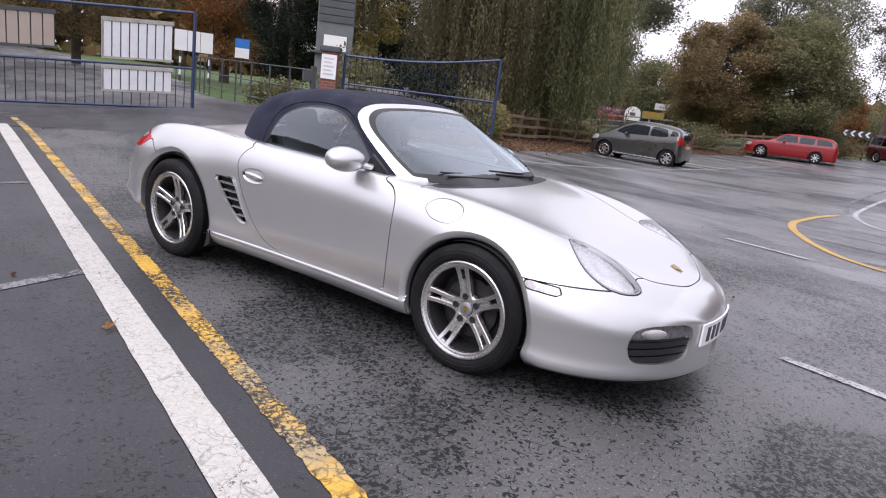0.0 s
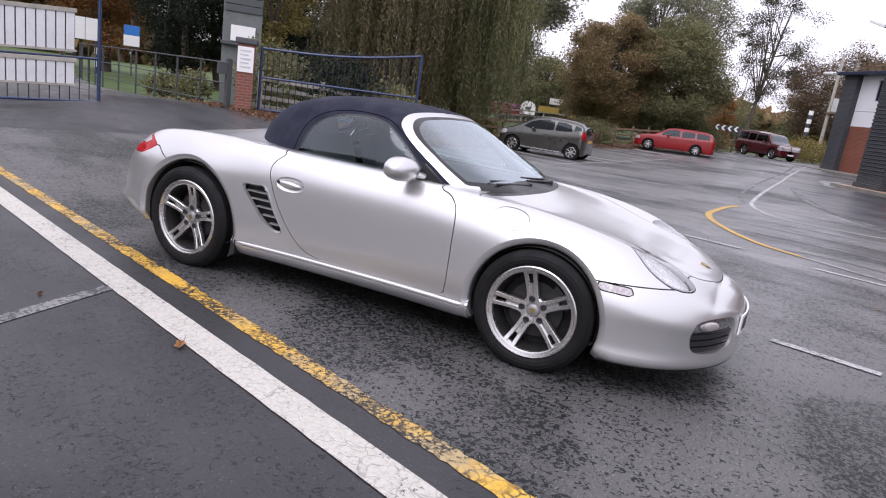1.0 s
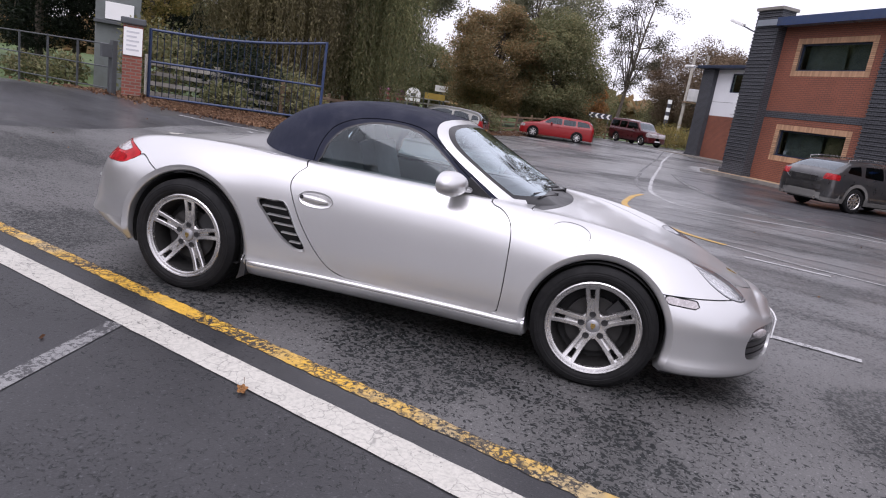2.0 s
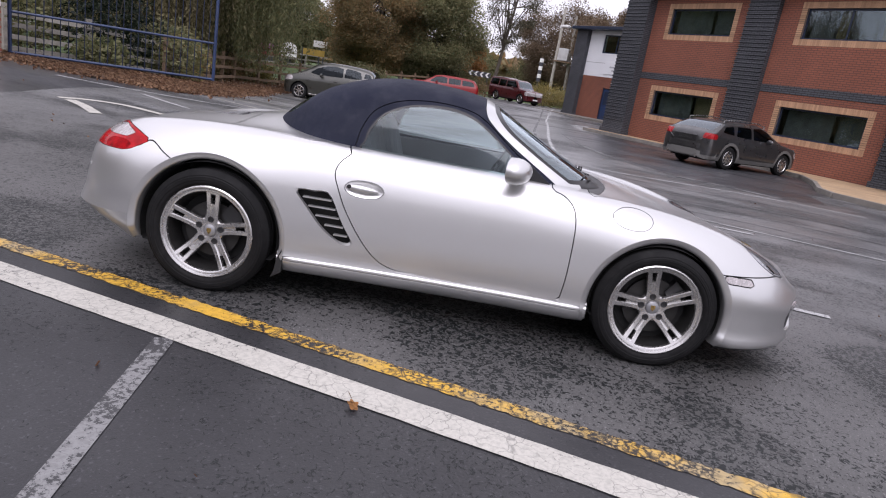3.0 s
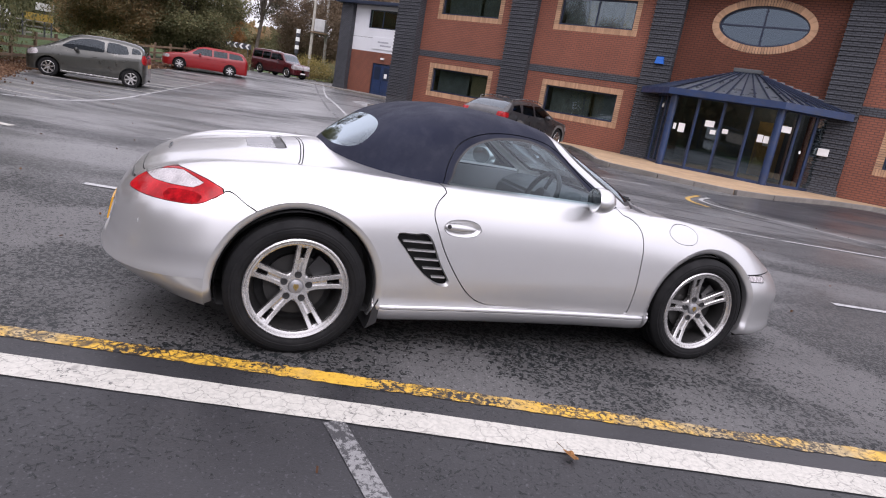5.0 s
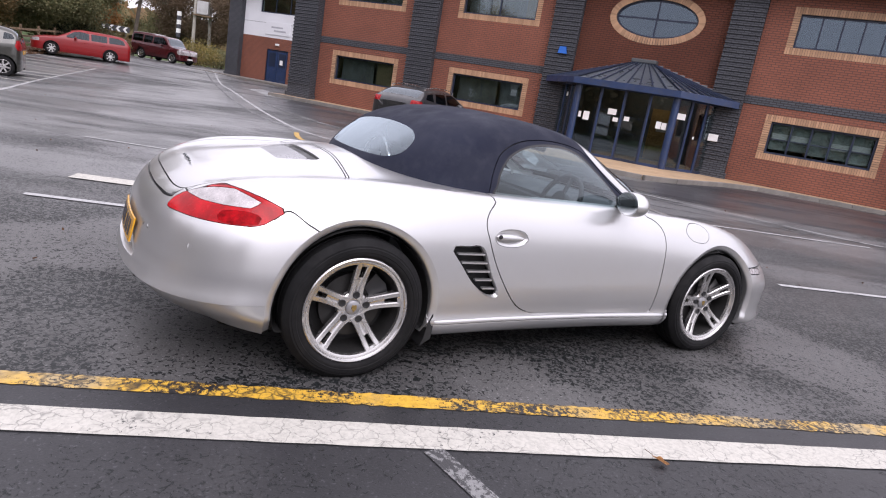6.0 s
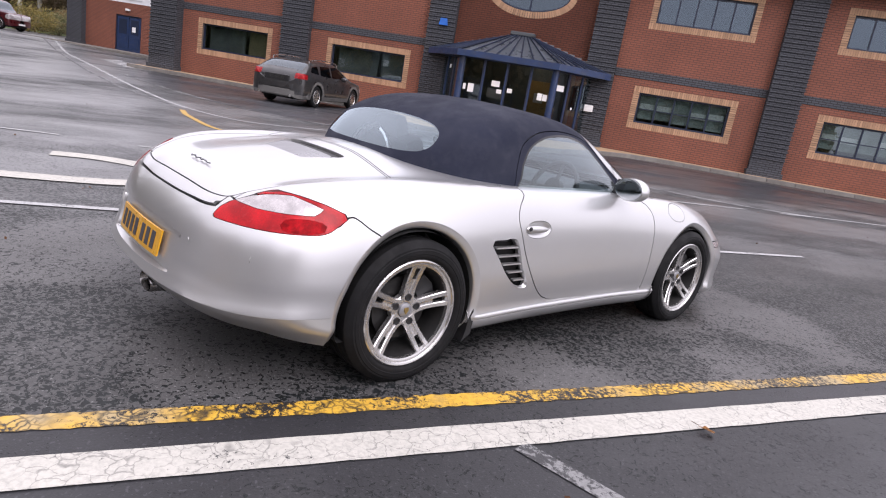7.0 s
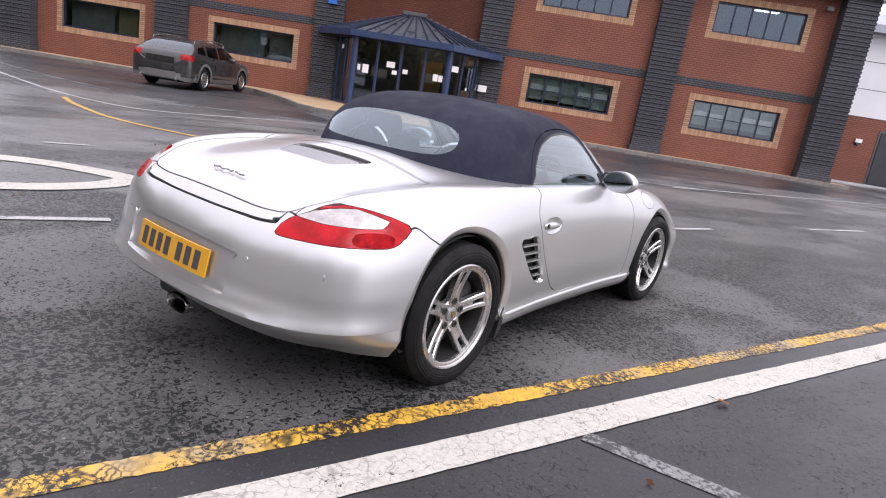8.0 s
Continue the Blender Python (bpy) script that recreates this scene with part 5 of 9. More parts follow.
NV = 60
XS = car_stations()
half = []
for x in XS:
    C = car_section(x)
    L = np.concatenate([[0], np.cumsum(np.hypot(*np.diff(C, axis=0).T))])
    s = np.linspace(0, L[-1], NV)
    half.append(np.stack([np.interp(s, L, C[:, 0]), np.interp(s, L, C[:, 1])], 1))
half = np.array(half)
BODY_V = np.zeros((len(XS), 2 * NV - 1, 3))
BODY_V[:, :, 0] = XS[:, None]
BODY_V[:, :NV, 1], BODY_V[:, :NV, 2] = -half[:, :, 0], half[:, :, 1]
BODY_V[:, NV - 1:, 1], BODY_V[:, NV - 1:, 2] = half[:, ::-1, 0], half[:, ::-1, 1]
BODY_V = BODY_V.reshape(-1, 3)
# the tail leans forward above its lower crease
BODY_V[:, 0] += 0.2 * np.clip((-1.5 - BODY_V[:, 0]) / 0.63, 0, 1) ** 1.5 * np.clip(BODY_V[:, 2] - 0.42, 0, 0.4)
# and flares out to that crease
_tail = np.clip((-1.52 - BODY_V[:, 0]) / 0.3, 0, 1)
_flare = _tail * _tail * (3 - 2 * _tail) * (0.024 * np.clip((0.475 - BODY_V[:, 2]) / 0.113, 0, 1) ** 2 - 0.013)
BODY_V[:, 0] -= _flare * np.clip((-1.6 - BODY_V[:, 0]) / 0.4, 0, 1)
BODY_V[:, 1] *= 1 + _flare * 0.9
BODY_F = [f[::-1] for f in grid_faces(len(XS), 2 * NV - 1)]

# soft top and glass house
GH_FRONT, GH_REAR = 0.93, -1.1
gh_top = keyed((-1.1, 0.9), (-1.04, 0.955), (-0.95, 1.03), (-0.85, 1.1), (-0.73, 1.175), (-0.6, 1.225), (-0.45, 1.258), (-0.28, 1.272), (-0.05, 1.262), (0.12, 1.238), (0.22, 1.2), (0.4, 1.105), (0.6, 0.998), (0.8, 0.895), (0.93, 0.825))


def gh_section(x):
    if x > 0.42:
        c = (x - 0.42) / (GH_FRONT - 0.42)
        yb = 0.705 * max(0.0, 1 - c**2.6) ** (1 / 2.2)
    elif x < -0.5:
        c = (-0.5 - x) / (-0.5 - GH_REAR)
        yb = 0.71 * max(0.0, 1 - c**2.2) ** (1 / 2.0)
    else:
        yb = 0.71
    zb, zt = 0.845, float(gh_top(x))
    h = max(zt - zb, 0.0)
    P = np.array([(yb, zb), (yb * 0.985, zb + 0.2 * h), (yb * 0.925, zb + 0.52 * h), (yb * 0.835, zb + 0.79 * h), (yb * 0.66, zb + 0.935 * h), (yb * 0.36, zb + 0.985 * h), (0, zt)])
    return catmull(P, 8)


GX = np.concatenate([GH_REAR + 0.35 * (1 - np.cos(np.linspace(0, math.pi / 2, 36))), np.linspace(-0.74, 0.62, 70), GH_FRONT - 0.3 * (1 - np.cos(np.linspace(math.pi / 2, 0, 36)))])
GX = np.unique(np.round(GX, 4))
NG = 40
ghalf = []
for x in GX:
    C = gh_section(x)
    L = np.concatenate([[0], np.cumsum(np.hypot(*np.diff(C, axis=0).T))])
    s = np.linspace(0, max(L[-1], 1e-6), NG)
    ghalf.append(np.stack([np.interp(s, L, C[:, 0]), np.interp(s, L, C[:, 1])], 1))
ghalf = np.array(ghalf)
GH_V = np.zeros((len(GX), 2 * NG - 1, 3))
GH_V[:, :, 0] = GX[:, None]
GH_V[:, :NG, 1], GH_V[:, :NG, 2] = -ghalf[:, :, 0], ghalf[:, :, 1]
GH_V[:, NG - 1:, 1], GH_V[:, NG - 1:, 2] = ghalf[:, ::-1, 0], ghalf[:, ::-1, 1]
GH_V = GH_V.reshape(-1, 3)
GH_F = [f[::-1] for f in grid_faces(len(GX), 2 * NG - 1)]


def side_of(V, sgn):
    """Only the half with y of that sign."""
    return np.where(np.sign(V[:, 1]) == sgn, 1.0, -1.0)


def split(mesh, phi, gap=0.0028):
    """The piece inside phi and the rest, with a shut line between."""
    V, F = mesh
    p = phi(V)
    return clip(V, F, p - gap), clip(V, F, -p - gap)


def on_side(loop, sgn, n=8, soft=True):
    d = inside_of(smooth_loop(loop, n) if soft else loop)
    return lambda V: np.where(V[:, 1] * sgn > 0.02, d(V[:, [0, 2]]), -0.5)


def on_plan(loop, sgn=0, n=8, soft=True):
    """Inside a loop seen from above: on one side, or mirrored over the middle from its half."""
    if sgn == 0:
        half_ = [p for p in loop if p[1] >= 0]
        loop = half_ + [(x, -y) for x, y in half_[::-1] if y > 1e-6]
        dist = inside_of(smooth_loop(loop, n) if soft else loop)
        return lambda V: dist(V[:, :2])
    dist = inside_of(smooth_loop(loop, n) if soft else loop)
    return lambda V: dist(np.stack([V[:, 0], V[:, 1] * sgn], 1))


EXHAUST = surface("dulled_exhaust_steel", (0.3, 0.29, 0.28), 0.25, metal=1.0, vary=0.2)
LAMP_RIM = surface("grey_lamp_rim", (0.3, 0.3, 0.31), 0.35, metal=0.5, vary=0.1)
FOG_BOWL = surface("smoky_lamp_housing", (0.24, 0.24, 0.25), 0.3, metal=0.4, coarse=14, fine=60, vary=0.2)
LAMP_BOWL = surface("lamp_reflector", (0.7, 0.7, 0.71), 0.25, metal=0.5, coarse=16, fine=60, vary=0.25)


def finer(V, F):
    """Every face cut into quads about its centre."""
    V, out, mids = list(V), [], {}
    for f in F:
        c_ = len(V)
        V.append(np.mean([V[i] for i in f], axis=0))
        ms = []
        for a, b in zip(f, list(f[1:]) + [f[0]]):
            key = (min(a, b), max(a, b))
            if key not in mids:
                mids[key] = len(V)
                V.append((V[a] + V[b]) / 2)
            ms.append(mids[key])
        for k, i in enumerate(f):
            out.append([i, ms[k], c_, ms[k - 1]])
    return np.array(V), out


MIRROR = surface("mirror_silvering", (0.35, 0.37, 0.38), 0.03, metal=1.0, vary=0.03, rough_vary=0.01)
roadster = thing("roadster", CAR, "silver two-seat roadster with a closed dark blue soft top", "car")
rest = clip(BODY_V, BODY_F, clear_of_arches(BODY_V, LIP))
# near-black sheet added under the panels, for the shade in the shut lines
nrm = np.zeros_like(BODY_V)
tri = np.array([(f[0], f[1], f[2]) for f in BODY_F] + [(f[0], f[2], f[3]) for f in BODY_F])
fn = np.cross(BODY_V[tri[:, 1]] - BODY_V[tri[:, 0]], BODY_V[tri[:, 2]] - BODY_V[tri[:, 0]])
for k in range(3):
    np.add.at(nrm, tri[:, k], fn)
nrm /= np.maximum(np.linalg.norm(nrm, axis=1), 1e-9)[:, None]
cabin = on_plan([(-0.93, 0.0), (-0.9, 0.3), (-0.78, 0.56), (-0.5, 0.655), (0.1, 0.665), (0.55, 0.655), (0.74, 0.5), (0.83, 0.25), (0.86, 0.0), (0.6, -0.3), (-0.6, -0.3)])
skin_V = BODY_V - nrm * 0.014
HOLES = [on_side([(-0.759, 0.638), (-0.66, 0.646), (-0.58, 0.64), (-0.5, 0.5), (-0.435, 0.395), (-0.5, 0.385), (-0.6, 0.45), (-0.69, 0.55)], s) for s in (-1, 1)]
front_hole = [(0.66, 0.405), (0.615, 0.43), (0.5, 0.438), (0.38, 0.43), (0.335, 0.4), (0.335, 0.33), (0.365, 0.268), (0.48, 0.252), (0.6, 0.258), (0.648, 0.28), (0.668, 0.345)]
_fh = inside_of(smooth_loop(front_hole, 6))
grille_phi = lambda sgn: (lambda V: np.where((V[:, 1] * sgn > 0.02) & (V[:, 0] > 1.7), _fh(np.stack([V[:, 1] * sgn, V[:, 2]], 1)), -0.5))
_rc = inside_of(smooth_loop([(-0.372, 0.425), (-0.355, 0.41), (0.0, 0.398), (0.355, 0.41), (0.372, 0.425), (0.385, 0.562), (0.368, 0.582), (0.0, 0.596), (-0.368, 0.582), (-0.385, 0.562)], 6))
recess_phi = lambda V: np.where(V[:, 0] < -1.9, _rc(V[:, [1, 2]]), -0.5)
head_loop = [(1.564, 0.535), (1.573, 0.468), (1.635, 0.437), (1.76, 0.452), (1.89, 0.484), (1.945, 0.512), (1.937, 0.575), (1.885, 0.643), (1.815, 0.682), (1.717, 0.69), (1.63, 0.64)]
skin = clip(skin_V, BODY_F, clear_of_arches(BODY_V, LIP + 0.004))
for phi in (cabin, *HOLES, grille_phi(-1), grille_phi(1), recess_phi, *(on_plan(head_loop, s) for s in (-1, 1))):
    skin = clip(skin[0], skin[1], -phi(skin[0]) - 0.004)
skin = clip(*skin, np.maximum(skin[0][:, 2] - 0.39, skin[0][:, 0] + 1.5))
panel("shut_line_backing", *skin, GAP, roadster, "dark metal behind the shut lines", depth=0)
rest = clip(rest[0], rest[1], -cabin(rest[0]))

lamp_loop = [(-2.0, 0.69), (-1.965, 0.724), (-1.901, 0.768), (-1.827, 0.801), (-1.766, 0.819), (-1.713, 0.813), (-1.641, 0.794), (-1.55, 0.757), (-1.6, 0.728), (-1.648, 0.7), (-1.69, 0.686), (-1.8, 0.683), (-1.9, 0.682), (-1.98, 0.682)]
lamp_inner = keyed((-2.05, 0.505), (-1.96, 0.51), (-1.9, 0.545), (-1.83, 0.58), (-1.76, 0.6), (-1.5, 0.6))
block_loop = [(-1.82, 0.69), (-1.8, 0.73), (-1.71, 0.738), (-1.655, 0.722), (-1.69, 0.692)]
clear_loop = [(-1.915, 0.757), (-1.875, 0.779), (-1.81, 0.802), (-1.75, 0.812), (-1.703, 0.797), (-1.65, 0.776), (-1.7, 0.752), (-1.8, 0.749), (-1.871, 0.749)]



def grown(loop, by):
    p = smooth_loop(loop, 4)
    c = p.mean(0)
    d = p - c
    return [tuple(q) for q in c + d * (1 + by / np.linalg.norm(d, axis=1))[:, None]]


for s in (-1, 1):
    head_m, rest = split(rest, on_plan(head_loop, s))
    rim_m, lens_m = split(head_m, lambda V: -on_plan(grown(head_loop, -0.009), s)(V), 0.0)
    head = panel("headlamp", *rim_m, LAMP_RIM, roadster, "clear oval headlamp with a grey rim", 0.02)
    panel("lens", *lens_m, LAMP_GLASS, head, "clear lens", 0)
    bowl = (lens_m[0] - np.array([0.022, s * 0.006, 0.02]), lens_m[1])
    panel("reflector", *bowl, LAMP_BOWL, head, "silver reflector bowl", 0)
    for (cx_, cy_, r_) in ((1.83, 0.575, 0.062), (1.715, 0.575, 0.05)):
        bm = lathe(bmesh.new(), [(0.001, 0.03), (r_ * 0.5, 0.022), (r_ * 0.86, 0.0), (r_, -0.006), (r_, -0.06)], 28, "z")
        z_ = float(np.interp(cx_, [1.6, 1.95], [0.69, 0.535]))
        o = part("projector", bm, CHROME, head, "round projector", smooth=True)
        o.matrix_basis = pose(cx_ - 0.03, s * cy_, z_ - 0.022, 0, 32, 0)
    tail_m, rest = split(rest, lambda V: np.minimum(on_side(lamp_loop, s, soft=False)(V), np.abs(V[:, 1]) - lamp_inner(V[:, 0])), 0.0014)
    clear_m, red_m = split(tail_m, on_side(clear_loop, s, soft=False), 0.0008)
    block_m, red_m = split(red_m, on_side(block_loop, s, 4), 0.0002)
    tail = panel("tail_lamp", *red_m, LAMP_RED, roadster, "red tail lamp with a clear upper lens", 0.02)
    panel("clear_lens", *clear_m, LAMP_CLEAR, tail, "clear indicator lens", 0.004)
    panel("reflector_block", *block_m, LAMP_DEEP, tail, "darker red reflector block", 0.004)
# front lid, bumper
hood_half = [(0.8, 0.0), (0.79, 0.4), (0.776, 0.7), (0.83, 0.715), (1.095, 0.642), (1.344, 0.545), (1.529, 0.47), (1.7, 0.448), (1.85, 0.448), (1.925, 0.4), (1.99, 0.29), (2.045, 0.15), (2.058, 0.0), (1.5, -0.3), (1.0, -0.3)]
hood_m, rest = split(rest, on_plan(hood_half, n=6))
scut_m, hood_m = split(hood_m, lambda V: np.minimum(0.95 - 0.3 * V[:, 1] ** 2 - V[:, 0], 0.64 - np.abs(V[:, 1])), 0.0015)
panel("scuttle", *scut_m, BLACK_TRIM, roadster, "black scuttle before the windscreen", 0.004)
panel("front_lid", *hood_m, SILVER, roadster, "", 0.014)
tip = keyed((0.0, 2.05), (0.15, 2.04), (0.29, 1.985), (0.4, 1.92), (0.47, 1.9), (0.58, 1.945), (0.9, 1.95))
fb_m, rest = split(rest, lambda V: np.minimum(V[:, 0] - 1.46, np.maximum(0.567 - V[:, 2], V[:, 0] - tip(np.abs(V[:, 1])))))
for s in (-1, 1):
    in_m, fb_m = split(fb_m, grille_phi(s), 0.0)
    mk_m, fb_m = split(fb_m, on_side([(1.522, 0.565), (1.6, 0.562), (1.675, 0.556), (1.69, 0.534), (1.685, 0.52), (1.6, 0.524), (1.535, 0.53)], s))
    panel("side_marker", *mk_m, LAMP_CLEAR, roadster, "clear side marker lamp", 0.01)
    back_ = np.array([-0.86, s * -0.5, 0.0])
    lamp_edge = lambda V: V[:, 2] - 0.365
    lamp_m, low_m = split(in_m, lamp_edge, 0.004)
    duct = panel("air_intake", low_m[0] + back_ * 0.04, low_m[1], GAP, roadster, "black air intake below a fog lamp", 0)
    fog = panel("fog_lamp", lamp_m[0] + back_ * 0.004, lamp_m[1], LAMP_GLASS, duct, "clear fog lamp", 0.004)
    panel("fog_reflector", lamp_m[0] + back_ * 0.022, lamp_m[1], FOG_BOWL, duct, "dark lamp housing", 0)
    bm = bmesh.new()
    bmesh.ops.create_uvsphere(bm, u_segments=20, v_segments=12, radius=1)
    o = part("fog_bulb", bm, LAMP_CLEAR, duct, "bright oval fog lamp bowl", smooth=True)
    o.matrix_basis = pose(float(lamp_m[0][:, 0].mean()) - 0.035, s * 0.56, 0.399, 0, 0, s * 40) @ Matrix.Diagonal((0.014, 0.068, 0.025, 1))
    for z0, z1 in ((0.33, 0.357), (0.294, 0.322), (0.26, 0.286)):
        sl_m = clip(*low_m, np.minimum(low_m[0][:, 2] - z0, z1 - low_m[0][:, 2]))
        panel("slat", sl_m[0] + back_ * 0.014, sl_m[1], BLACK_TRIM, duct, "", 0.012)
lip_m, fb_m = split(fb_m, lambda V: 0.17 - V[:, 2], 0.001)
panel("front_bumper", *fb_m, SILVER, roadster, "", 0.024)
for s in (-1, 1):
    panel("front_splitter", *clip(*lip_m, lip_m[0][:, 1] * s), BLACK_TRIM, roadster, "black lower lip", 0.02)
# tail
lid_half = [(-1.957, 0.0), (-1.953, 0.25), (-1.937, 0.42), (-1.915, 0.495), (-1.86, 0.532), (-1.75, 0.585), (-1.6, 0.612), (-1.45, 0.618), (-1.27, 0.61), (-1.225, 0.57), (-1.19, 0.3), (-1.175, 0.0), (-1.4, -0.3), (-1.8, -0.3)]
lid_m, rest = split(rest, on_plan(lid_half, n=6))
slot_m, lid_m = split(lid_m, lambda V: np.minimum.reduce([V[:, 0] + 1.312, -1.257 - V[:, 0], 0.27 - np.abs(V[:, 1])]), 0.0)
vent_m, lid_m = split(lid_m, lambda V: np.minimum.reduce([V[:, 0] + 1.455, -1.312 - V[:, 0], 0.19 + 0.5 * (V[:, 0] + 1.455) - np.abs(V[:, 1])]), 0.001)
lid = panel("rear_lid", *lid_m, SILVER, roadster, "", 0.014)
panel("lid_slot", slot_m[0] - np.array([0, 0, 0.012]), slot_m[1], BLACK_TRIM, lid, "black slot under the lid's lip", 0)
panel("lid_vent", vent_m[0] - np.array([0, 0, 0.0015]), vent_m[1], LAMP_RIM, lid, "dark fine-mesh vent", 0.006)
zl = keyed((-2.2, 0.71), (-2.0, 0.712), (-1.965, 0.722), (-1.95, 0.735), (-1.92, 0.728), (-1.85, 0.72), (-1.62, 0.72), (-1.55, 0.757), (-1.47, 0.712), (-1.4, 0.668), (-1.35, 0.58))
rb_m, rest = split(rest, lambda V: np.minimum(-1.36 - V[:, 0], np.maximum(zl(V[:, 0]) - V[:, 2], np.minimum(-1.912 - V[:, 0], np.abs(V[:, 1]) - 0.492))), 0.0036)
sp_m, rest = split(rest, lambda V: np.minimum(-1.78 - V[:, 0], 0.53 - np.abs(V[:, 1])))
panel("tail_spoiler", *sp_m, SILVER, roadster, "", 0.014)
hole_m, rb_m = split(rb_m, recess_phi, 0.0)
val_m, rb_m = split(rb_m, lambda V: 0.362 - V[:, 2], 0.0003)
panel("rear_bumper", *rb_m, SILVER, roadster, "", 0.03)
k_ = (0.362 - val_m[0][:, 2]) * np.clip((-1.62 - val_m[0][:, 0]) / 0.3, 0, 1)
val_m[0][:, 0] += 0.85 * k_
val_m[0][:, 1] *= 1 - 0.75 * k_
panel("rear_valance", *val_m, SILVER, roadster, "", 0.02)
deep_x = np.maximum(-2.09, hole_m[0][:, 0] + 0.01)
deep = (np.column_stack([deep_x, hole_m[0][:, 1:]]), hole_m[1])
panel("plate_recess", *deep, SILVER, roadster, "", 0)
bm = bmesh.new()
wall_loop = smooth_loop([(-0.372, 0.425), (-0.355, 0.41), (0.0, 0.398), (0.355, 0.41), (0.372, 0.425), (0.385, 0.562), (0.368, 0.582), (0.0, 0.596), (-0.368, 0.582), (-0.385, 0.562)], 6)
tail_pts = BODY_V[BODY_V[:, 0] < -1.8]


def tail_x(y, z):
    d = np.hypot(tail_pts[:, 1] - y, tail_pts[:, 2] - z)
    k = np.argsort(d)[:4]
    w_ = 1 / (d[k] + 1e-4)
    return float((tail_pts[k, 0] * w_).sum() / w_.sum())


ring_a = [bm.verts.new((tail_x(y, z), y, z)) for y, z in wall_loop]
ring_b = [bm.verts.new((max(-2.09, tail_x(y, z) + 0.01), y * 0.985, 0.505 + (z - 0.505) * 0.95)) for y, z in wall_loop]
for k in range(len(ring_a)):
    j = (k + 1) % len(ring_a)
    bm.faces.new((ring_a[k], ring_a[j], ring_b[j], ring_b[k]))
part("recess_rim", bm, SILVER, roadster, smooth=True)
cov_half = [(-1.16, 0.0), (-1.175, 0.3), (-1.21, 0.57), (-1.23, 0.612), (-1.1, 0.69), (-0.9, 0.735), (-0.7, 0.75), (-0.62, 0.7), (-0.7, 0.5), (-0.9, 0.0), (-1.0, -0.3)]
cov_m, rest = split(rest, on_plan(cov_half, n=6))
panel("roof_cover_lid", *cov_m, SILVER, roadster, "", 0.014)
door_loop = [(-0.47, 0.93), (-0.5, 0.86), (-0.55, 0.81), (-0.568, 0.75), (-0.543, 0.68), (-0.487, 0.563), (-0.397, 0.43), (-0.31, 0.336), (-0.228, 0.293), (-0.1, 0.279), (0.3, 0.273), (0.66, 0.272), (0.696, 0.278), (0.707, 0.35), (0.712, 0.45), (0.711, 0.612), (0.705, 0.712), (0.684, 0.776), (0.632, 0.822), (0.56, 0.848), (0.5, 0.93)]
door_ob = {}
for s in (-1, 1):
    d_m, rest = split(rest, on_side(door_loop, s, 4))
    dish_phi = on_side([(-0.405 + 0.106 * math.copysign(abs(math.cos(a)) ** 0.85, math.cos(a)), 0.688 + 0.045 * math.sin(a)) for a in np.linspace(0, 2 * math.pi, 16, endpoint=False)], s, 3)
    dish_m, d_m = split(d_m, dish_phi, 0.0012)
    for _ in range(2):
        dish_m = finer(*dish_m)
    k_ = np.clip(dish_phi(dish_m[0]) / 0.03, 0, 1)
    dish_m[0][:, 1] -= s * 0.012 * k_ * k_ * (3 - 2 * k_)
    door_ob[s] = panel("door", *d_m, SILVER, roadster, "", 0.016)
    panel("handle_dish", *dish_m, SILVER, door_ob[s], "recessed oval dish", 0.006)
    _, rest = split(rest, HOLES[(s + 1) // 2], 0.0)
    vent = panel("side_vent", *clip(BODY_V - nrm * np.array([0.05]), BODY_F, HOLES[(s + 1) // 2](BODY_V) + 0.008), GAP, roadster, "black side air vent with silver slats", 0)
    for k in range(5):
        z = 0.605 - 0.045 * k
        x0, x1 = np.interp(z, [0.39, 0.54, 0.64], [-0.5, -0.675, -0.745]), np.interp(z, [0.39, 0.64], [-0.44, -0.58])
        bm = one_box(x0 + 0.004, x1 - 0.004, -0.01, 0.013, -0.003, 0.0045, 0.0012)
        o = part("slat", bm, SILVER, vent)
        o.matrix_basis = pose(0, s * (0.842 + 0.003 * (4 - k)), z, s * -5)
    bm = bmesh.new()
    lp = smooth_loop([(-0.759, 0.638), (-0.66, 0.646), (-0.58, 0.64), (-0.5, 0.5), (-0.435, 0.395), (-0.5, 0.385), (-0.6, 0.45), (-0.69, 0.55)], 6)
    ysd = np.array([np.interp(z, [0.38, 0.64], [0.852, 0.864]) for x, z in lp])
    outer = [bm.verts.new((x, s * (y + 0.004), z)) for (x, z), y in zip(lp, ysd)]
    c_ = lp.mean(0)
    inner = [bm.verts.new((x - (x - c_[0]) * 0.07, s * (y - 0.012), z - (z - c_[1]) * 0.07)) for (x, z), y in zip(lp, ysd)]
    for k in range(len(lp)):
        j = (k + 1) % len(lp)
        bm.faces.new((outer[k], outer[j], inner[j], inner[k]))
    part("vent_rim", bm, SILVER, vent, smooth=True)
fuel_m, rest = split(rest, on_side([(0.89, 0.765), (0.915, 0.802), (0.965, 0.819), (1.05, 0.812), (1.103, 0.782), (1.095, 0.742), (1.045, 0.716), (0.95, 0.722)], -1), 0.0014)
panel("fuel_flap", *fuel_m, SILVER, roadster, "round fuel flap", 0.008)
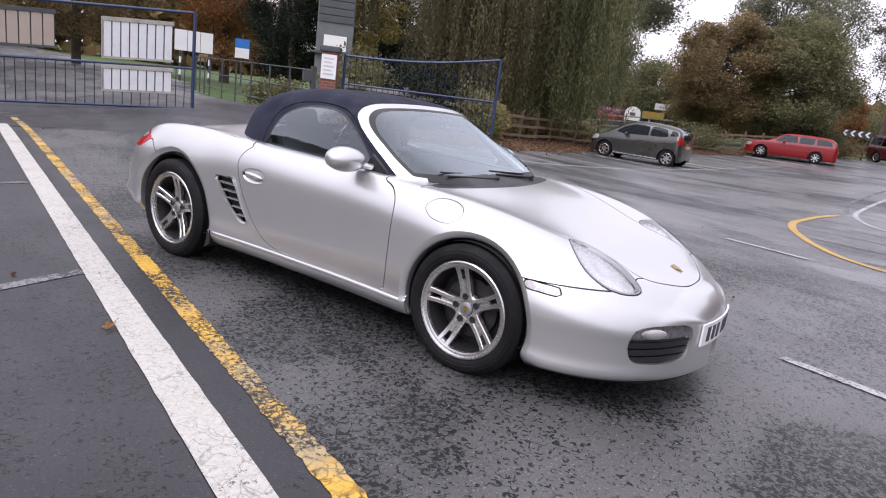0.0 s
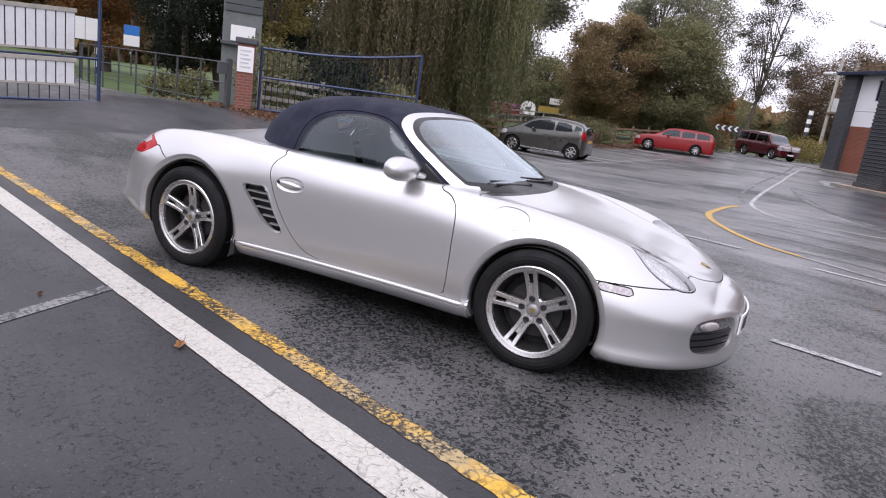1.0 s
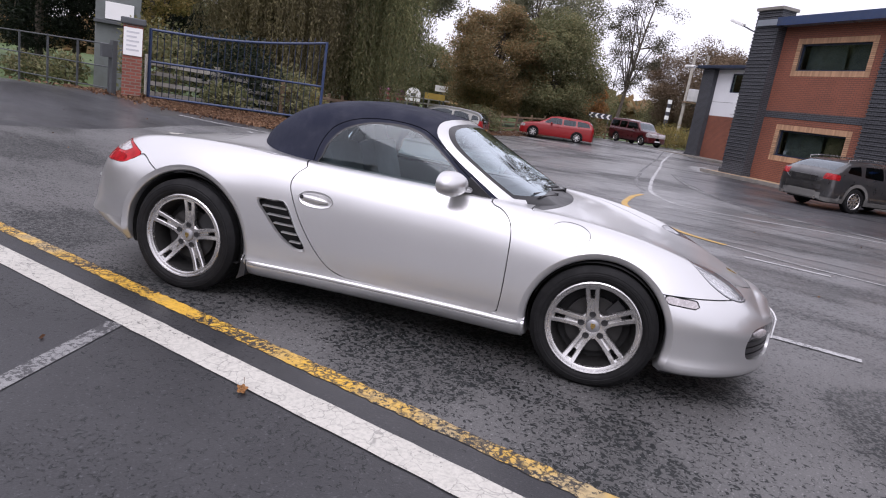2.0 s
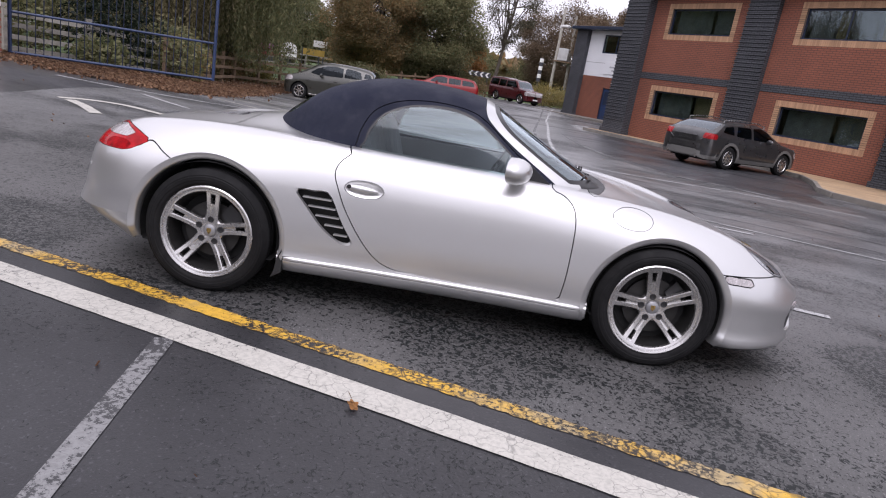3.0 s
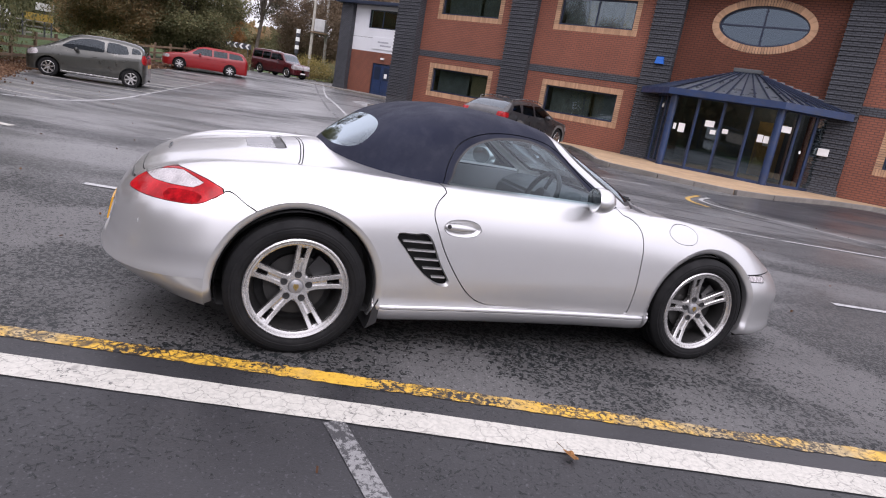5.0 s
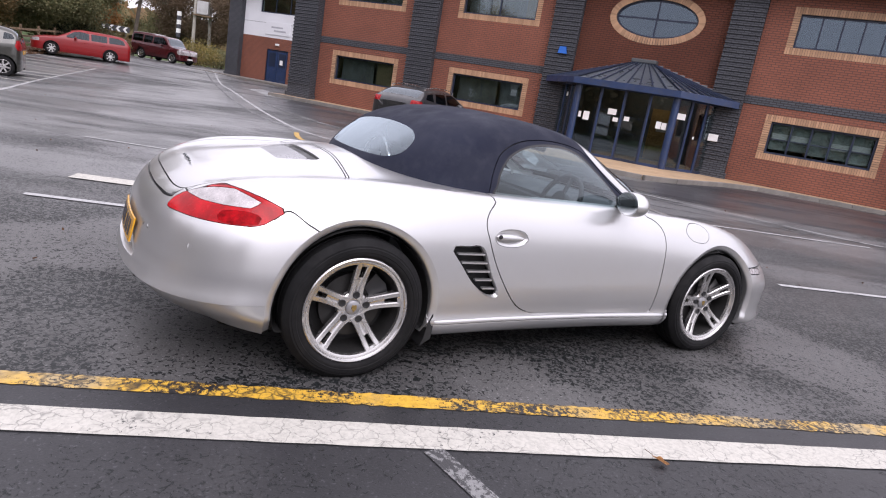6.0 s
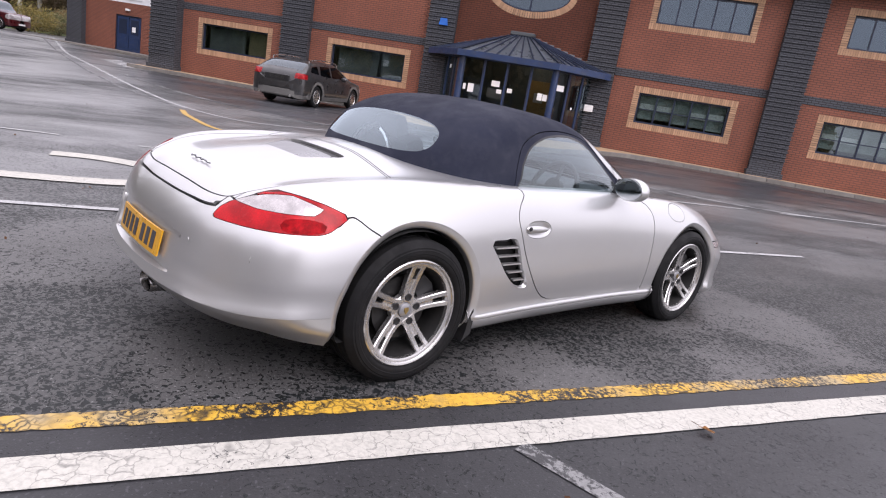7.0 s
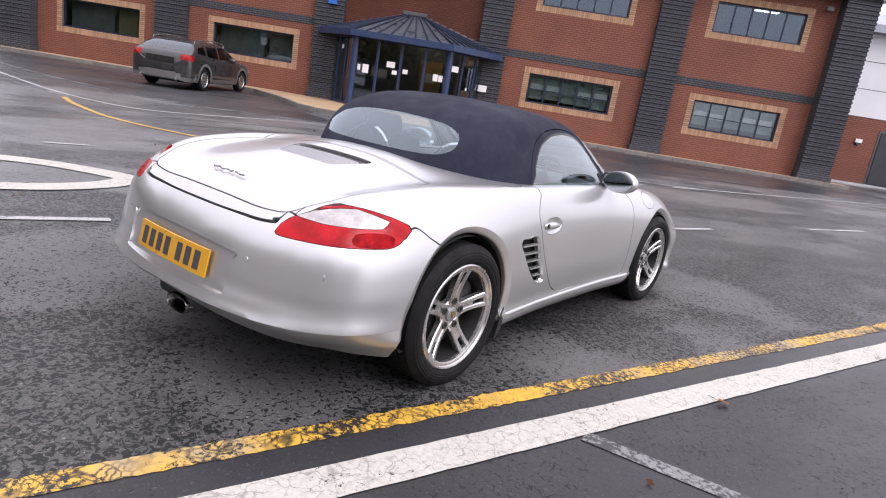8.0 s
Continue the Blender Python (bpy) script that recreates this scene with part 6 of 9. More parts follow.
for s in (-1, 1):
    hm = clip(*rest, side_of(rest[0], s) * (np.abs(rest[0][:, 1]) + 1e-5))
    hm = clip(*hm, -np.minimum(0.268 - hm[0][:, 2], 0.845 - np.abs(hm[0][:, 0])))
    panel("body_side", *hm, SILVER, roadster, "", 0.03)
    # sill: a ledge under the door, a seam, and a tucked-in skirt
    bm, skirt = bmesh.new(), bmesh.new()
    rows_, low_ = [], []
    for x in np.linspace(-0.826, 0.854, 60):
        w_ = float(half_width(x)) - 0.001 - 0.016 * float(step(-0.735, -0.818, x)) - 0.012 * float(step(0.78, 0.842, x))
        si_ = float(sill_in(x))
        rows_.append([bm.verts.new((x, s * y, z)) for y, z in ((w_ - si_ - 0.012, 0.288), (w_ - si_ + 0.002, 0.277), (w_ - 0.012, 0.268), (w_ - 0.004, 0.262), (w_ - 0.001, 0.254), (w_ - 0.002, 0.246), (w_ - 0.012, 0.244))])
        low_.append([skirt.verts.new((x, s * y, z)) for y, z in ((w_ - 0.014, 0.2425), (w_ - 0.005, 0.2415), (w_ - 0.004, 0.236), (w_ - 0.02, 0.205), (w_ - 0.038, 0.182), (w_ - 0.055, 0.17), (w_ - 0.1, 0.166))])
    for b_, rr_ in ((bm, rows_), (skirt, low_)):
        for p, q in zip(rr_, rr_[1:]):
            for k in range(len(p) - 1):
                b_.faces.new((p[k], p[k + 1], q[k + 1], q[k]))
        b_.faces.new(rr_[0])
        b_.faces.new(rr_[-1])
        bmesh.ops.recalc_face_normals(b_, faces=b_.faces)
    part("sill_ledge", bm, SILVER, roadster, smooth=50)
    part("side_skirt", skirt, SILVER, roadster, smooth=50)
    for xc, zc, r in (ARCH_F, ARCH_R):
        bm, rows_ = bmesh.new(), []
        for a in np.linspace(-0.6, math.pi + 0.6, 120):
            x, z = xc + (r + LIP) * math.cos(a), zc + (r + LIP) * math.sin(a)
            if z < (0.158 if x > 1.3 else float(sill_z(x)) + 0.004):
                continue
            C = car_section(x)
            k = int(np.argmax(C[:, 1]))
            y = float(np.interp(z, C[:k + 1, 1], C[:k + 1, 0]))
            at = lambda f: (xc + (r + f) * math.cos(a), zc + (r + f) * math.sin(a))
            rows_.append([bm.verts.new((p_, s * (y + dy), q_)) for (p_, q_), dy in ((at(LIP + 0.002), 0.0008), (at(LIP - 0.006), -0.0008), (at(0.012), -0.009), (at(0.004), -0.013), (at(0.0), -0.02), (at(0.002), -0.12))])
        for p, q in zip(rows_, rows_[1:]):
            for k in range(5):
                bm.faces.new((p[k], p[k + 1], q[k + 1], q[k]))
        bmesh.ops.recalc_face_normals(bm, faces=bm.faces)
        part("arch_lip", bm, SILVER, roadster, "rolled wheel arch edge", smooth=50)
    for xc, zc, r, yo in ((*ARCH_F, 0.8), (*ARCH_R, 0.82)):
        bm = bmesh.new()
        angs = np.linspace(-0.55, math.pi + 0.55, 40)
        rows_ = []
        for y, rr_ in ((yo + 0.03, r - 0.012), (yo - 0.3, r - 0.004)):
            rows_.append([bm.verts.new((xc + rr_ * math.cos(a), s * y, max(0.225, zc + rr_ * math.sin(a)))) for a in angs])
        for k in range(39):
            bm.faces.new((rows_[0][k], rows_[0][k + 1], rows_[1][k + 1], rows_[1][k]))
        bm.faces.new(rows_[1])
        part("wheel_liner", bm, GAP, roadster, "black wheel arch liner")
    bm = prism(bmesh.new(), [(-0.8, 0.3), (-0.79, 0.25), (-0.795, 0.17), (-0.85, 0.135), (-0.835, 0.17), (-0.822, 0.25)], 0.68, 0.862, pose(0, 0, 0, 90) @ Matrix.Diagonal((1, 1, -s, 1)))
    part("mud_flap", bm, BLACK_TRIM, roadster, "small black mud flap")
under = part("underbody", one_box(-1.75, 1.9, -0.6, 0.6, 0.16, 0.24, 0.02), GAP, roadster, "black underbody")

# soft top, windows and screen
gh = (GH_V, GH_F)
x1 = keyed((0.8, 0.665), (0.85, 0.6), (1.035, 0.304), (1.1, 0.215), (1.15, 0.165), (1.2, 0.15), (1.35, 0.15))
x2 = keyed((0.8, 0.78), (0.85, 0.7), (1.0, 0.432), (1.1, 0.275), (1.15, 0.225), (1.19, 0.203), (1.35, 0.2))
frame_m, gh = split(gh, lambda V: V[:, 0] - x1(V[:, 2]), 0.0015)
glass_m, frame_m = split(frame_m, lambda V: np.minimum(V[:, 0] - x2(V[:, 2]), V[:, 2] - 0.872), 0.0)
cowl_m, frame_m = split(frame_m, lambda V: np.minimum(0.872 - V[:, 2], 0.6 - np.abs(V[:, 1])), 0.0)
panel("screen_frame", *frame_m, SILVER, roadster, "silver windscreen frame", 0.02)
panel("cowl", *cowl_m, BLACK_TRIM, roadster, "black scuttle below the windscreen", 0.0)
clear_m, frit_m = split(glass_m, lambda V: np.minimum(V[:, 0] - x2(V[:, 2]) - 0.03, V[:, 2] - 0.892), 0.0)
screen_g = panel("windscreen", *clear_m, SCREEN_GLASS, roadster, "clear curved windscreen", 0)
screen_g.visible_shadow = False
panel("windscreen_border", *frit_m, BLACK_TRIM, roadster, "black screen border", 0)
win_loop = [(-0.458, 0.872), (-0.449, 0.93), (-0.43, 1.0), (-0.362, 1.083), (-0.231, 1.138), (-0.06, 1.152), (0.06, 1.135), (0.155, 1.092), (0.3, 0.99), (0.42, 0.893), (0.448, 0.868), (0.3, 0.862), (-0.2, 0.866)]
seal_loop = [(-0.512, 0.83), (-0.502, 0.9), (-0.483, 0.994), (-0.427, 1.094), (-0.3, 1.158), (-0.12, 1.18), (0.06, 1.166), (0.17, 1.12), (0.33, 1.0), (0.52, 0.87), (0.6, 0.8), (0.2, 0.78), (-0.3, 0.79)]
for s in (-1, 1):
    w_m, gh = split(gh, on_side(seal_loop, s, 6), 0.0025)
    g_m, w_m = split(w_m, on_side(win_loop, s, 6), 0.0)
    g = panel("side_window", *g_m, CAR_GLASS, roadster, "lightly tinted side window", 0)
    g.visible_shadow = False
    i_m, w_m = split(w_m, on_side(grown(win_loop, 0.013), s, 2), 0.0)
    panel("window_hoop", *w_m, CANVAS, roadster, "dark blue canvas round the window", 0.012)
    panel("window_seal", *i_m, BLACK_TRIM, roadster, "black window seal", 0.008)
_rw = inside_of(smooth_loop([(0.0, 0.957), (0.36, 0.964), (0.455, 0.992), (0.475, 1.045), (0.43, 1.106), (0.29, 1.144), (0.0, 1.158), (-0.29, 1.144), (-0.43, 1.106), (-0.475, 1.045), (-0.455, 0.992), (-0.36, 0.964)], 6))
rear_phi = lambda V: np.where(V[:, 0] < -0.6, _rw(V[:, [1, 2]]), -0.5)
r_m, gh = split(gh, rear_phi, 0.0)
rg_m, rs_m = split(r_m, lambda V: rear_phi(V) - 0.014, 0.0)
g = panel("rear_window", *rg_m, pane("rear_car_glass", (0.8, 0.88, 0.92), 0.13, sheen=(0.8, 0.92, 1.0)), roadster, "oval heated rear window", 0)
g.visible_shadow = False
panel("rear_window_seal", *rs_m, CANVAS, roadster, "black rear window seal", 0.01)
panel("soft_top", *gh, CANVAS, roadster, "dark blue canvas soft top", 0.01)
lin = clip(*gh, gh[0][:, 2] - 0.9)
panel("headlining", lin[0] * np.array([0.985, 0.975, 1.0]) - np.array([0.0, 0, 0.018]), lin[1], CABIN_DARK, roadster, "dark roof lining", 0)
# cabin
part("cabin_tub", one_box(-0.9, 0.8, -0.64, 0.64, 0.28, 0.34, 0.02), CABIN_DARK, roadster, "dark cabin floor")
bm = bmesh.new()
prism(bm, [(0.35, 0.5), (0.42, 0.78), (0.55, 0.845), (0.82, 0.835), (0.85, 0.5)], -0.645, 0.645, pose(0, 0, 0, 90))
bmesh.ops.bevel(bm, geom=bm.edges[:], offset=0.02, segments=2, affect="EDGES")
part("dashboard", bm, CABIN_DARK, roadster, "dark dashboard", smooth=True)
part("rear_bulkhead", one_box(-0.98, -0.72, -0.62, 0.62, 0.34, 0.86, 0.04), CABIN_DARK, roadster, smooth=True)
for s in (-1, 1):
    part("door_card", one_box(-0.5, 0.6, min(s * 0.655, s * 0.69), max(s * 0.655, s * 0.69), 0.35, 0.85, 0.01), CABIN, roadster, "pale grey door trim")
    seat = part("seat", one_box(-0.32, 0.2, s * 0.36 - 0.24, s * 0.36 + 0.24, 0.36, 0.52, 0.05), CABIN, roadster, "pale grey leather bucket seat", smooth=True)
    bk = part("backrest", one_box(-0.07, 0.07, -0.24, 0.24, 0, 0.56, 0.055), CABIN, seat, smooth=True)
    bk.matrix_basis = pose(-0.36, s * 0.36, 0.46, 0, -18, 0)
    hr = part("headrest", one_box(-0.05, 0.05, -0.12, 0.12, 0.5, 0.68, 0.045), CABIN, seat, smooth=True)
    hr.matrix_basis = pose(-0.36, s * 0.36, 0.46, 0, -18, 0)
    hoop = bmesh.new()
    pth = [(-0.68, s * 0.36 + 0.2 * math.cos(a), 0.86 + 0.17 * math.sin(a)) for a in np.linspace(0, math.pi, 12)]
    for a, b in zip(pth, pth[1:]):
        rod(hoop, a, b, 0.018, seg=8)
    part("roll_hoop", hoop, CHROME, roadster, "grey roll hoop", smooth=True)
wheel_bm = lathe(bmesh.new(), [(0.168 + 0.016 * math.cos(a), 0.016 * math.sin(a)) for a in np.linspace(0, 2 * math.pi, 11)], 36)
for a in (90, 210, 330):
    rod(wheel_bm, (0, 0, 0), (0.165 * math.cos(radians(a)), 0, 0.165 * math.sin(radians(a))), 0.014, seg=6)
rod(wheel_bm, (0, 0.02, 0), (0, -0.03, 0), 0.06, seg=16)
o = part("steering_wheel", wheel_bm, CABIN_DARK, roadster, "three-spoke steering wheel", smooth=True)
o.matrix_basis = pose(0.26, -0.34, 0.82, 0, 0, 90) @ pose(0, 0, 0, 24)
o = part("rear_mirror", one_box(-0.015, 0.015, -0.12, 0.12, -0.035, 0.035, 0.012), BLACK_TRIM, roadster, "interior mirror", smooth=True)
o.matrix_basis = pose(0.24, 0.0, 1.12)


# door mirrors, handles
def mirror_shell():
    """A rounded housing, blunt towards the rear."""
    bm = bmesh.new()
    bmesh.ops.create_uvsphere(bm, u_segments=36, v_segments=22, radius=1)
    for v in bm.verts:
        x, y, z = v.co
        if x < 0:
            r = math.hypot(y, z)
            f = min(1.0, r * 1.9) / max(r, 1e-6) if r > 1e-6 else 1
            v.co = (-0.03 * min(1.0, abs(x) * 2.2), y * f * 0.118 * (1 - 0.06 * abs(x)), z * f * 0.068 * (1 - 0.08 * abs(x)))
        else:
            v.co = (0.085 * x, y * 0.118, z * 0.068)
        v.co.z *= 1 - 0.9 * v.co.y if v.co.z > 0 else 1.0
    return bm


for s in (-1, 1):
    stand = pose(0.35, s * 0.845, 0.917, 0, 0, s * 14)
    bm = mirror_shell()
    mir = part("door_mirror", bm, SILVER, door_ob[s], "silver door mirror", smooth=50)
    mir.matrix_basis = stand
    bm = bmesh.new()
    bmesh.ops.create_uvsphere(bm, u_segments=24, v_segments=12, radius=1)
    bmesh.ops.transform(bm, matrix=Matrix.Translation((-0.031, 0, 0)) @ Matrix.Diagonal((0.005, 0.112, 0.0625, 1)), verts=bm.verts)
    o = part("mirror_glass", bm, MIRROR, door_ob[s], "dark mirror glass", smooth=True)
    o.matrix_basis = stand
    bm = bmesh.new()
    rod(bm, (0.42, s * 0.71, 0.872), (0.36, s * 0.8, 0.895), 0.03, 0.034, 12)
    bmesh.ops.scale(bm, vec=(1, 1, 0.6), space=pose(-0.38, -s * 0.8, -0.9), verts=bm.verts)
    part("mirror_arm", bm, SILVER, door_ob[s], smooth=True)
    bm = prism(bmesh.new(), [(0.37, 0.86), (0.56, 0.855), (0.42, 0.955)], -0.012, 0.012, pose(0, s * 0.705, 0, 90))
    part("mirror_sail", bm, BLACK_TRIM, door_ob[s], "black mirror base")
    bm = bmesh.new()
    bmesh.ops.create_uvsphere(bm, u_segments=28, v_segments=14, radius=1)
    for v in bm.verts:
        x, y, z = v.co
        k = 1 - 0.3 * max(0, x)
        v.co = (math.copysign(abs(x) ** 0.8, x) * 0.088, y * 0.017 * k, z * 0.02 * k)
    o = part("handle_grip", bm, SILVER, door_ob[s], "silver door handle grip", smooth=True)
    o.matrix_basis = pose(-0.417, s * 0.841, 0.69, s * -6, 2, 0)
    bm = lathe(bmesh.new(), [(0.001, 0.004), (0.01, 0.004), (0.012, 0)], 18)
    o = part("lock", bm, BLACK_TRIM, door_ob[s], "round door lock")
    o.matrix_basis = pose(-0.484, s * 0.853, 0.696) @ pose(0, 0, 0, 0, 0, 0 if s > 0 else 180)

# tail details
def bent_plate(x, z0, z1, way, material, label, tilt=0.0, bow=0.4):
    """A number plate curved a little round the bumper, with plain bars for characters."""
    at = lambda y: x - way * bow * y * y

    lean = lambda z: tilt * (z - z0)

    def slab(y0, y1, a, b, lift, thick):
        bm, rows_ = bmesh.new(), []
        n = max(2, int((y1 - y0) / 0.05))
        for k in range(n + 1):
            y = y0 + (y1 - y0) * k / n
            rows_.append([bm.verts.new((at(y) + lean(z) + way * q, y, z)) for q, z in ((lift, a), (lift, b), (lift + thick, b), (lift + thick, a))])
        for p, q in zip(rows_, rows_[1:]):
            for k in range(4):
                bm.faces.new((p[k], p[(k + 1) % 4], q[(k + 1) % 4], q[k]))
        bm.faces.new(rows_[0])
        bm.faces.new(rows_[-1])
        bmesh.ops.recalc_face_normals(bm, faces=bm.faces)
        return bm
    pl = part("number_plate", slab(-0.26, 0.26, z0, z1, 0, 0.008), material, roadster, label)
    for k in range(7):
        y0 = 0.225 - k * 0.062 - (0.03 if k > 3 else 0)
        part("plate_bar", slab(y0 - 0.036, y0, z0 + 0.018, z1 - 0.018, 0.0085, 0.002), DARK_TEXT, pl, "dark bar")
    return pl


bent_plate(-2.112, 0.445, 0.556, -1, PLATE_YELLOW, "yellow rear number plate with dark bars", 0.18, 0.14)
bent_plate(2.219, 0.31, 0.42, 1, PLATE_WHITE, "white front number plate with dark bars", 0.0, 0.4)
part("plate_holder", one_box(2.12, 2.18, -0.2, 0.2, 0.32, 0.41, 0.005), BLACK_TRIM, roadster, "black plate holder")
bm = bmesh.new()
ov_ = [(0.082 * math.copysign(abs(math.cos(a)) ** 0.85, math.cos(a)), 0.041 * math.copysign(abs(math.sin(a)) ** 0.85, math.sin(a))) for a in np.linspace(0, 2 * math.pi, 36, endpoint=False)]
rings_ = []
for x, k in ((-1.96, 0.84), (-2.06, 0.87), (-2.067, 0.93), (-2.061, 1.0), (-1.8, 1.0)):
    rings_.append([bm.verts.new((x, y * k, 0.245 + z * k)) for y, z in ov_])
for p, q in zip(rings_, rings_[1:]):
    for k in range(36):
        bm.faces.new((p[k], p[(k + 1) % 36], q[(k + 1) % 36], q[k]))
bm.faces.new(rings_[0])
part("exhaust_tip", bm, EXHAUST, roadster, "polished oval exhaust tip", smooth=True)
part("exhaust_bore", one_box(-1.97, -1.965, -0.06, 0.06, 0.22, 0.27, 0.002), GAP, roadster, "black bore")
part("exhaust_surround", one_box(-2.05, -1.85, -0.18, 0.18, 0.25, 0.31, 0.02), BLACK_TRIM, roadster, "black exhaust surround")
bm = bmesh.new()
for k, (w, h_, dz) in enumerate(((0.03, 0.016, 0.0), (0.018, 0.009, -0.003), (0.02, 0.009, -0.004), (0.018, 0.009, -0.003), (0.012, 0.015, 0.001), (0.018, 0.009, -0.003), (0.03, 0.007, -0.003))):
    y0 = -0.09 + 0.0265 * k
    pts_ = [(0.0, y0 + w * t, dz + h_ * (0.5 - abs(t - 0.4)) * (1 if k % 2 else -1)) for t in (0, 0.25, 0.4, 0.7, 1.0)]
    for p, q in zip(pts_, pts_[1:]):
        rod(bm, p, q, 0.0026, seg=5)
o = part("badge", bm, GREY_STEEL, roadster, "small dark script badge strokes")
o.matrix_basis = pose(-1.845, 0.02, 0.821, 0, 68, 0) @ Matrix.Scale(1.2, 4) @ pose(0, 0, 0, 0, 0, 180)
bm = prism(bmesh.new(), [(-0.022, 0.03), (0.022, 0.03), (0.024, 0.0), (0.0, -0.034), (-0.024, 0.0)], 0, 0.004)
o = part("bonnet_badge", bm, surface("bronze_badge", (0.4, 0.28, 0.1), 0.3, metal=0.8), roadster, "small bronze shield badge")
o.matrix_basis = pose(1.955, 0.0, 0.599, 0, 20, 0) @ pose(0, 0, 0, 0, 0, 90)
for y in (-0.735, -0.44, 0.44, 0.735):
    x = tail_x(y, 0.568) + 0.0145
    bm = lathe(bmesh.new(), [(0.001, 0.002), (0.009, 0.002), (0.0095, 0.001), (0.011, 0.0025), (0.012, 0)], 14)
    o = part("parking_sensor", bm, SILVER, roadster)
    o.matrix_basis = pose(x - 0.01, y, 0.568) @ pose(0, 0, 0, 0, 0, 90 + (-38 if y < -0.5 else 38 if y > 0.5 else -12 if y < 0 else 12))
# wipers
for y0, y1, xa in ((-0.06, -0.5, 0.845), (0.34, -0.02, 0.865)):
    bm = bmesh.new()
    rod(bm, (xa, y0, 0.872), (xa - 0.055, y1, 0.892), 0.007, seg=6)
    rod(bm, (xa - 0.04, y0 - 0.05, 0.888), (xa - 0.09, y1 - 0.03, 0.908), 0.005, seg=6)
    rod(bm, (xa, y0, 0.85), (xa, y0, 0.882), 0.014, seg=10)
    part("wiper", bm, BLACK_TRIM, roadster, "black windscreen wiper")


# wheels
def spoke_mesh(R):
    """Two ridges joined by a web near the hub and by a bridge at the rim, with a slot between."""
    bm = bmesh.new()
    off = keyed((0.04, 0.021), (0.09, 0.0195), (0.15, 0.0215), (R, 0.0262))
    wid = keyed((0.04, 0.02), (0.09, 0.0125), (0.15, 0.0122), (R, 0.0132))
    top = keyed((0.04, -0.05), (0.08, -0.047), (0.12, -0.042), (0.18, -0.028), (R, -0.013))
    rs = np.linspace(0.045, R, 22)
    for s in (-1, 1):
        rings = []
        for r in rs:
            c_, h_, z_ = s * float(off(r)), float(wid(r)), float(top(r))
            rings.append([bm.verts.new((r, c_ + a, z_ + b)) for a, b in ((-h_, -0.03), (-h_, -0.005), (-h_ + 0.004, 0.0), (h_ - 0.004, 0.0), (h_, -0.005), (h_, -0.03))])
        for p, q in zip(rings, rings[1:]):
            for k in range(5):
                bm.faces.new((p[k], p[k + 1], q[k + 1], q[k]))
        bm.faces.new(rings[0])
        bm.faces.new(rings[-1])
    for r0, r1, drop in ((0.045, 0.15, 0.0045), (R - 0.018, R, 0.002)):
        rings = []
        for r in np.linspace(r0, r1, 7):
            h_, z_ = float(off(r) - wid(r)) + 0.002, float(top(r)) - drop
            rings.append([bm.verts.new((r, a, z_ + b)) for a, b in ((-h_, -0.02), (-h_, 0.002), (-h_ * 0.4, 0.0), (h_ * 0.4, 0.0), (h_, 0.002), (h_, -0.02))])
        for p, q in zip(rings, rings[1:]):
            for k in range(5):
                bm.faces.new((p[k], p[k + 1], q[k + 1], q[k]))
        bm.faces.new(rings[0])
        bm.faces.new(rings[-1])
    bmesh.ops.recalc_face_normals(bm, faces=bm.faces)
    return bm


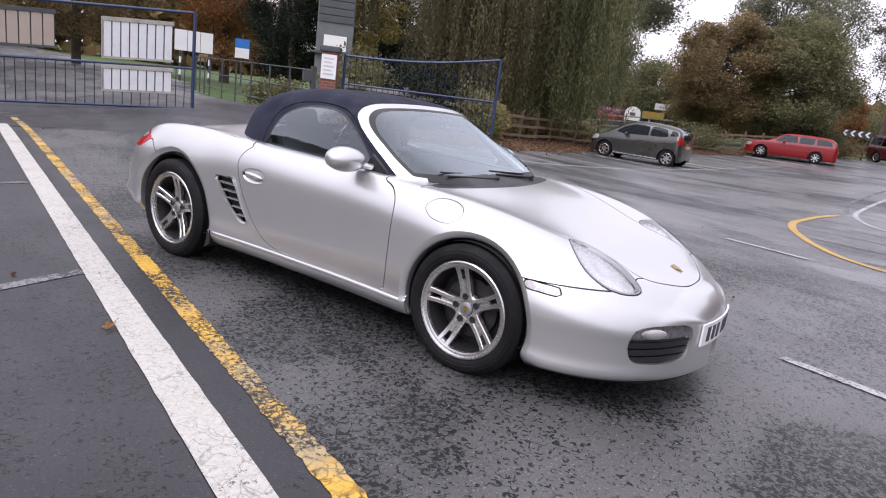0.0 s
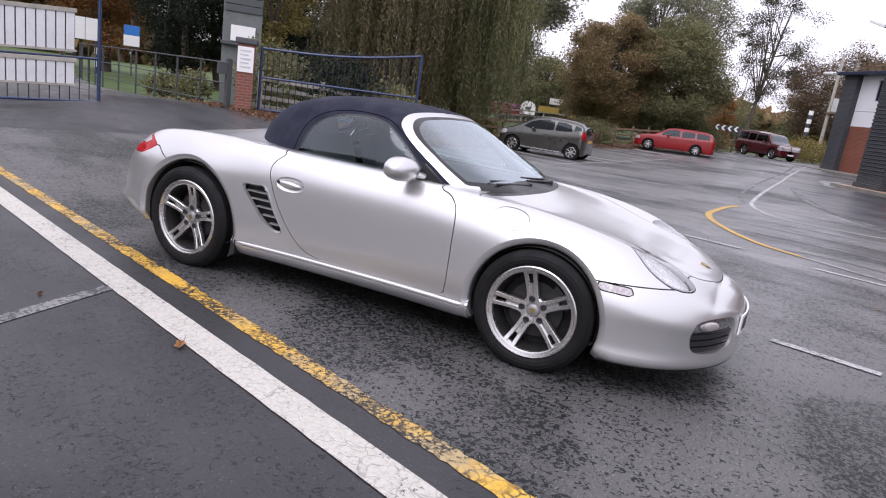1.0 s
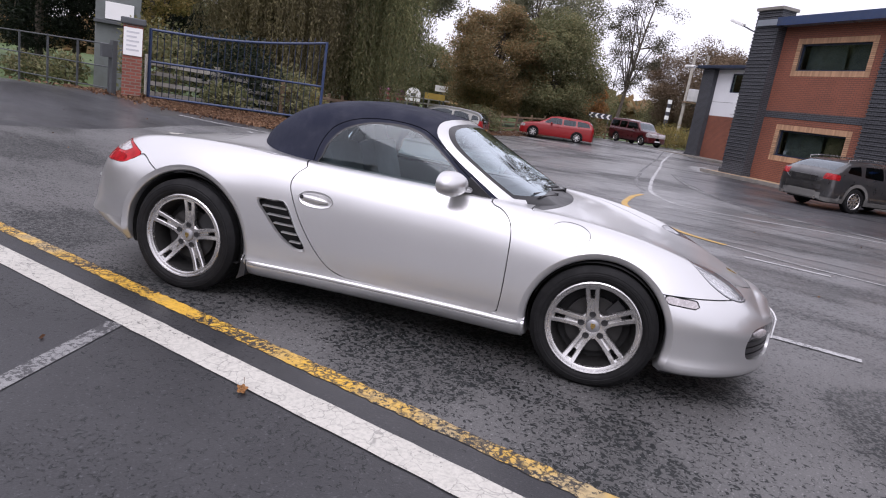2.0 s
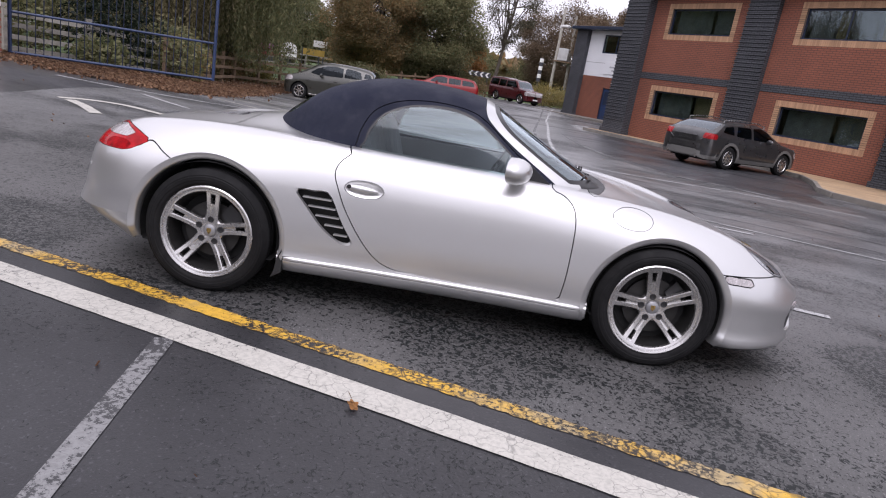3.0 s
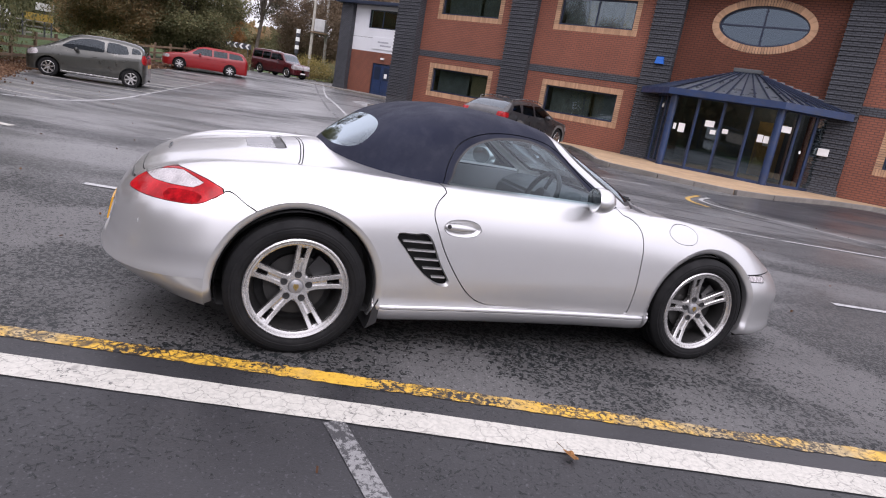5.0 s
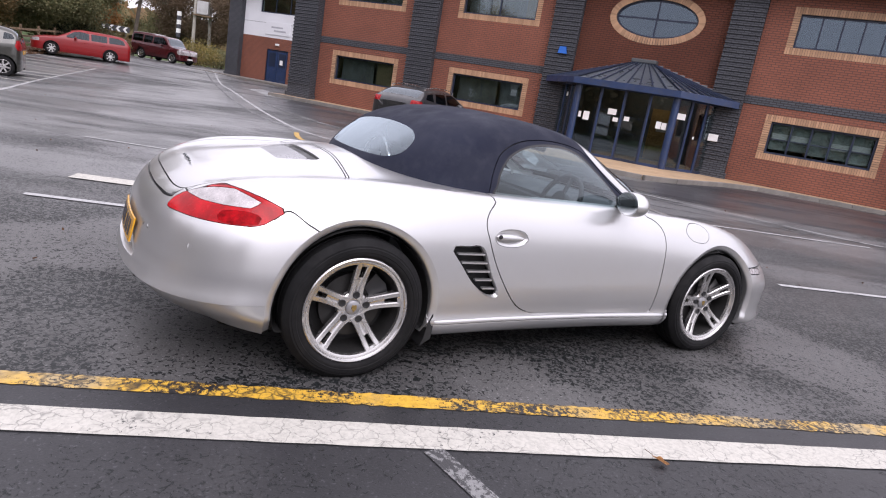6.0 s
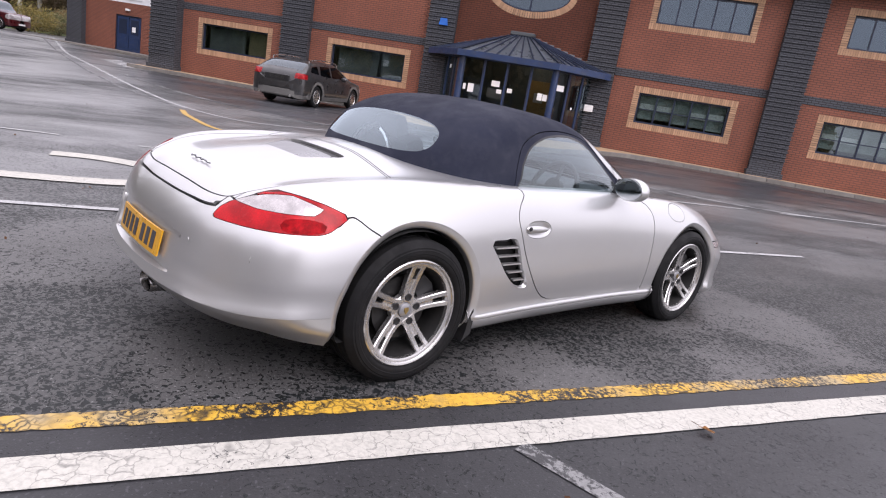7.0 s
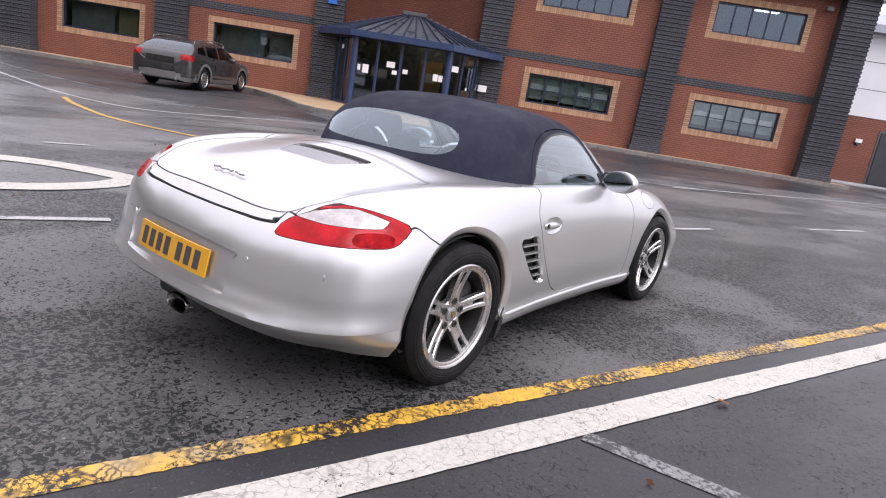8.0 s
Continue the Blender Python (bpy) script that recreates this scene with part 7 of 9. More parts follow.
def road_wheel(parent, name, x, y, r_tyre, width, r_rim, turn, outward, label, height):
    """A wheel lying with its outer face along local +z before it is stood up."""
    hub = part(name, lathe(bmesh.new(), [(r_rim + 0.006, -width / 2 + 0.02), (r_rim + 0.02, -width / 2), (r_tyre - 0.05, -width / 2 - 0.008), (r_tyre - 0.018, -width / 2 + 0.012), (r_tyre, -width / 2 + 0.035),
                                        (r_tyre + 0.001, -0.02), (r_tyre - 0.007, -0.016), (r_tyre - 0.007, -0.008), (r_tyre + 0.001, -0.004), (r_tyre + 0.001, 0.03), (r_tyre - 0.007, 0.034), (r_tyre - 0.007, 0.042), (r_tyre + 0.001, 0.046),
                                        (r_tyre, width / 2 - 0.024), (r_tyre - 0.012, width / 2 - 0.007), (r_tyre - 0.026, width / 2 + 0.001), (r_tyre - 0.028, width / 2 + 0.004), (r_tyre - 0.036, width / 2 + 0.005), (r_tyre - 0.039, width / 2 + 0.008), (r_rim + 0.036, width / 2 + 0.009), (r_rim + 0.033, width / 2 + 0.0065), (r_rim + 0.024, width / 2 + 0.007), (r_rim + 0.014, width / 2 + 0.002), (r_rim + 0.004, width / 2 - 0.012)], 72, "z"), RUBBER, parent, label, smooth=30)
    hub.matrix_basis = pose(x, y, height) @ (pose(0, 0, 0, 90, 0, 0) if outward < 0 else pose(0, 0, 0, -90, 0, 0)) @ pose(0, 0, 0, 0, 0, turn)
    # the tyre is flattened where it bears on the ground
    m, back = hub.matrix_basis.copy(), hub.matrix_basis.inverted()
    for v in hub.data.vertices:
        p = m @ v.co
        if p.z < 0.003:
            p.z = 0.003
            v.co = back @ p
    f = width / 2
    part("rim", lathe(bmesh.new(), [(r_rim + 0.007, f - 0.016), (r_rim + 0.006, f - 0.004), (r_rim, f), (r_rim - 0.006, f - 0.002), (r_rim - 0.011, f - 0.009), (r_rim - 0.02, f - 0.011), (r_rim - 0.026, f - 0.014), (r_rim - 0.028, f - 0.03)], 72, "z"), ALLOY, hub, smooth=35)
    part("barrel", lathe(bmesh.new(), [(r_rim - 0.027, f - 0.029), (r_rim - 0.035, f - 0.05), (r_rim - 0.05, f - 0.12), (r_rim - 0.05, -f + 0.02)], 72, "z"), BARREL, hub, "inner rim, its shade put into the colour", smooth=35)
    for k in range(5):
        o = part("spoke", spoke_mesh(r_rim - 0.02), ALLOY, hub, smooth=35) if k == 0 else twin(o, hub)
        o.matrix_basis = pose(0, 0, f, 0, 0, 72 * k)
    part("hub_plate", lathe(bmesh.new(), [(0.036, f - 0.054), (0.05, f - 0.051), (0.066, f - 0.052), (0.073, f - 0.057), (0.076, f - 0.08)], 36, "z"), ALLOY, hub, smooth=35)
    part("hub_cap", lathe(bmesh.new(), [(0.001, f - 0.042), (0.028, f - 0.044), (0.034, f - 0.048), (0.036, f - 0.07)], 28, "z"), LAMP_RIM, hub, "round hub cap", smooth=40)
    bm = prism(bmesh.new(), [(-0.011, 0.015), (0.011, 0.015), (0.013, 0.0), (0.0, -0.018), (-0.013, 0.0)], f - 0.043, f - 0.0405)
    o = part("cap_badge", bm, bpy.data.materials["bronze_badge"], hub, "tiny bronze shield")
    o.matrix_basis = pose(0, 0, 0, 0, 0, -turn)
    for k in range(5):
        a = radians(72 * k)
        bm = lathe(bmesh.new(), [(0.001, 0.0), (0.009, 0.0), (0.01, 0.003), (0.0165, 0.004), (0.0175, 0.001), (0.0175, -0.012)], 14, "z") if k == 0 else None
        o = part("wheel_bolt", bm, BLACK_TRIM, hub, "dark wheel bolt") if k == 0 else twin(o, hub)
        o.matrix_basis = pose(0.0625 * math.cos(a), 0.0625 * math.sin(a), f - 0.048)
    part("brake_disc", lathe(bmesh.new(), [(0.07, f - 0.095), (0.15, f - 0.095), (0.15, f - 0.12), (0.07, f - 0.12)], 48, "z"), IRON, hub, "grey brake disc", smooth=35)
    bm = bmesh.new()
    prism(bm, [(r * math.cos(a), r * math.sin(a)) for r, a in [(0.105, -0.45), (0.185, -0.4), (0.19, 0.0), (0.185, 0.4), (0.105, 0.45)]], f - 0.14, f - 0.075)
    o = part("brake_caliper", bm, BLACK_TRIM, hub, "black brake caliper")
    o.matrix_basis = pose(0, 0, 0, 0, 0, (35 if x > 0 else 35) - turn)
    # added black disc gives the dark seen between the spokes
    part("spoke_shade", lathe(bmesh.new(), [(0.001, -0.02), (r_rim - 0.04, -0.02)], 36, "z"), GAP, hub, "near-black disc for the shade between the spokes")
    return hub


for s in (-1, 1):
    road_wheel(roadster, "wheel", AXLE, s * 0.752, 0.327, 0.212, 0.241, 101 if s < 0 else 70, s, "front tyre on a five twin-spoke alloy wheel", 0.315)
    road_wheel(roadster, "wheel", -AXLE, s * 0.764, 0.337, 0.24, 0.245, 85 if s < 0 else 60, s, "rear tyre on a five twin-spoke alloy wheel", 0.327)


# ---- parked cars ----
def far_wheel(parent, x, y, r, width, outward, spokes=7, label="black tyre on a silver alloy wheel"):
    rr = r * 0.68
    hub = part("wheel", lathe(bmesh.new(), [(rr, -width / 2), (r * 0.93, -width / 2), (r, -width / 2 + 0.03), (r, width / 2 - 0.03), (r * 0.93, width / 2), (rr + 0.015, width / 2 + 0.004), (rr, width / 2 - 0.01)], 40, "z"), RUBBER, parent, label, smooth=35)
    hub.matrix_basis = pose(x, y, r) @ pose(0, 0, 0, 90 if outward < 0 else -90) @ pose(0, 0, 0, 0, 0, random.uniform(0, 50))
    part("rim", lathe(bmesh.new(), [(rr + 0.004, width / 2 - 0.012), (rr - 0.012, width / 2), (rr - 0.025, width / 2 - 0.015), (rr - 0.03, -width / 2)], 40, "z"), ALLOY, hub, smooth=35)
    # black disc added for the shade inside the wheel
    part("spoke_shade", lathe(bmesh.new(), [(0.001, 0.02), (rr - 0.03, 0.02)], 30, "z"), GAP, hub, "near-black disc for the shade between the spokes")
    for k in range(spokes):
        if k == 0:
            bm = bmesh.new()
            prism(bm, [(0.02, 0.03), (rr - 0.015, 0.022), (rr - 0.015, -0.022), (0.02, -0.03)], width / 2 - 0.045, width / 2 - 0.015)
            o = part("spoke", bm, ALLOY, hub)
        else:
            o = twin(o, hub)
        o.matrix_basis = pose(0, 0, 0, 0, 0, 360 / spokes * k)
    part("hub_cap", lathe(bmesh.new(), [(0.001, width / 2 - 0.008), (0.05, width / 2 - 0.012), (0.055, width / 2 - 0.04)], 20, "z"), ALLOY, hub, smooth=35)


def parked_car(name, m, label, paint, nose, tail, width, axle, top, belt, sill, r_wheel, glass_sides, screen, back, lamps, front_lamps=None, cladding=None, caps=(0.5, 0.3), lean=0.17, rails=False, spokes=7, plate_z=0.75, rear_plate=None, lamp_in=0.62):
    """A saloon-sized car from its side profile: top is the roof line, belt the window line."""
    car = thing(name, m, label, "car", "parked cars")
    w, H = width / 2, max(float(top(x)) for x in np.linspace(tail, nose, 60))
    arch = r_wheel + 0.055
    xs = list(np.linspace(tail + 0.2, nose - 0.3, 90)) + list(tail + 0.25 * (1 - np.cos(np.linspace(0, math.pi / 2, 18)))) + list(nose - 0.35 * (1 - np.cos(np.linspace(0, math.pi / 2, 20))))
    for xc in (axle, -axle):
        xs += list(xc + arch * np.cos(np.linspace(0, math.pi, 26))) + [xc - arch - 0.003, xc + arch + 0.003]
    xs = np.array(sorted(xs))
    xs = xs[np.concatenate([[True], np.diff(xs) > 0.0015])]
    n = 34
    rows = []
    for x in xs:
        kw = kz = 1.0
        if x > nose - caps[0]:
            c = min(1, (x - nose + caps[0]) / caps[0])
            kw, kz = (1 - c**3.2) ** (1 / 2.6), (1 - c**8) ** (1 / 3)
        if x < tail + caps[1]:
            c = min(1, (tail + caps[1] - x) / caps[1])
            kw, kz = (1 - c**4.0) ** (1 / 4.0), (1 - c**8) ** (1 / 3)
        zt = float(top(x))
        zb = min(float(belt(x)), zt - 0.03)
        tf = min(1.0, max(0.0, (zt - float(belt(x))) / (H - float(belt(x)))))
        P = np.array([(w - 0.05, sill), (w - 0.01, sill + 0.14), (w, 0.56), (w - 0.015, zb - 0.14), (w - 0.05, zb), (w * (0.93 - lean * 0.55 * tf), zb + 0.52 * (zt - zb)), (w * (0.9 - lean * tf), zt - 0.05 - 0.03 * tf), (w * 0.55, zt - 0.012), (0, zt)])
        P[:, 0] *= kw
        P[:, 1] = 0.6 + (P[:, 1] - 0.6) * np.where(P[:, 1] > 0.6, kz, 1 - 0.3 * (1 - kz))
        C = catmull(P, 8)
        za = -1
        for xc in (axle, -axle):
            if abs(x - xc) < arch:
                za = max(za, r_wheel + math.sqrt(arch**2 - (x - xc) ** 2))
        if za > C[0, 1]:
            k = int(np.argmax(C[:, 1] > za))
            t = (za - C[k - 1, 1]) / (C[k, 1] - C[k - 1, 1])
            C = np.vstack([C[k - 1] + t * (C[k] - C[k - 1]), C[k:]])
        L = np.concatenate([[0], np.cumsum(np.hypot(*np.diff(C, axis=0).T))])
        s = np.linspace(0, L[-1], n)
        rows.append(np.stack([np.interp(s, L, C[:, 0]), np.interp(s, L, C[:, 1])], 1))
    h = np.array(rows)
    V = np.zeros((len(xs), 2 * n - 1, 3))
    V[:, :, 0] = xs[:, None]
    V[:, :n, 1], V[:, :n, 2] = -h[:, :, 0], h[:, :, 1]
    V[:, n - 1:, 1], V[:, n - 1:, 2] = h[:, ::-1, 0], h[:, ::-1, 1]
    V = V.reshape(-1, 3)
    body = (V, [f[::-1] for f in grid_faces(len(xs), 2 * n - 1)])
    for s in (-1, 1):
        for loop in glass_sides:
            g, body = split(body, on_side(loop, s, soft=False), 0.0)
            panel("side_window", *g, DARK_GLASS, car, "dark tinted side window", 0.01)
        lamp_phi = on_side(lamps, s, soft=False)
        r, body = split(body, lambda V: np.minimum(lamp_phi(V), np.abs(V[:, 1]) - w * lamp_in), 0.001)
        panel("tail_lamp", *r, LAMP_DIM, car, "red tail lamp", 0.01)
        if front_lamps:
            r, body = split(body, on_side(front_lamps, s, 5), 0.001)
            panel("headlamp", *r, LAMP_CLEAR, car, "clear headlamp", 0.01)
    for nm, (xa, xb, za, yk) in (("windscreen", screen), ("rear_window", back)):
        g, body = split(body, lambda V: np.minimum.reduce([V[:, 0] - xa, xb - V[:, 0], V[:, 2] - za, w * yk - np.abs(V[:, 1])]), 0.0)
        panel(nm, *g, SKY_GLASS, car, "tinted glass with a sky sheen", 0.01)
    if cladding:
        c, body = split(body, lambda V: np.maximum(0.36 - V[:, 2], np.maximum(arch + 0.09 - np.hypot(V[:, 0] - axle, V[:, 2] - r_wheel), arch + 0.09 - np.hypot(V[:, 0] + axle, V[:, 2] - r_wheel))), 0.001)
        panel("cladding", *c, cladding, car, "grey plastic lower cladding", 0.02)
    panel("body", *body, paint, car, "", 0.02)
    part("cabin", one_box(tail + 0.35, nose - 1.2, -w + 0.16, w - 0.16, 0.3, 0.82, 0.05), CABIN_DARK, car, "dark cabin trim")
    for x in (0.25, -0.6):
        for s in (-1, 1):
            part("seat_back", one_box(x - 0.35, x - 0.2, s * 0.36 - 0.22, s * 0.36 + 0.22, 0.8, 1.28, 0.05), CABIN_DARK, car)
    part("underbody", one_box(tail + 0.25, nose - 0.3, -w + 0.28, w - 0.28, 0.2, 0.32), GAP, car, "black underbody")
    for s in (-1, 1):
        for xc in (axle, -axle):
            far_wheel(car, xc, s * (w - 0.12), r_wheel, 0.2, s, spokes)
            bm = bmesh.new()
            a_ = np.linspace(-0.3, math.pi + 0.3, 26)
            p_ = [bm.verts.new((xc + (arch - 0.008) * math.cos(a), s * (w - 0.03), r_wheel + (arch - 0.008) * math.sin(a))) for a in a_]
            q_ = [bm.verts.new((xc + (arch - 0.008) * math.cos(a), s * (w - 0.3), r_wheel + (arch - 0.008) * math.sin(a))) for a in a_]
            for k in range(25):
                bm.faces.new((p_[k], p_[k + 1], q_[k + 1], q_[k]))
            bm.faces.new(q_)
            part("wheel_liner", bm, GAP, car, "black wheel arch liner")
        bm = bmesh.new()
        bmesh.ops.create_uvsphere(bm, u_segments=14, v_segments=9, radius=1)
        bmesh.ops.transform(bm, matrix=pose(screen[0] - 0.35 + 0.15, s * (w + 0.07), float(belt(0.6)) + 0.07) @ Matrix.Diagonal((0.06, 0.12, 0.08, 1)), verts=bm.verts)
        part("door_mirror", bm, paint, car, smooth=True)
        if rails:
            bm = bmesh.new()
            pts = [(x, s * (w * 0.7), float(top(x)) + 0.035) for x in np.linspace(0.3, tail + 0.75, 7)]
            for a, b in zip(pts, pts[1:]):
                rod(bm, a, b, 0.016, seg=6)
            for p in (pts[0], pts[-1]):
                rod(bm, p, (p[0], p[1], p[2] - 0.07), 0.014, seg=6)
            part("roof_rail", bm, ALLOY, car, "silver roof rail", smooth=True)
        for zz in (float(belt(0)) - 0.12,):
            for xh in (-0.15, -1.0):
                part("door_handle", one_box(xh - 0.09, xh + 0.09, min(s * (w - 0.03), s * (w + 0.012)), max(s * (w - 0.03), s * (w + 0.012)), zz - 0.015, zz + 0.015, 0.006), paint, car)
    part("number_plate", one_box(tail - 0.012, tail + 0.02, -0.26, 0.26, plate_z - 0.055, plate_z + 0.055, 0.004), rear_plate or PLATE_YELLOW, car, "rear number plate")
    part("number_plate", one_box(nose - 0.03, nose + 0.012, -0.26, 0.26, 0.38, 0.49, 0.004), PLATE_WHITE, car, "white number plate")
    return car


def stand(x, y, heading):
    return pose(x, y, float(ground_z(x, y)), 0, 0, heading)


PAINT_GREEN = surface("dark_grey_green_car_paint", (0.055, 0.056, 0.049), 0.35, metal=0.6, coat=0.8, vary=0.08, dirt=(0.12, 0.11, 0.09), dirt_amount=0.3)
PAINT_RED = surface("bright_red_car_paint", (0.22, 0.005, 0.006), 0.4, coat=0.3, spec=0.3, vary=0.08)
PAINT_MAROON = surface("dark_red_car_paint", (0.075, 0.007, 0.011), 0.35, metal=0.3, coat=0.8, vary=0.08)
PAINT_GREY = surface("charcoal_car_paint", (0.045, 0.045, 0.047), 0.35, metal=0.5, coat=0.8, vary=0.1, dirt=(0.1, 0.09, 0.08), dirt_amount=0.35)
CLAD_GREY = surface("road_grey_plastic", (0.115, 0.112, 0.106), 0.6, vary=0.12)

hatch = parked_car("hatchback", stand(22.03, 16.92, math.degrees(math.atan2(2.44, -0.78))), "dark grey-green five-door hatchback in a parking bay", PAINT_GREEN, 2.06, -1.77, 1.76, 1.284,
           keyed((-1.8, 1.0), (-1.72, 1.2), (-1.6, 1.42), (-1.4, 1.51), (-0.9, 1.572), (-0.3, 1.593), (0.2, 1.572), (0.6, 1.48), (1.0, 1.27), (1.4, 1.06), (1.7, 0.94), (1.95, 0.8), (2.06, 0.66)),
           keyed((-1.8, 1.12), (-1.0, 1.06), (0, 0.99), (1.2, 0.93), (2.1, 0.8)), 0.2, 0.315,
           [[(-0.42, 1.07), (-0.4, 1.42), (-0.1, 1.46), (0.25, 1.43), (0.62, 1.3), (0.92, 1.08), (0.6, 1.03)], [(-1.2, 1.13), (-1.1, 1.38), (-0.8, 1.44), (-0.5, 1.44), (-0.48, 1.08), (-0.9, 1.09)], [(-1.6, 1.2), (-1.5, 1.34), (-1.28, 1.38), (-1.27, 1.16)]],
           (0.62, 1.36, 1.06, 0.74), (-1.75, -1.52, 1.08, 0.72), [(-1.85, 0.86), (-1.85, 1.2), (-1.62, 1.17), (-1.6, 0.98), (-1.66, 0.86)], [(1.6, 0.72), (1.62, 0.86), (1.8, 0.86), (1.95, 0.76), (1.9, 0.66)], plate_z=0.8)
for s in (-1, 1):
    part("sill_trim", one_box(-0.9, 0.9, min(s * 0.82, s * 0.866), max(s * 0.82, s * 0.866), 0.23, 0.27, 0.005), ALLOY, hatch, "silver sill trim")
parked_car("estate_car", stand(37.6, 18.9, math.degrees(math.atan2(2.6, -1.1))), "bright red estate car parked at the fence", PAINT_RED, 2.3, -2.4, 1.8, 1.3775,
           keyed((-2.42, 0.85), (-2.35, 1.0), (-2.2, 1.25), (-2.05, 1.38), (-1.8, 1.435), (-0.8, 1.475), (-0.1, 1.47), (0.35, 1.4), (0.8, 1.17), (1.2, 0.98), (1.7, 0.9), (2.1, 0.8), (2.3, 0.66)),
           keyed((-2.4, 1.0), (0, 0.93), (1.2, 0.9), (2.3, 0.75)), 0.2, 0.32,
           [[(-0.35, 0.98), (-0.33, 1.33), (0.1, 1.36), (0.38, 1.29), (0.72, 1.04), (0.7, 0.97)], [(-1.2, 1.0), (-1.18, 1.33), (-0.43, 1.33), (-0.45, 0.98)], [(-2.1, 1.03), (-1.98, 1.25), (-1.8, 1.31), (-1.28, 1.33), (-1.3, 1.0)]],
           (0.5, 1.16, 0.97, 0.72), (-2.32, -2.05, 1.0, 0.74), [(-2.5, 0.8), (-2.5, 1.3), (-2.24, 1.28), (-2.26, 0.8)], [(1.95, 0.6), (1.95, 0.76), (2.2, 0.72), (2.3, 0.6)])
parked_car("off_roader", stand(50.8, 17.8, math.degrees(math.atan2(-2.45, -1.4))), "dark red boxy off-road car at the end of the yard", PAINT_MAROON, 2.28, -2.5, 1.9, 1.4425,
           keyed((-2.55, 1.1), (-2.45, 1.6), (-2.35, 1.84), (-0.7, 1.885), (-0.4, 1.82), (0.5, 1.79), (0.75, 1.7), (1.2, 1.2), (1.5, 1.14), (2.1, 1.08), (2.28, 0.9)),
           keyed((-2.5, 1.15), (0, 1.1), (1.2, 1.06), (2.3, 0.98)), 0.3, 0.37,
           [[(-0.35, 1.17), (-0.35, 1.66), (0.55, 1.66), (0.95, 1.2)], [(-1.25, 1.17), (-1.25, 1.68), (-0.45, 1.68), (-0.45, 1.17)], [(-2.3, 1.2), (-2.25, 1.7), (-1.35, 1.7), (-1.35, 1.2)]],
           (0.74, 1.18, 1.2, 0.76), (-2.48, -2.36, 1.2, 0.76), [(-2.6, 0.85), (-2.6, 1.4), (-2.36, 1.4), (-2.36, 0.85)], [(1.95, 0.72), (1.95, 0.98), (2.4, 0.98), (2.4, 0.72)], caps=(0.3, 0.2), lean=0.1)
estate = parked_car("estate_car", stand(21.95, 1.62, math.degrees(math.atan2(-1.71, 2.22))), "charcoal estate car with grey arches and roof rails", PAINT_GREY, 2.27, -2.45, 1.84, 1.4025,
           keyed((-2.45, 0.9), (-2.38, 1.0), (-2.2, 1.12), (-2.0, 1.27), (-1.8, 1.37), (-1.5, 1.43), (-0.8, 1.475), (-0.1, 1.475), (0.35, 1.4), (0.8, 1.2), (1.25, 1.0), (1.7, 0.93), (2.1, 0.82), (2.27, 0.68)),
           keyed((-2.4, 1.02), (0, 0.95), (1.2, 0.92), (2.3, 0.78)), 0.24, 0.34,
           [[(-0.35, 1.0), (-0.33, 1.34), (0.1, 1.37), (0.38, 1.3), (0.76, 1.05), (0.7, 0.99)], [(-1.2, 1.03), (-1.1, 1.32), (-0.43, 1.34), (-0.45, 1.0)], [(-1.85, 1.09), (-1.7, 1.25), (-1.3, 1.31), (-1.32, 1.05)]],
           (0.5, 1.18, 0.99, 0.72), (-2.18, -1.82, 1.05, 0.74), [(-2.6, 0.85), (-2.6, 1.02), (-2.3, 1.02), (-2.1, 1.0), (-2.14, 0.85)], [(1.9, 0.62), (1.9, 0.78), (2.2, 0.74), (2.27, 0.62)], CLAD_GREY, rails=True, spokes=10, plate_z=0.82, rear_plate=CLAD_GREY, lamp_in=0.64)

# tail of the charcoal estate: bumper, grey undertray, plate recess, lip over the glass, exhausts
bm = bmesh.new()
prof = [(-2.49, 0.0), (-2.48, 0.4), (-2.42, 0.66), (-2.28, 0.83), (-2.05, 0.915), (-1.98, 0.915), (-1.98, -0.915), (-2.05, -0.915), (-2.28, -0.83), (-2.42, -0.66), (-2.48, -0.4)]
prism(bm, prof, 0.5, 0.7)
bmesh.ops.bevel(bm, geom=bm.edges[:], offset=0.03, segments=2, affect="EDGES")
part("rear_bumper", bm, PAINT_GREY, estate, smooth=40)
bm = prism(bmesh.new(), [(x - 0.012 if x < -2.0 else x, y * 1.005) for x, y in prof], 0.26, 0.49)
bmesh.ops.bevel(bm, geom=bm.edges[:], offset=0.03, segments=2, affect="EDGES")
part("undertray", bm, CLAD_GREY, estate, "pale grey lower bumper", smooth=40)
part("plate_recess", one_box(-2.462, -2.4, -0.42, 0.42, 0.74, 0.9, 0.01), BLACK_TRIM, estate, "dark recess round the plate")
for y in (-0.55, 0.55):
    part("exhaust_tip", rod(bmesh.new(), (-2.51, y, 0.3), (-2.4, y, 0.3), 0.045, seg=14), CHROME, estate, "bright exhaust tip", smooth=40)


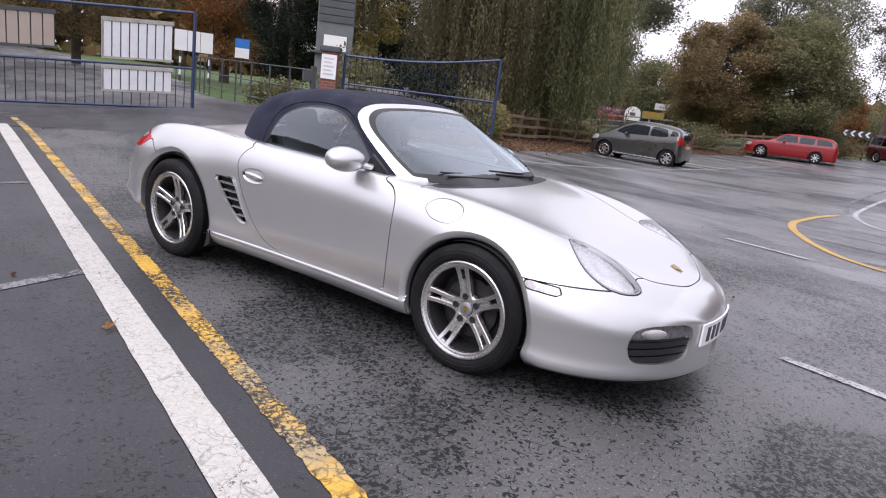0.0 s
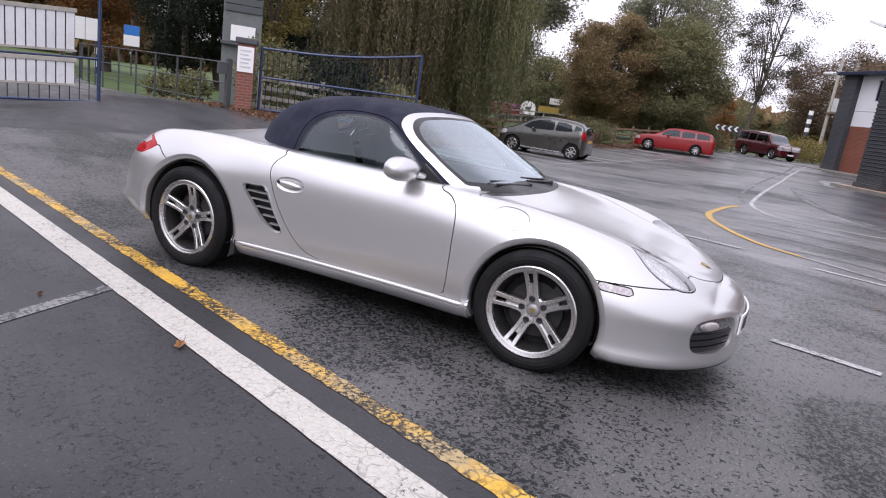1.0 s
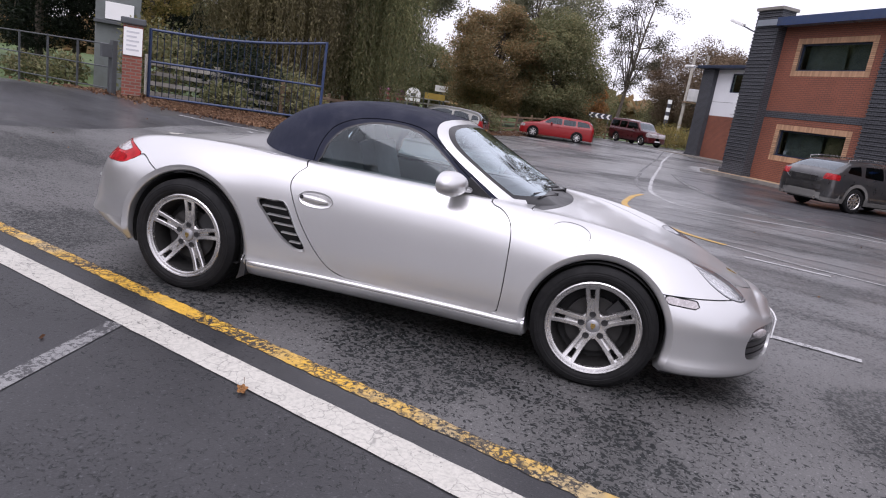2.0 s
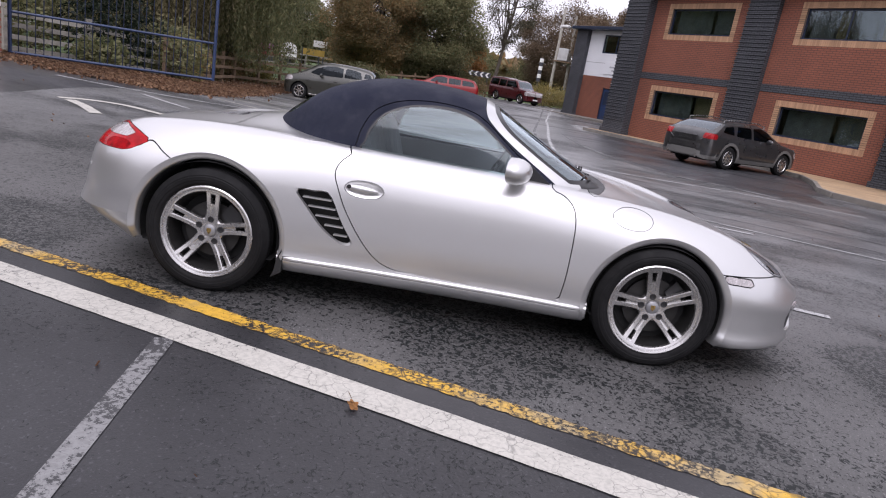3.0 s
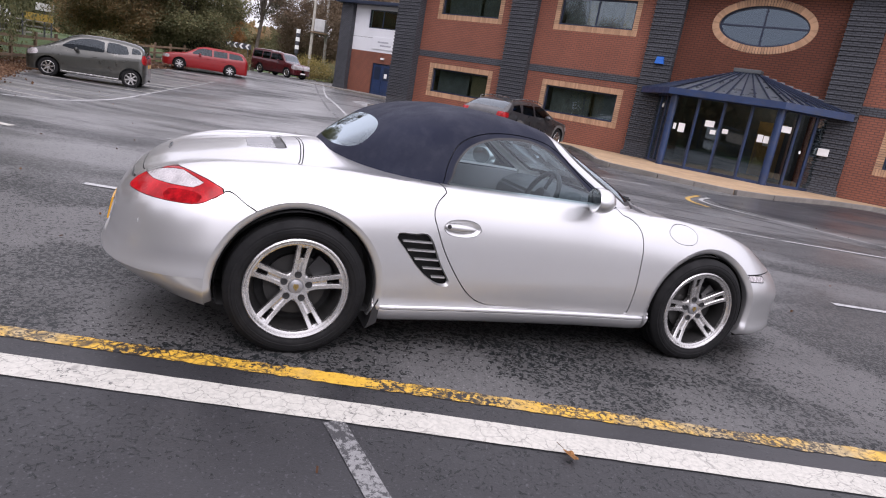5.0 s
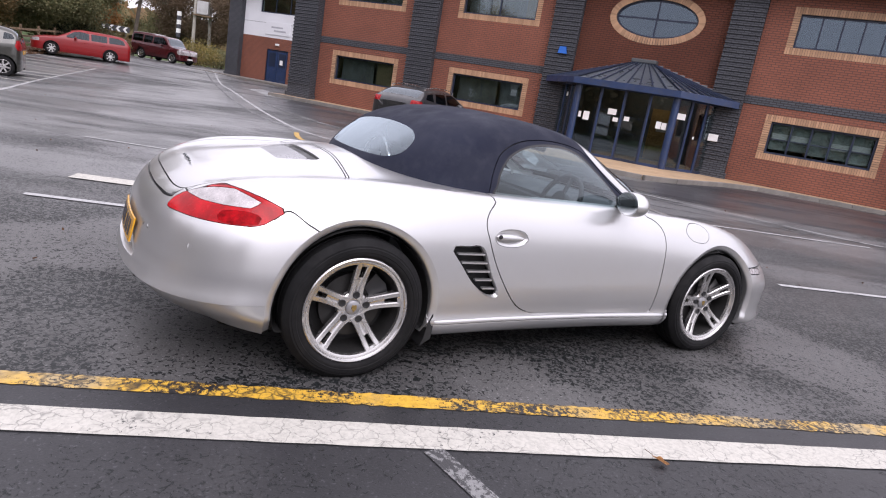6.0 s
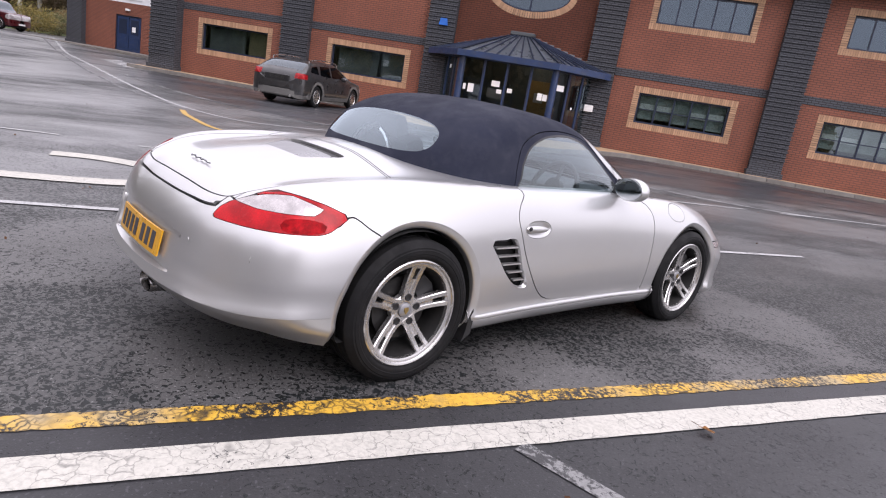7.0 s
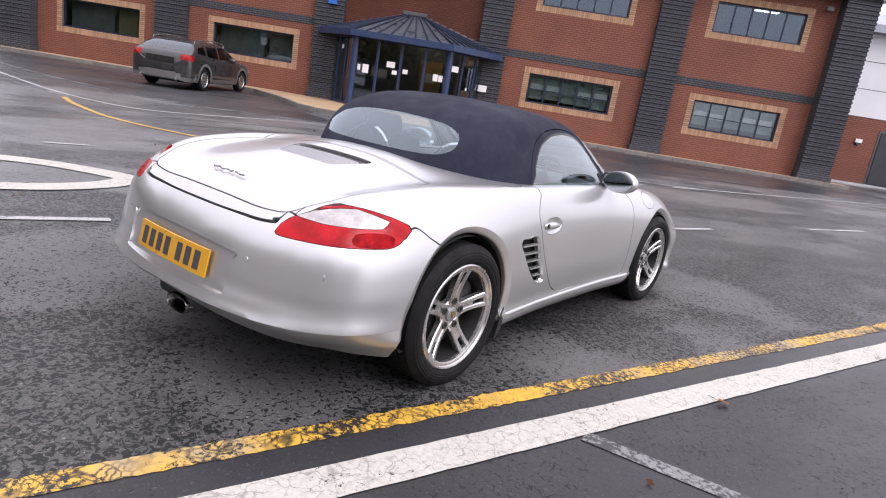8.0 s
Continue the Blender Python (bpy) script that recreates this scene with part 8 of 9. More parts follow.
# ---- gates, pier and fences ----
def gate_leaf(name, a, b, za, zb, label, pitch=0.16, spikes=True, dip=0.12, half=False):
    """A steel gate leaf from a to b; za and zb are the heights of bottom, middle and top rails at its ends."""
    g = thing(name, pose(a[0], a[1], 0, 0, 0, math.degrees(math.atan2(b[1] - a[1], b[0] - a[0]))), label, "gate", "yard gates")
    L = math.hypot(b[0] - a[0], b[1] - a[1])
    top = lambda t: za[2] + (zb[2] - za[2]) * t - dip * math.sin(math.pi * t) * (1 if zb[2] > za[2] else -1)
    low = lambda t: za[0] + (zb[0] - za[0]) * t
    mid_ = lambda t: za[1] + (zb[1] - za[1]) * t
    for nm, f, r in (("bottom_rail", low, 0.03), ("middle_rail", mid_, 0.028), ("top_rail", top, 0.032)):
        bm = bmesh.new()
        rings = []
        for k in range(13):
            rings.append([bm.verts.new((L * k / 12, r * math.cos(q), f(k / 12) + r * math.sin(q))) for q in np.linspace(0, 2 * math.pi, 8, endpoint=False)])
        for p, q in zip(rings, rings[1:]):
            for k in range(8):
                bm.faces.new((p[k], p[(k + 1) % 8], q[(k + 1) % 8], q[k]))
        bmesh.ops.recalc_face_normals(bm, faces=bm.faces)
        part(nm, bm, BLUE_STEEL, g, smooth=True)
    for t in (0, 1):
        part("stile", rod(bmesh.new(), (L * t, 0, low(t) - 0.03), (L * t, 0, top(t) + 0.03), 0.04, seg=8), BLUE_STEEL, g, smooth=True)
    n = int(L / pitch)
    for k in range(1, n):
        t = k / n
        bm = rod(bmesh.new(), (L * t, 0, low(t)), (L * t, 0, mid_(t) if half else top(t) + (0.06 if spikes else 0)), 0.011, seg=6)
        if spikes:
            rod(bm, (L * t, 0, top(t) + 0.06), (L * t, 0, top(t) + 0.14), 0.016, 0.002, 6)
        part("bar", bm, NAVY_FRAME, g)
    return g


gate_leaf("gate", (-1.6, 17.85), (4.4, 16.72), (-0.2, 0.76, 1.95), (0.17, 1.11, 2.38), "open blue steel yard gate", 0.19, False, 0.0, True)
gate_leaf("gate", (8.33, 16.62), (11.66, 14.05), (0.36, 1.2, 1.95), (0.36, 1.22, 2.34), "open blue steel yard gate with spiked bars", 0.155)
RIBBED = surface("ribbed_white_sheet", (0.66, 0.67, 0.68), 0.5, vary=0.08, dirt=(0.4, 0.38, 0.33), dirt_amount=0.3)
TAN = surface("tan_ribbed_sheet", (0.4, 0.33, 0.27), 0.6, vary=0.1)


def ribbed_board(name, a, b, z0, z1, material, label, frame_m=WOOD_GREY, n=8):
    yaw = math.degrees(math.atan2(b[1] - a[1], b[0] - a[0]))
    L = math.hypot(b[0] - a[0], b[1] - a[1])
    t = thing(name, pose(a[0], a[1], 0, 0, 0, yaw), label, "board")
    slope = Matrix(((1, 0, 0, 0), (0, 1, 0, 0), (0.065, 0, 1, 0), (0, 0, 0, 1)))
    for k in range(n):
        bm = one_box(L * k / n + 0.012, L * (k + 1) / n - 0.012, -0.02, 0.02, z0, z1, 0.006)
        bmesh.ops.transform(bm, matrix=slope, verts=bm.verts)
        part("strip", bm, material, t)
    for nm, u0, u1, w0, w1 in (("top_frame", -0.03, L + 0.03, z1, z1 + 0.09), ("bottom_frame", -0.03, L + 0.03, z0 - 0.05, z0), ("side_frame", -0.03, 0.0, z0, z1)):
        bm = one_box(u0, u1, -0.035, 0.035, w0, w1, 0.006)
        bmesh.ops.transform(bm, matrix=slope, verts=bm.verts)
        part(nm, bm, frame_m, t)
    bm = one_box(0, L, 0.022, 0.03, z0, z1)
    bmesh.ops.transform(bm, matrix=slope, verts=bm.verts)
    part("backing", bm, GREY_STEEL, t)
    return t


ribbed_board("notice_board", (2.5, 17.02), (3.92, 16.75), 1.15, 1.92, RIBBED, "white ribbed panel in a pale frame on the gate")
ribbed_board("notice_board", (2.5, 17.02), (3.92, 16.75), 0.42, 0.88, RIBBED, "low white ribbed panel in a pale frame on the gate")
ribbed_board("notice_board", (-0.4, 17.75), (1.6, 17.4), 1.1, 1.78, TAN, "tan ribbed panel on the gate", GREY_STEEL, 9)
gp = thing("gate_pier", pose(7.88, 16.6, 0.22, 0, 0, -32), "red brick gate pier with a dark cap", "pier")
part("shaft", one_box(-0.21, 0.21, -0.2, 0.2, 0, 1.75, 0.008), brickwork("gate_brick", (0.25, 0.07, 0.045), (0.18, 0.05, 0.035), (0.2, 0.15, 0.12)), gp)
part("cap", one_box(-0.27, 0.27, -0.26, 0.26, 1.75, 1.9, 0.03), GREY_STEEL, gp)
gs = thing("gate_sign", pose(7.88, 16.6, 0.22, 0, 0, -32), "white notice with grey print on the brick pier", "sign")
part("plate", one_box(-0.2, 0.2, -0.225, -0.204, 1.05, 1.68, 0.006), PAPER, gs)
for k in range(5):
    part("print", one_box(-0.14, 0.13 - 0.05 * (k % 2), -0.23, -0.2255, 1.56 - 0.1 * k, 1.6 - 0.1 * k), surface("grey_print", (0.55, 0.55, 0.57), 0.6) if k == 0 else bpy.data.materials["grey_print"], gs, "bar of print")
gpost = thing("gate_post", pose(7.5, 16.75, 0.2), "dark steel gate post with a latch box", "post")
part("post", one_box(-0.06, 0.06, -0.06, 0.06, 0, 1.35, 0.006), GREY_STEEL, gpost)
part("latch_box", one_box(-0.3, -0.06, -0.05, 0.05, 0.95, 1.25, 0.01), GREY_STEEL, gpost)
rail_path = [(7.6, 17.1), (7.1, 20.5), (7.1, 25.0), (7.9, 30.0), (9.2, 35.0)]
rl = thing("estate_railing", pose(0, 0, 0), "dark steel estate railing beside the drive", "railing")
for (ax, ay), (bx_, by_) in zip(rail_path, rail_path[1:]):
    za_, zb_ = 0.3, 0.3
    for hgt in (0.12, 0.62, 1.15):
        part("rail", rod(bmesh.new(), (ax, ay, za_ + hgt), (bx_, by_, zb_ + hgt), 0.016, seg=6), GREY_STEEL, rl)
    n = 3
    for k in range(n):
        t = k / n
        part("post", one_box(ax + (bx_ - ax) * t - 0.02, ax + (bx_ - ax) * t + 0.02, ay + (by_ - ay) * t - 0.02, ay + (by_ - ay) * t + 0.02, 0.0, 1.48), GREY_STEEL, rl)
tower = thing("switch_kiosk", pose(10.5, 21.93, 0.1, 0, 0, -28), "grey boarded kiosk tower with a white panel", "kiosk")
part("body", one_box(-0.62, 0.62, -0.5, 0.5, 0, 6.4, 0.01), surface("grey_green_paint", (0.13, 0.145, 0.14), 0.6, coarse=1.2, vary=0.15, dirt=(0.08, 0.08, 0.07), dirt_amount=0.5), tower)
for k in range(14):
    part("board", one_box(-0.58, 0.6, -0.54, -0.5, 3.05 + 0.24 * k, 3.05 + 0.24 * k + 0.2, 0.008), GREY_STEEL, tower)
part("white_panel", one_box(-0.36, 0.42, -0.56, -0.5, 2.12, 2.62, 0.01), PAPER, tower, "pale panel")
part("shelf", one_box(-0.66, 0.66, -0.66, -0.5, 1.98, 2.08, 0.01), GREY_STEEL, tower)
bs = thing("road_sign", pose(10.9, 33.2, 0.3, 0, 0, -20) @ Matrix.Scale(0.88, 4), "blue and white sign on a post", "sign")
part("post", rod(bmesh.new(), (0, 0.05, 0), (0, 0.05, 2.9), 0.04, seg=8), GREY_STEEL, bs)
part("plate_blue", one_box(-0.38, 0.38, 0, 0.03, 2.1, 2.6, 0.01), surface("blue_sign", (0.02, 0.16, 0.5), 0.4), bs)
part("plate_white", one_box(-0.38, 0.38, -0.002, 0.028, 1.55, 2.1, 0.01), PAPER, bs)
wb = thing("notice_board", pose(8.2, 31.9, 0.3, 0, 0, -14), "long white board on striped posts", "board")
for k in range(3):
    part("panel", one_box(-0.75 + 0.55 * k, -0.22 + 0.55 * k, 0, 0.03, 1.35, 2.25, 0.006), PAPER, wb)
for x in (-0.5, 0.75):
    for k in range(5):
        part("band", rod(bmesh.new(), (x, 0.06, 0.27 * k), (x, 0.06, 0.27 * (k + 1)), 0.05, seg=8), PAPER if k % 2 else DARK_TEXT, wb)


def rail_fence(name, pts, label, height=1.1, rails=3, gap=1.8, material=WOOD):
    f = thing(name, pose(0, 0, 0), label, "fence")
    for (ax, ay), (bx_, by_) in zip(pts, pts[1:]):
        L = math.hypot(bx_ - ax, by_ - ay)
        yaw = math.degrees(math.atan2(by_ - ay, bx_ - ax))
        n = max(1, round(L / gap))
        for k in range(n):
            t = k / n
            x, y = ax + (bx_ - ax) * t, ay + (by_ - ay) * t
            x2, y2 = ax + (bx_ - ax) * (k + 1) / n, ay + (by_ - ay) * (k + 1) / n
            z, z2 = float(ground_z(x, y)), float(ground_z(x2, y2))
            o = part("post", one_box(-0.06, 0.06, -0.05, 0.05, -0.1, height + 0.08 + random.uniform(-0.02, 0.04), 0.008), material, f)
            o.matrix_basis = pose(x, y, z, random.uniform(-1.5, 1.5), random.uniform(-1.5, 1.5), yaw)
            for r in range(rails):
                h = height * (r + 0.75) / rails - 0.05
                bm = one_box(-L / n / 2 - 0.04, L / n / 2 + 0.04, -0.075, -0.045, -0.055, 0.055, 0.006)
                o = part("rail", bm, material, f)
                o.matrix_basis = pose((x + x2) / 2, (y + y2) / 2, (z + z2) / 2 + h + random.uniform(-0.015, 0.015), 0, -math.degrees(math.atan2(z2 - z, L / n)), yaw)
    return f


rail_fence("rail_fence", [(12.6, 16.6), (15.0, 18.6), (21.0, 21.3), (30, 22.2), (37, 22.6), (46, 21.7), (54, 19.6), (60, 15.8), (67, 12.6)], "weathered timber post-and-rail fence round the yard")
rail_fence("rail_fence", [(22, 36), (34, 35), (46, 33)], "timber paddock fence beyond the yard", 1.2, 3, 2.4, WOOD_GREY)
rail_fence("rail_fence", [(8.9, 17.6), (12.6, 16.9)], "silvered timber rails behind the gate", 1.0, 4, 1.6, WOOD_GREY)

# telegraph pole, striped post, chevrons, distant showground and van
tp = thing("utility_pole", pose(76.6, 21.4, 0.3), "twin timber utility poles with a transformer box", "pole")
part("pole", rod(bmesh.new(), (0, 0, 0), (0.15, 0, 11.0), 0.2, 0.14, 10), WOOD_GREY, tp, smooth=True)
part("second_pole", rod(bmesh.new(), (1.0, -1.6, 0), (0.8, -1.3, 10.4), 0.2, 0.14, 10), WOOD_GREY, tp, smooth=True)
part("transformer", one_box(-0.2, 1.2, -1.4, -0.2, 5.2, 6.6, 0.08), surface("pale_grey_enamel", (0.5, 0.5, 0.5), 0.4), tp)
part("bracket", one_box(-0.3, 1.4, -1.7, 0.2, 5.0, 5.15), WOOD, tp)
ps = thing("banded_post", pose(76.2, 22.9, 0.3), "black and white banded crossing post", "post")
part("shaft", rod(bmesh.new(), (0, 0, 0), (0, 0, 2.4), 0.1, seg=10), GREY_STEEL, ps)
for k in range(6):
    part("band", rod(bmesh.new(), (0, 0, 2.4 + 0.45 * k), (0, 0, 2.4 + 0.45 * (k + 1)), 0.24, seg=10), PAPER if k % 2 else DARK_TEXT, ps)
cv = thing("chevron_sign", pose(53.2, 22.1, 1.0, 0, 0, -68) @ Matrix.Scale(0.62, 4), "black and white chevron road sign", "sign")
part("board", one_box(-1.6, 1.6, 0, 0.05, 1.5, 2.2, 0.01), DARK_TEXT, cv)
for k in range(4):
    bm = prism(bmesh.new(), [(0, 0), (0.28, 0.33), (0.56, 0.33), (0.28, 0), (0.56, -0.33), (0.28, -0.33)], 0, 0.02, pose(-1.5 + 0.78 * k, -0.004, 1.85, 90))
    part("chevron", bm, PAPER, cv)
for x in (-1.2, 1.2):
    part("leg", one_box(x - 0.05, x + 0.05, 0.05, 0.12, 0, 2.1), GREY_STEEL, cv)
fair = thing("fairground_ride", pose(46.1, 38.5, 0.2, 0, 0, -48) @ Matrix.Diagonal((0.85, 0.8, 0.6, 1)), "far low ride with pink and purple hoods", "ride")
for k, col in enumerate(((0.36, 0.09, 0.2), (0.32, 0.09, 0.26), (0.2, 0.08, 0.28))):
    bm = bmesh.new()
    bmesh.ops.create_uvsphere(bm, u_segments=16, v_segments=10, radius=1)
    bmesh.ops.transform(bm, matrix=pose(-1.5 + 1.5 * k, 0, 2.2 - 0.1 * k) @ Matrix.Diagonal((1.0, 0.9, 0.55, 1)), verts=bm.verts)
    part("hood", bm, surface("ride_hood_%d" % k, col, 0.5), fair, smooth=True)
part("body", one_box(-2.4, 2.3, -0.8, 0.8, 0.9, 2.1, 0.3), surface("ride_body", (0.3, 0.03, 0.06), 0.5), fair, smooth=True)
part("base", one_box(-2.2, 2.2, -0.7, 0.7, 0.1, 0.9, 0.05), GREY_STEEL, fair)
rs = thing("round_sign", pose(42.7, 34.4, 0.3, 0, 0, -52) @ Matrix.Diagonal((1.45, 0.75, 1.25, 1)), "white round-topped sign board on a post", "sign")
bm = prism(bmesh.new(), [(-0.42, 0), (0.42, 0)] + [(0.42 * math.cos(q), 0.45 + 0.42 * math.sin(q)) for q in np.linspace(0, math.pi, 14)], -0.04, 0.04, pose(0, 0, 0.55, 90))
part("board", bm, PAPER, rs)
part("post", one_box(-0.05, 0.05, 0.04, 0.12, 0, 0.9), GREY_STEEL, rs)
part("print", one_box(-0.15, 0.15, -0.05, -0.045, 0.85, 1.05), CLAD_GREY, rs, "grey bar of print")
wsn = thing("field_sign", pose(40.6, 30.2, 0.3, 0, 0, -54), "small white sign board on a post in the field", "sign")
part("board", one_box(-0.5, 0.5, -0.03, 0.03, 1.7, 2.15, 0.01), PAPER, wsn)
part("post", one_box(-0.05, 0.05, 0.03, 0.12, 0, 2.0), GREY_STEEL, wsn)
ybn = thing("field_banner", pose(38.9, 29.6, 0.3, 0, 0, -54), "yellow banner on two posts in the field", "banner")
part("cloth", one_box(-0.7, 0.8, -0.02, 0.02, 1.05, 1.48, 0.01), surface("yellow_banner_cloth", (0.4, 0.27, 0.05), 0.7), ybn)
for x in (-0.74, 0.74):
    part("post", one_box(x - 0.04, x + 0.04, 0.02, 0.1, 0, 1.55), GREY_STEEL, ybn)
van = thing("van", pose(104.0, 33.5, 0.3, 0, 0, 150), "white van far beyond the fence", "van")
bm = bmesh.new()
prism(bm, [(-2.6, 0.4), (2.4, 0.4), (2.5, 1.0), (1.9, 1.25), (1.3, 2.2), (-2.6, 2.3)], -0.95, 0.95, pose(0, 0, 0, 90))
bmesh.ops.bevel(bm, geom=bm.edges[:], offset=0.12, segments=3, affect="EDGES")
part("body", bm, PAPER, van, smooth=True)
for s in (-1, 1):
    for x in (-1.7, 1.6):
        far_wheel(van, x, s * 0.85, 0.34, 0.2, s, 5)
    part("side_window", one_box(0.9, 1.55, min(s * 0.955, s * 0.94), max(s * 0.955, s * 0.94), 1.35, 1.95), DARK_GLASS, van)
part("windscreen", one_box(-0.02, 0.0, -0.75, 0.75, -0.45, 0.45), NAVY_FRAME, van).matrix_basis = pose(1.72, 0, 1.72, 0, -33, 0)
dish = thing("flood_lamp", FRONT @ pose(-8.2, -0.4, 6.3), "white floodlight on a short arm", "lamp")
part("arm", rod(bmesh.new(), (0, 0, 0), (-0.5, -0.25, 0.25), 0.03, seg=8), GREY_STEEL, dish)
o = part("head", one_box(-0.35, 0.35, -0.1, 0.1, -0.07, 0.07, 0.04), PAPER, dish, smooth=True)
o.matrix_basis = pose(-0.75, -0.35, 0.38, 0, 20, 20)
dish2 = thing("flood_lamp", ANNEX @ pose(-22.1, -0.6, 5.9), "white floodlight at the annex eaves", "lamp")
part("arm", rod(bmesh.new(), (0, 0, 0), (-0.3, -0.15, 0.05), 0.03, seg=8), GREY_STEEL, dish2)
part("head", one_box(-1.0, -0.3, -0.35, 0.05, -0.02, 0.14, 0.05), PAPER, dish2, smooth=True)


# ---- trees ----
LEAF_GREEN = foliage("olive_green_leaves", [(0.112, 0.126, 0.063), (0.154, 0.161, 0.077), (0.196, 0.189, 0.091), (0.238, 0.21, 0.112)])
LEAF_BROWN = foliage("turning_leaves", [(0.14, 0.133, 0.07), (0.203, 0.165, 0.081), (0.266, 0.182, 0.084), (0.322, 0.21, 0.105)])
LEAF_ORANGE = foliage("orange_leaves", [(0.209, 0.11, 0.05), (0.308, 0.154, 0.055), (0.396, 0.187, 0.061)])
LEAF_YELLOW = foliage("yellowing_leaves", [(0.124, 0.124, 0.039), (0.265, 0.217, 0.070), (0.373, 0.279, 0.109)])
LEAF_DARK = foliage("dark_needles", [(0.009, 0.015, 0.009), (0.016, 0.024, 0.014), (0.023, 0.032, 0.018)])
LEAF_WILLOW = foliage("willow_leaves", [(0.104, 0.117, 0.055), (0.143, 0.156, 0.072), (0.195, 0.195, 0.091), (0.234, 0.215, 0.104)])
LEAF_WILLOW_DRY = foliage("dry_willow_leaves", [(0.1, 0.085, 0.045), (0.14, 0.12, 0.062), (0.18, 0.16, 0.08)])
LEAF_THIN = foliage("thin_dark_leaves", [(0.05, 0.048, 0.03), (0.085, 0.08, 0.05), (0.12, 0.105, 0.065)])
LEAF_GREY = foliage("grey_green_leaves", [(0.14, 0.147, 0.098), (0.196, 0.203, 0.126), (0.252, 0.238, 0.154)])
TWIGS = foliage("bare_twigs", [(0.11, 0.078, 0.05), (0.15, 0.105, 0.068), (0.19, 0.14, 0.09)])
rng = np.random.default_rng(7)


def leaf_mesh(name, centres, size, material, parent, droop=0.0, narrow=0.55, label=""):
    """Many small pointed leaves round the given centres, in one mesh."""
    n = len(centres)
    a = rng.normal(size=(n, 3))
    a[:, 2] = a[:, 2] * 0.7 - droop
    a /= np.linalg.norm(a, axis=1)[:, None]
    b = np.cross(a, rng.normal(size=(n, 3)))
    b /= np.maximum(np.linalg.norm(b, axis=1), 1e-6)[:, None]
    s = (size * rng.uniform(0.6, 1.35, n))[:, None]
    w = s * narrow * 0.5
    v = np.stack([centres - a * s * 0.5, centres + b * w, centres + a * s * 0.5, centres - b * w], 1).reshape(-1, 3)
    me = bpy.data.meshes.new(name)
    me.vertices.add(4 * n)
    me.vertices.foreach_set("co", v.ravel())
    me.loops.add(4 * n)
    me.loops.foreach_set("vertex_index", np.arange(4 * n, dtype=np.int32))
    me.polygons.add(n)
    me.polygons.foreach_set("loop_start", np.arange(0, 4 * n, 4, dtype=np.int32))
    me.update()
    me.validate()
    me.materials.append(material)
    ob = new(name, me)
    ob.parent = parent
    if label:
        tagged(ob, label)
    return tagged(ob, kind="stuff")


def limb_path(a, b, bend, n=5):
    a, b = np.array(a, float), np.array(b, float)
    off = rng.normal(size=3) * bend
    return [a + (b - a) * t + off * math.sin(math.pi * t) + np.array([0, 0, 0.12 * np.linalg.norm(b - a) * math.sin(math.pi * t)]) for t in np.linspace(0, 1, n)]


def tree(x, y, height, radius, crown_low, material, label, leaves=9000, size=0.17, clumps=46, clump=0.75, trunk=0.22, lean=(0, 0), narrow=0.6, spread=1.0, name="tree", flat=1.0):
    z0 = float(ground_z(x, y)) if abs(x) < 60 and abs(y) < 60 else 0.3
    t = thing(name, pose(x, y, z0), label, "tree")
    top = np.array([lean[0], lean[1], height])
    bm = bmesh.new()
    pth = limb_path((0, 0, -0.1), top * np.array([1, 1, 0.86]), 0.25, 8)
    for k, (p, q) in enumerate(zip(pth, pth[1:])):
        rod(bm, p, q, trunk * (1 - k / 9), trunk * (1 - (k + 1) / 9), 9)
    part("trunk", bm, BARK, t, smooth=True)
    cz, rz = (height + crown_low) / 2, (height - crown_low) / 2
    cen = []
    while len(cen) < clumps:
        d = rng.normal(size=3)
        d /= np.linalg.norm(d)
        r = rng.uniform(0.45, 1.0) ** 0.6
        p = np.array([lean[0] * 0.6 + d[0] * radius * r * (1 + 0.22 * math.sin(3 * d[0] + 5 * d[1])), lean[1] * 0.6 + d[1] * radius * r * (1 + 0.2 * math.sin(4 * d[2] + 3 * d[0])), cz + d[2] * rz * r * flat])
        if p[2] > crown_low * 0.8:
            cen.append(p)
    cen = np.array(cen)
    for c in cen[: max(10, clumps // 3)]:
        f = rng.uniform(0.25, 0.8)
        base = np.array(pth[min(7, int(f * 7))])
        lp = limb_path(base, c, 0.3, 4)
        bm = bmesh.new()
        for k, (p, q) in enumerate(zip(lp, lp[1:])):
            rod(bm, p, q, trunk * 0.3 * (1 - k / 4), trunk * 0.3 * (1 - (k + 1) / 4) + 0.006, 5)
        part("limb", bm, BARK, t)
    per = leaves // clumps
    pts = []
    for c in cen:
        g = rng.normal(size=(per, 3))
        g *= (rng.uniform(0, 1, per) ** 0.45 / np.linalg.norm(g, axis=1))[:, None] * clump * 1.75 * rng.uniform(0.6, 1.25) * np.array([1, 1, 0.75]) * spread
        pts.append(c + g)
    pts = np.concatenate(pts)
    pts = pts[pts[:, 2] > 0.15]
    leaf_mesh("crown", pts, size, material, t, 0.25, narrow)
    return t


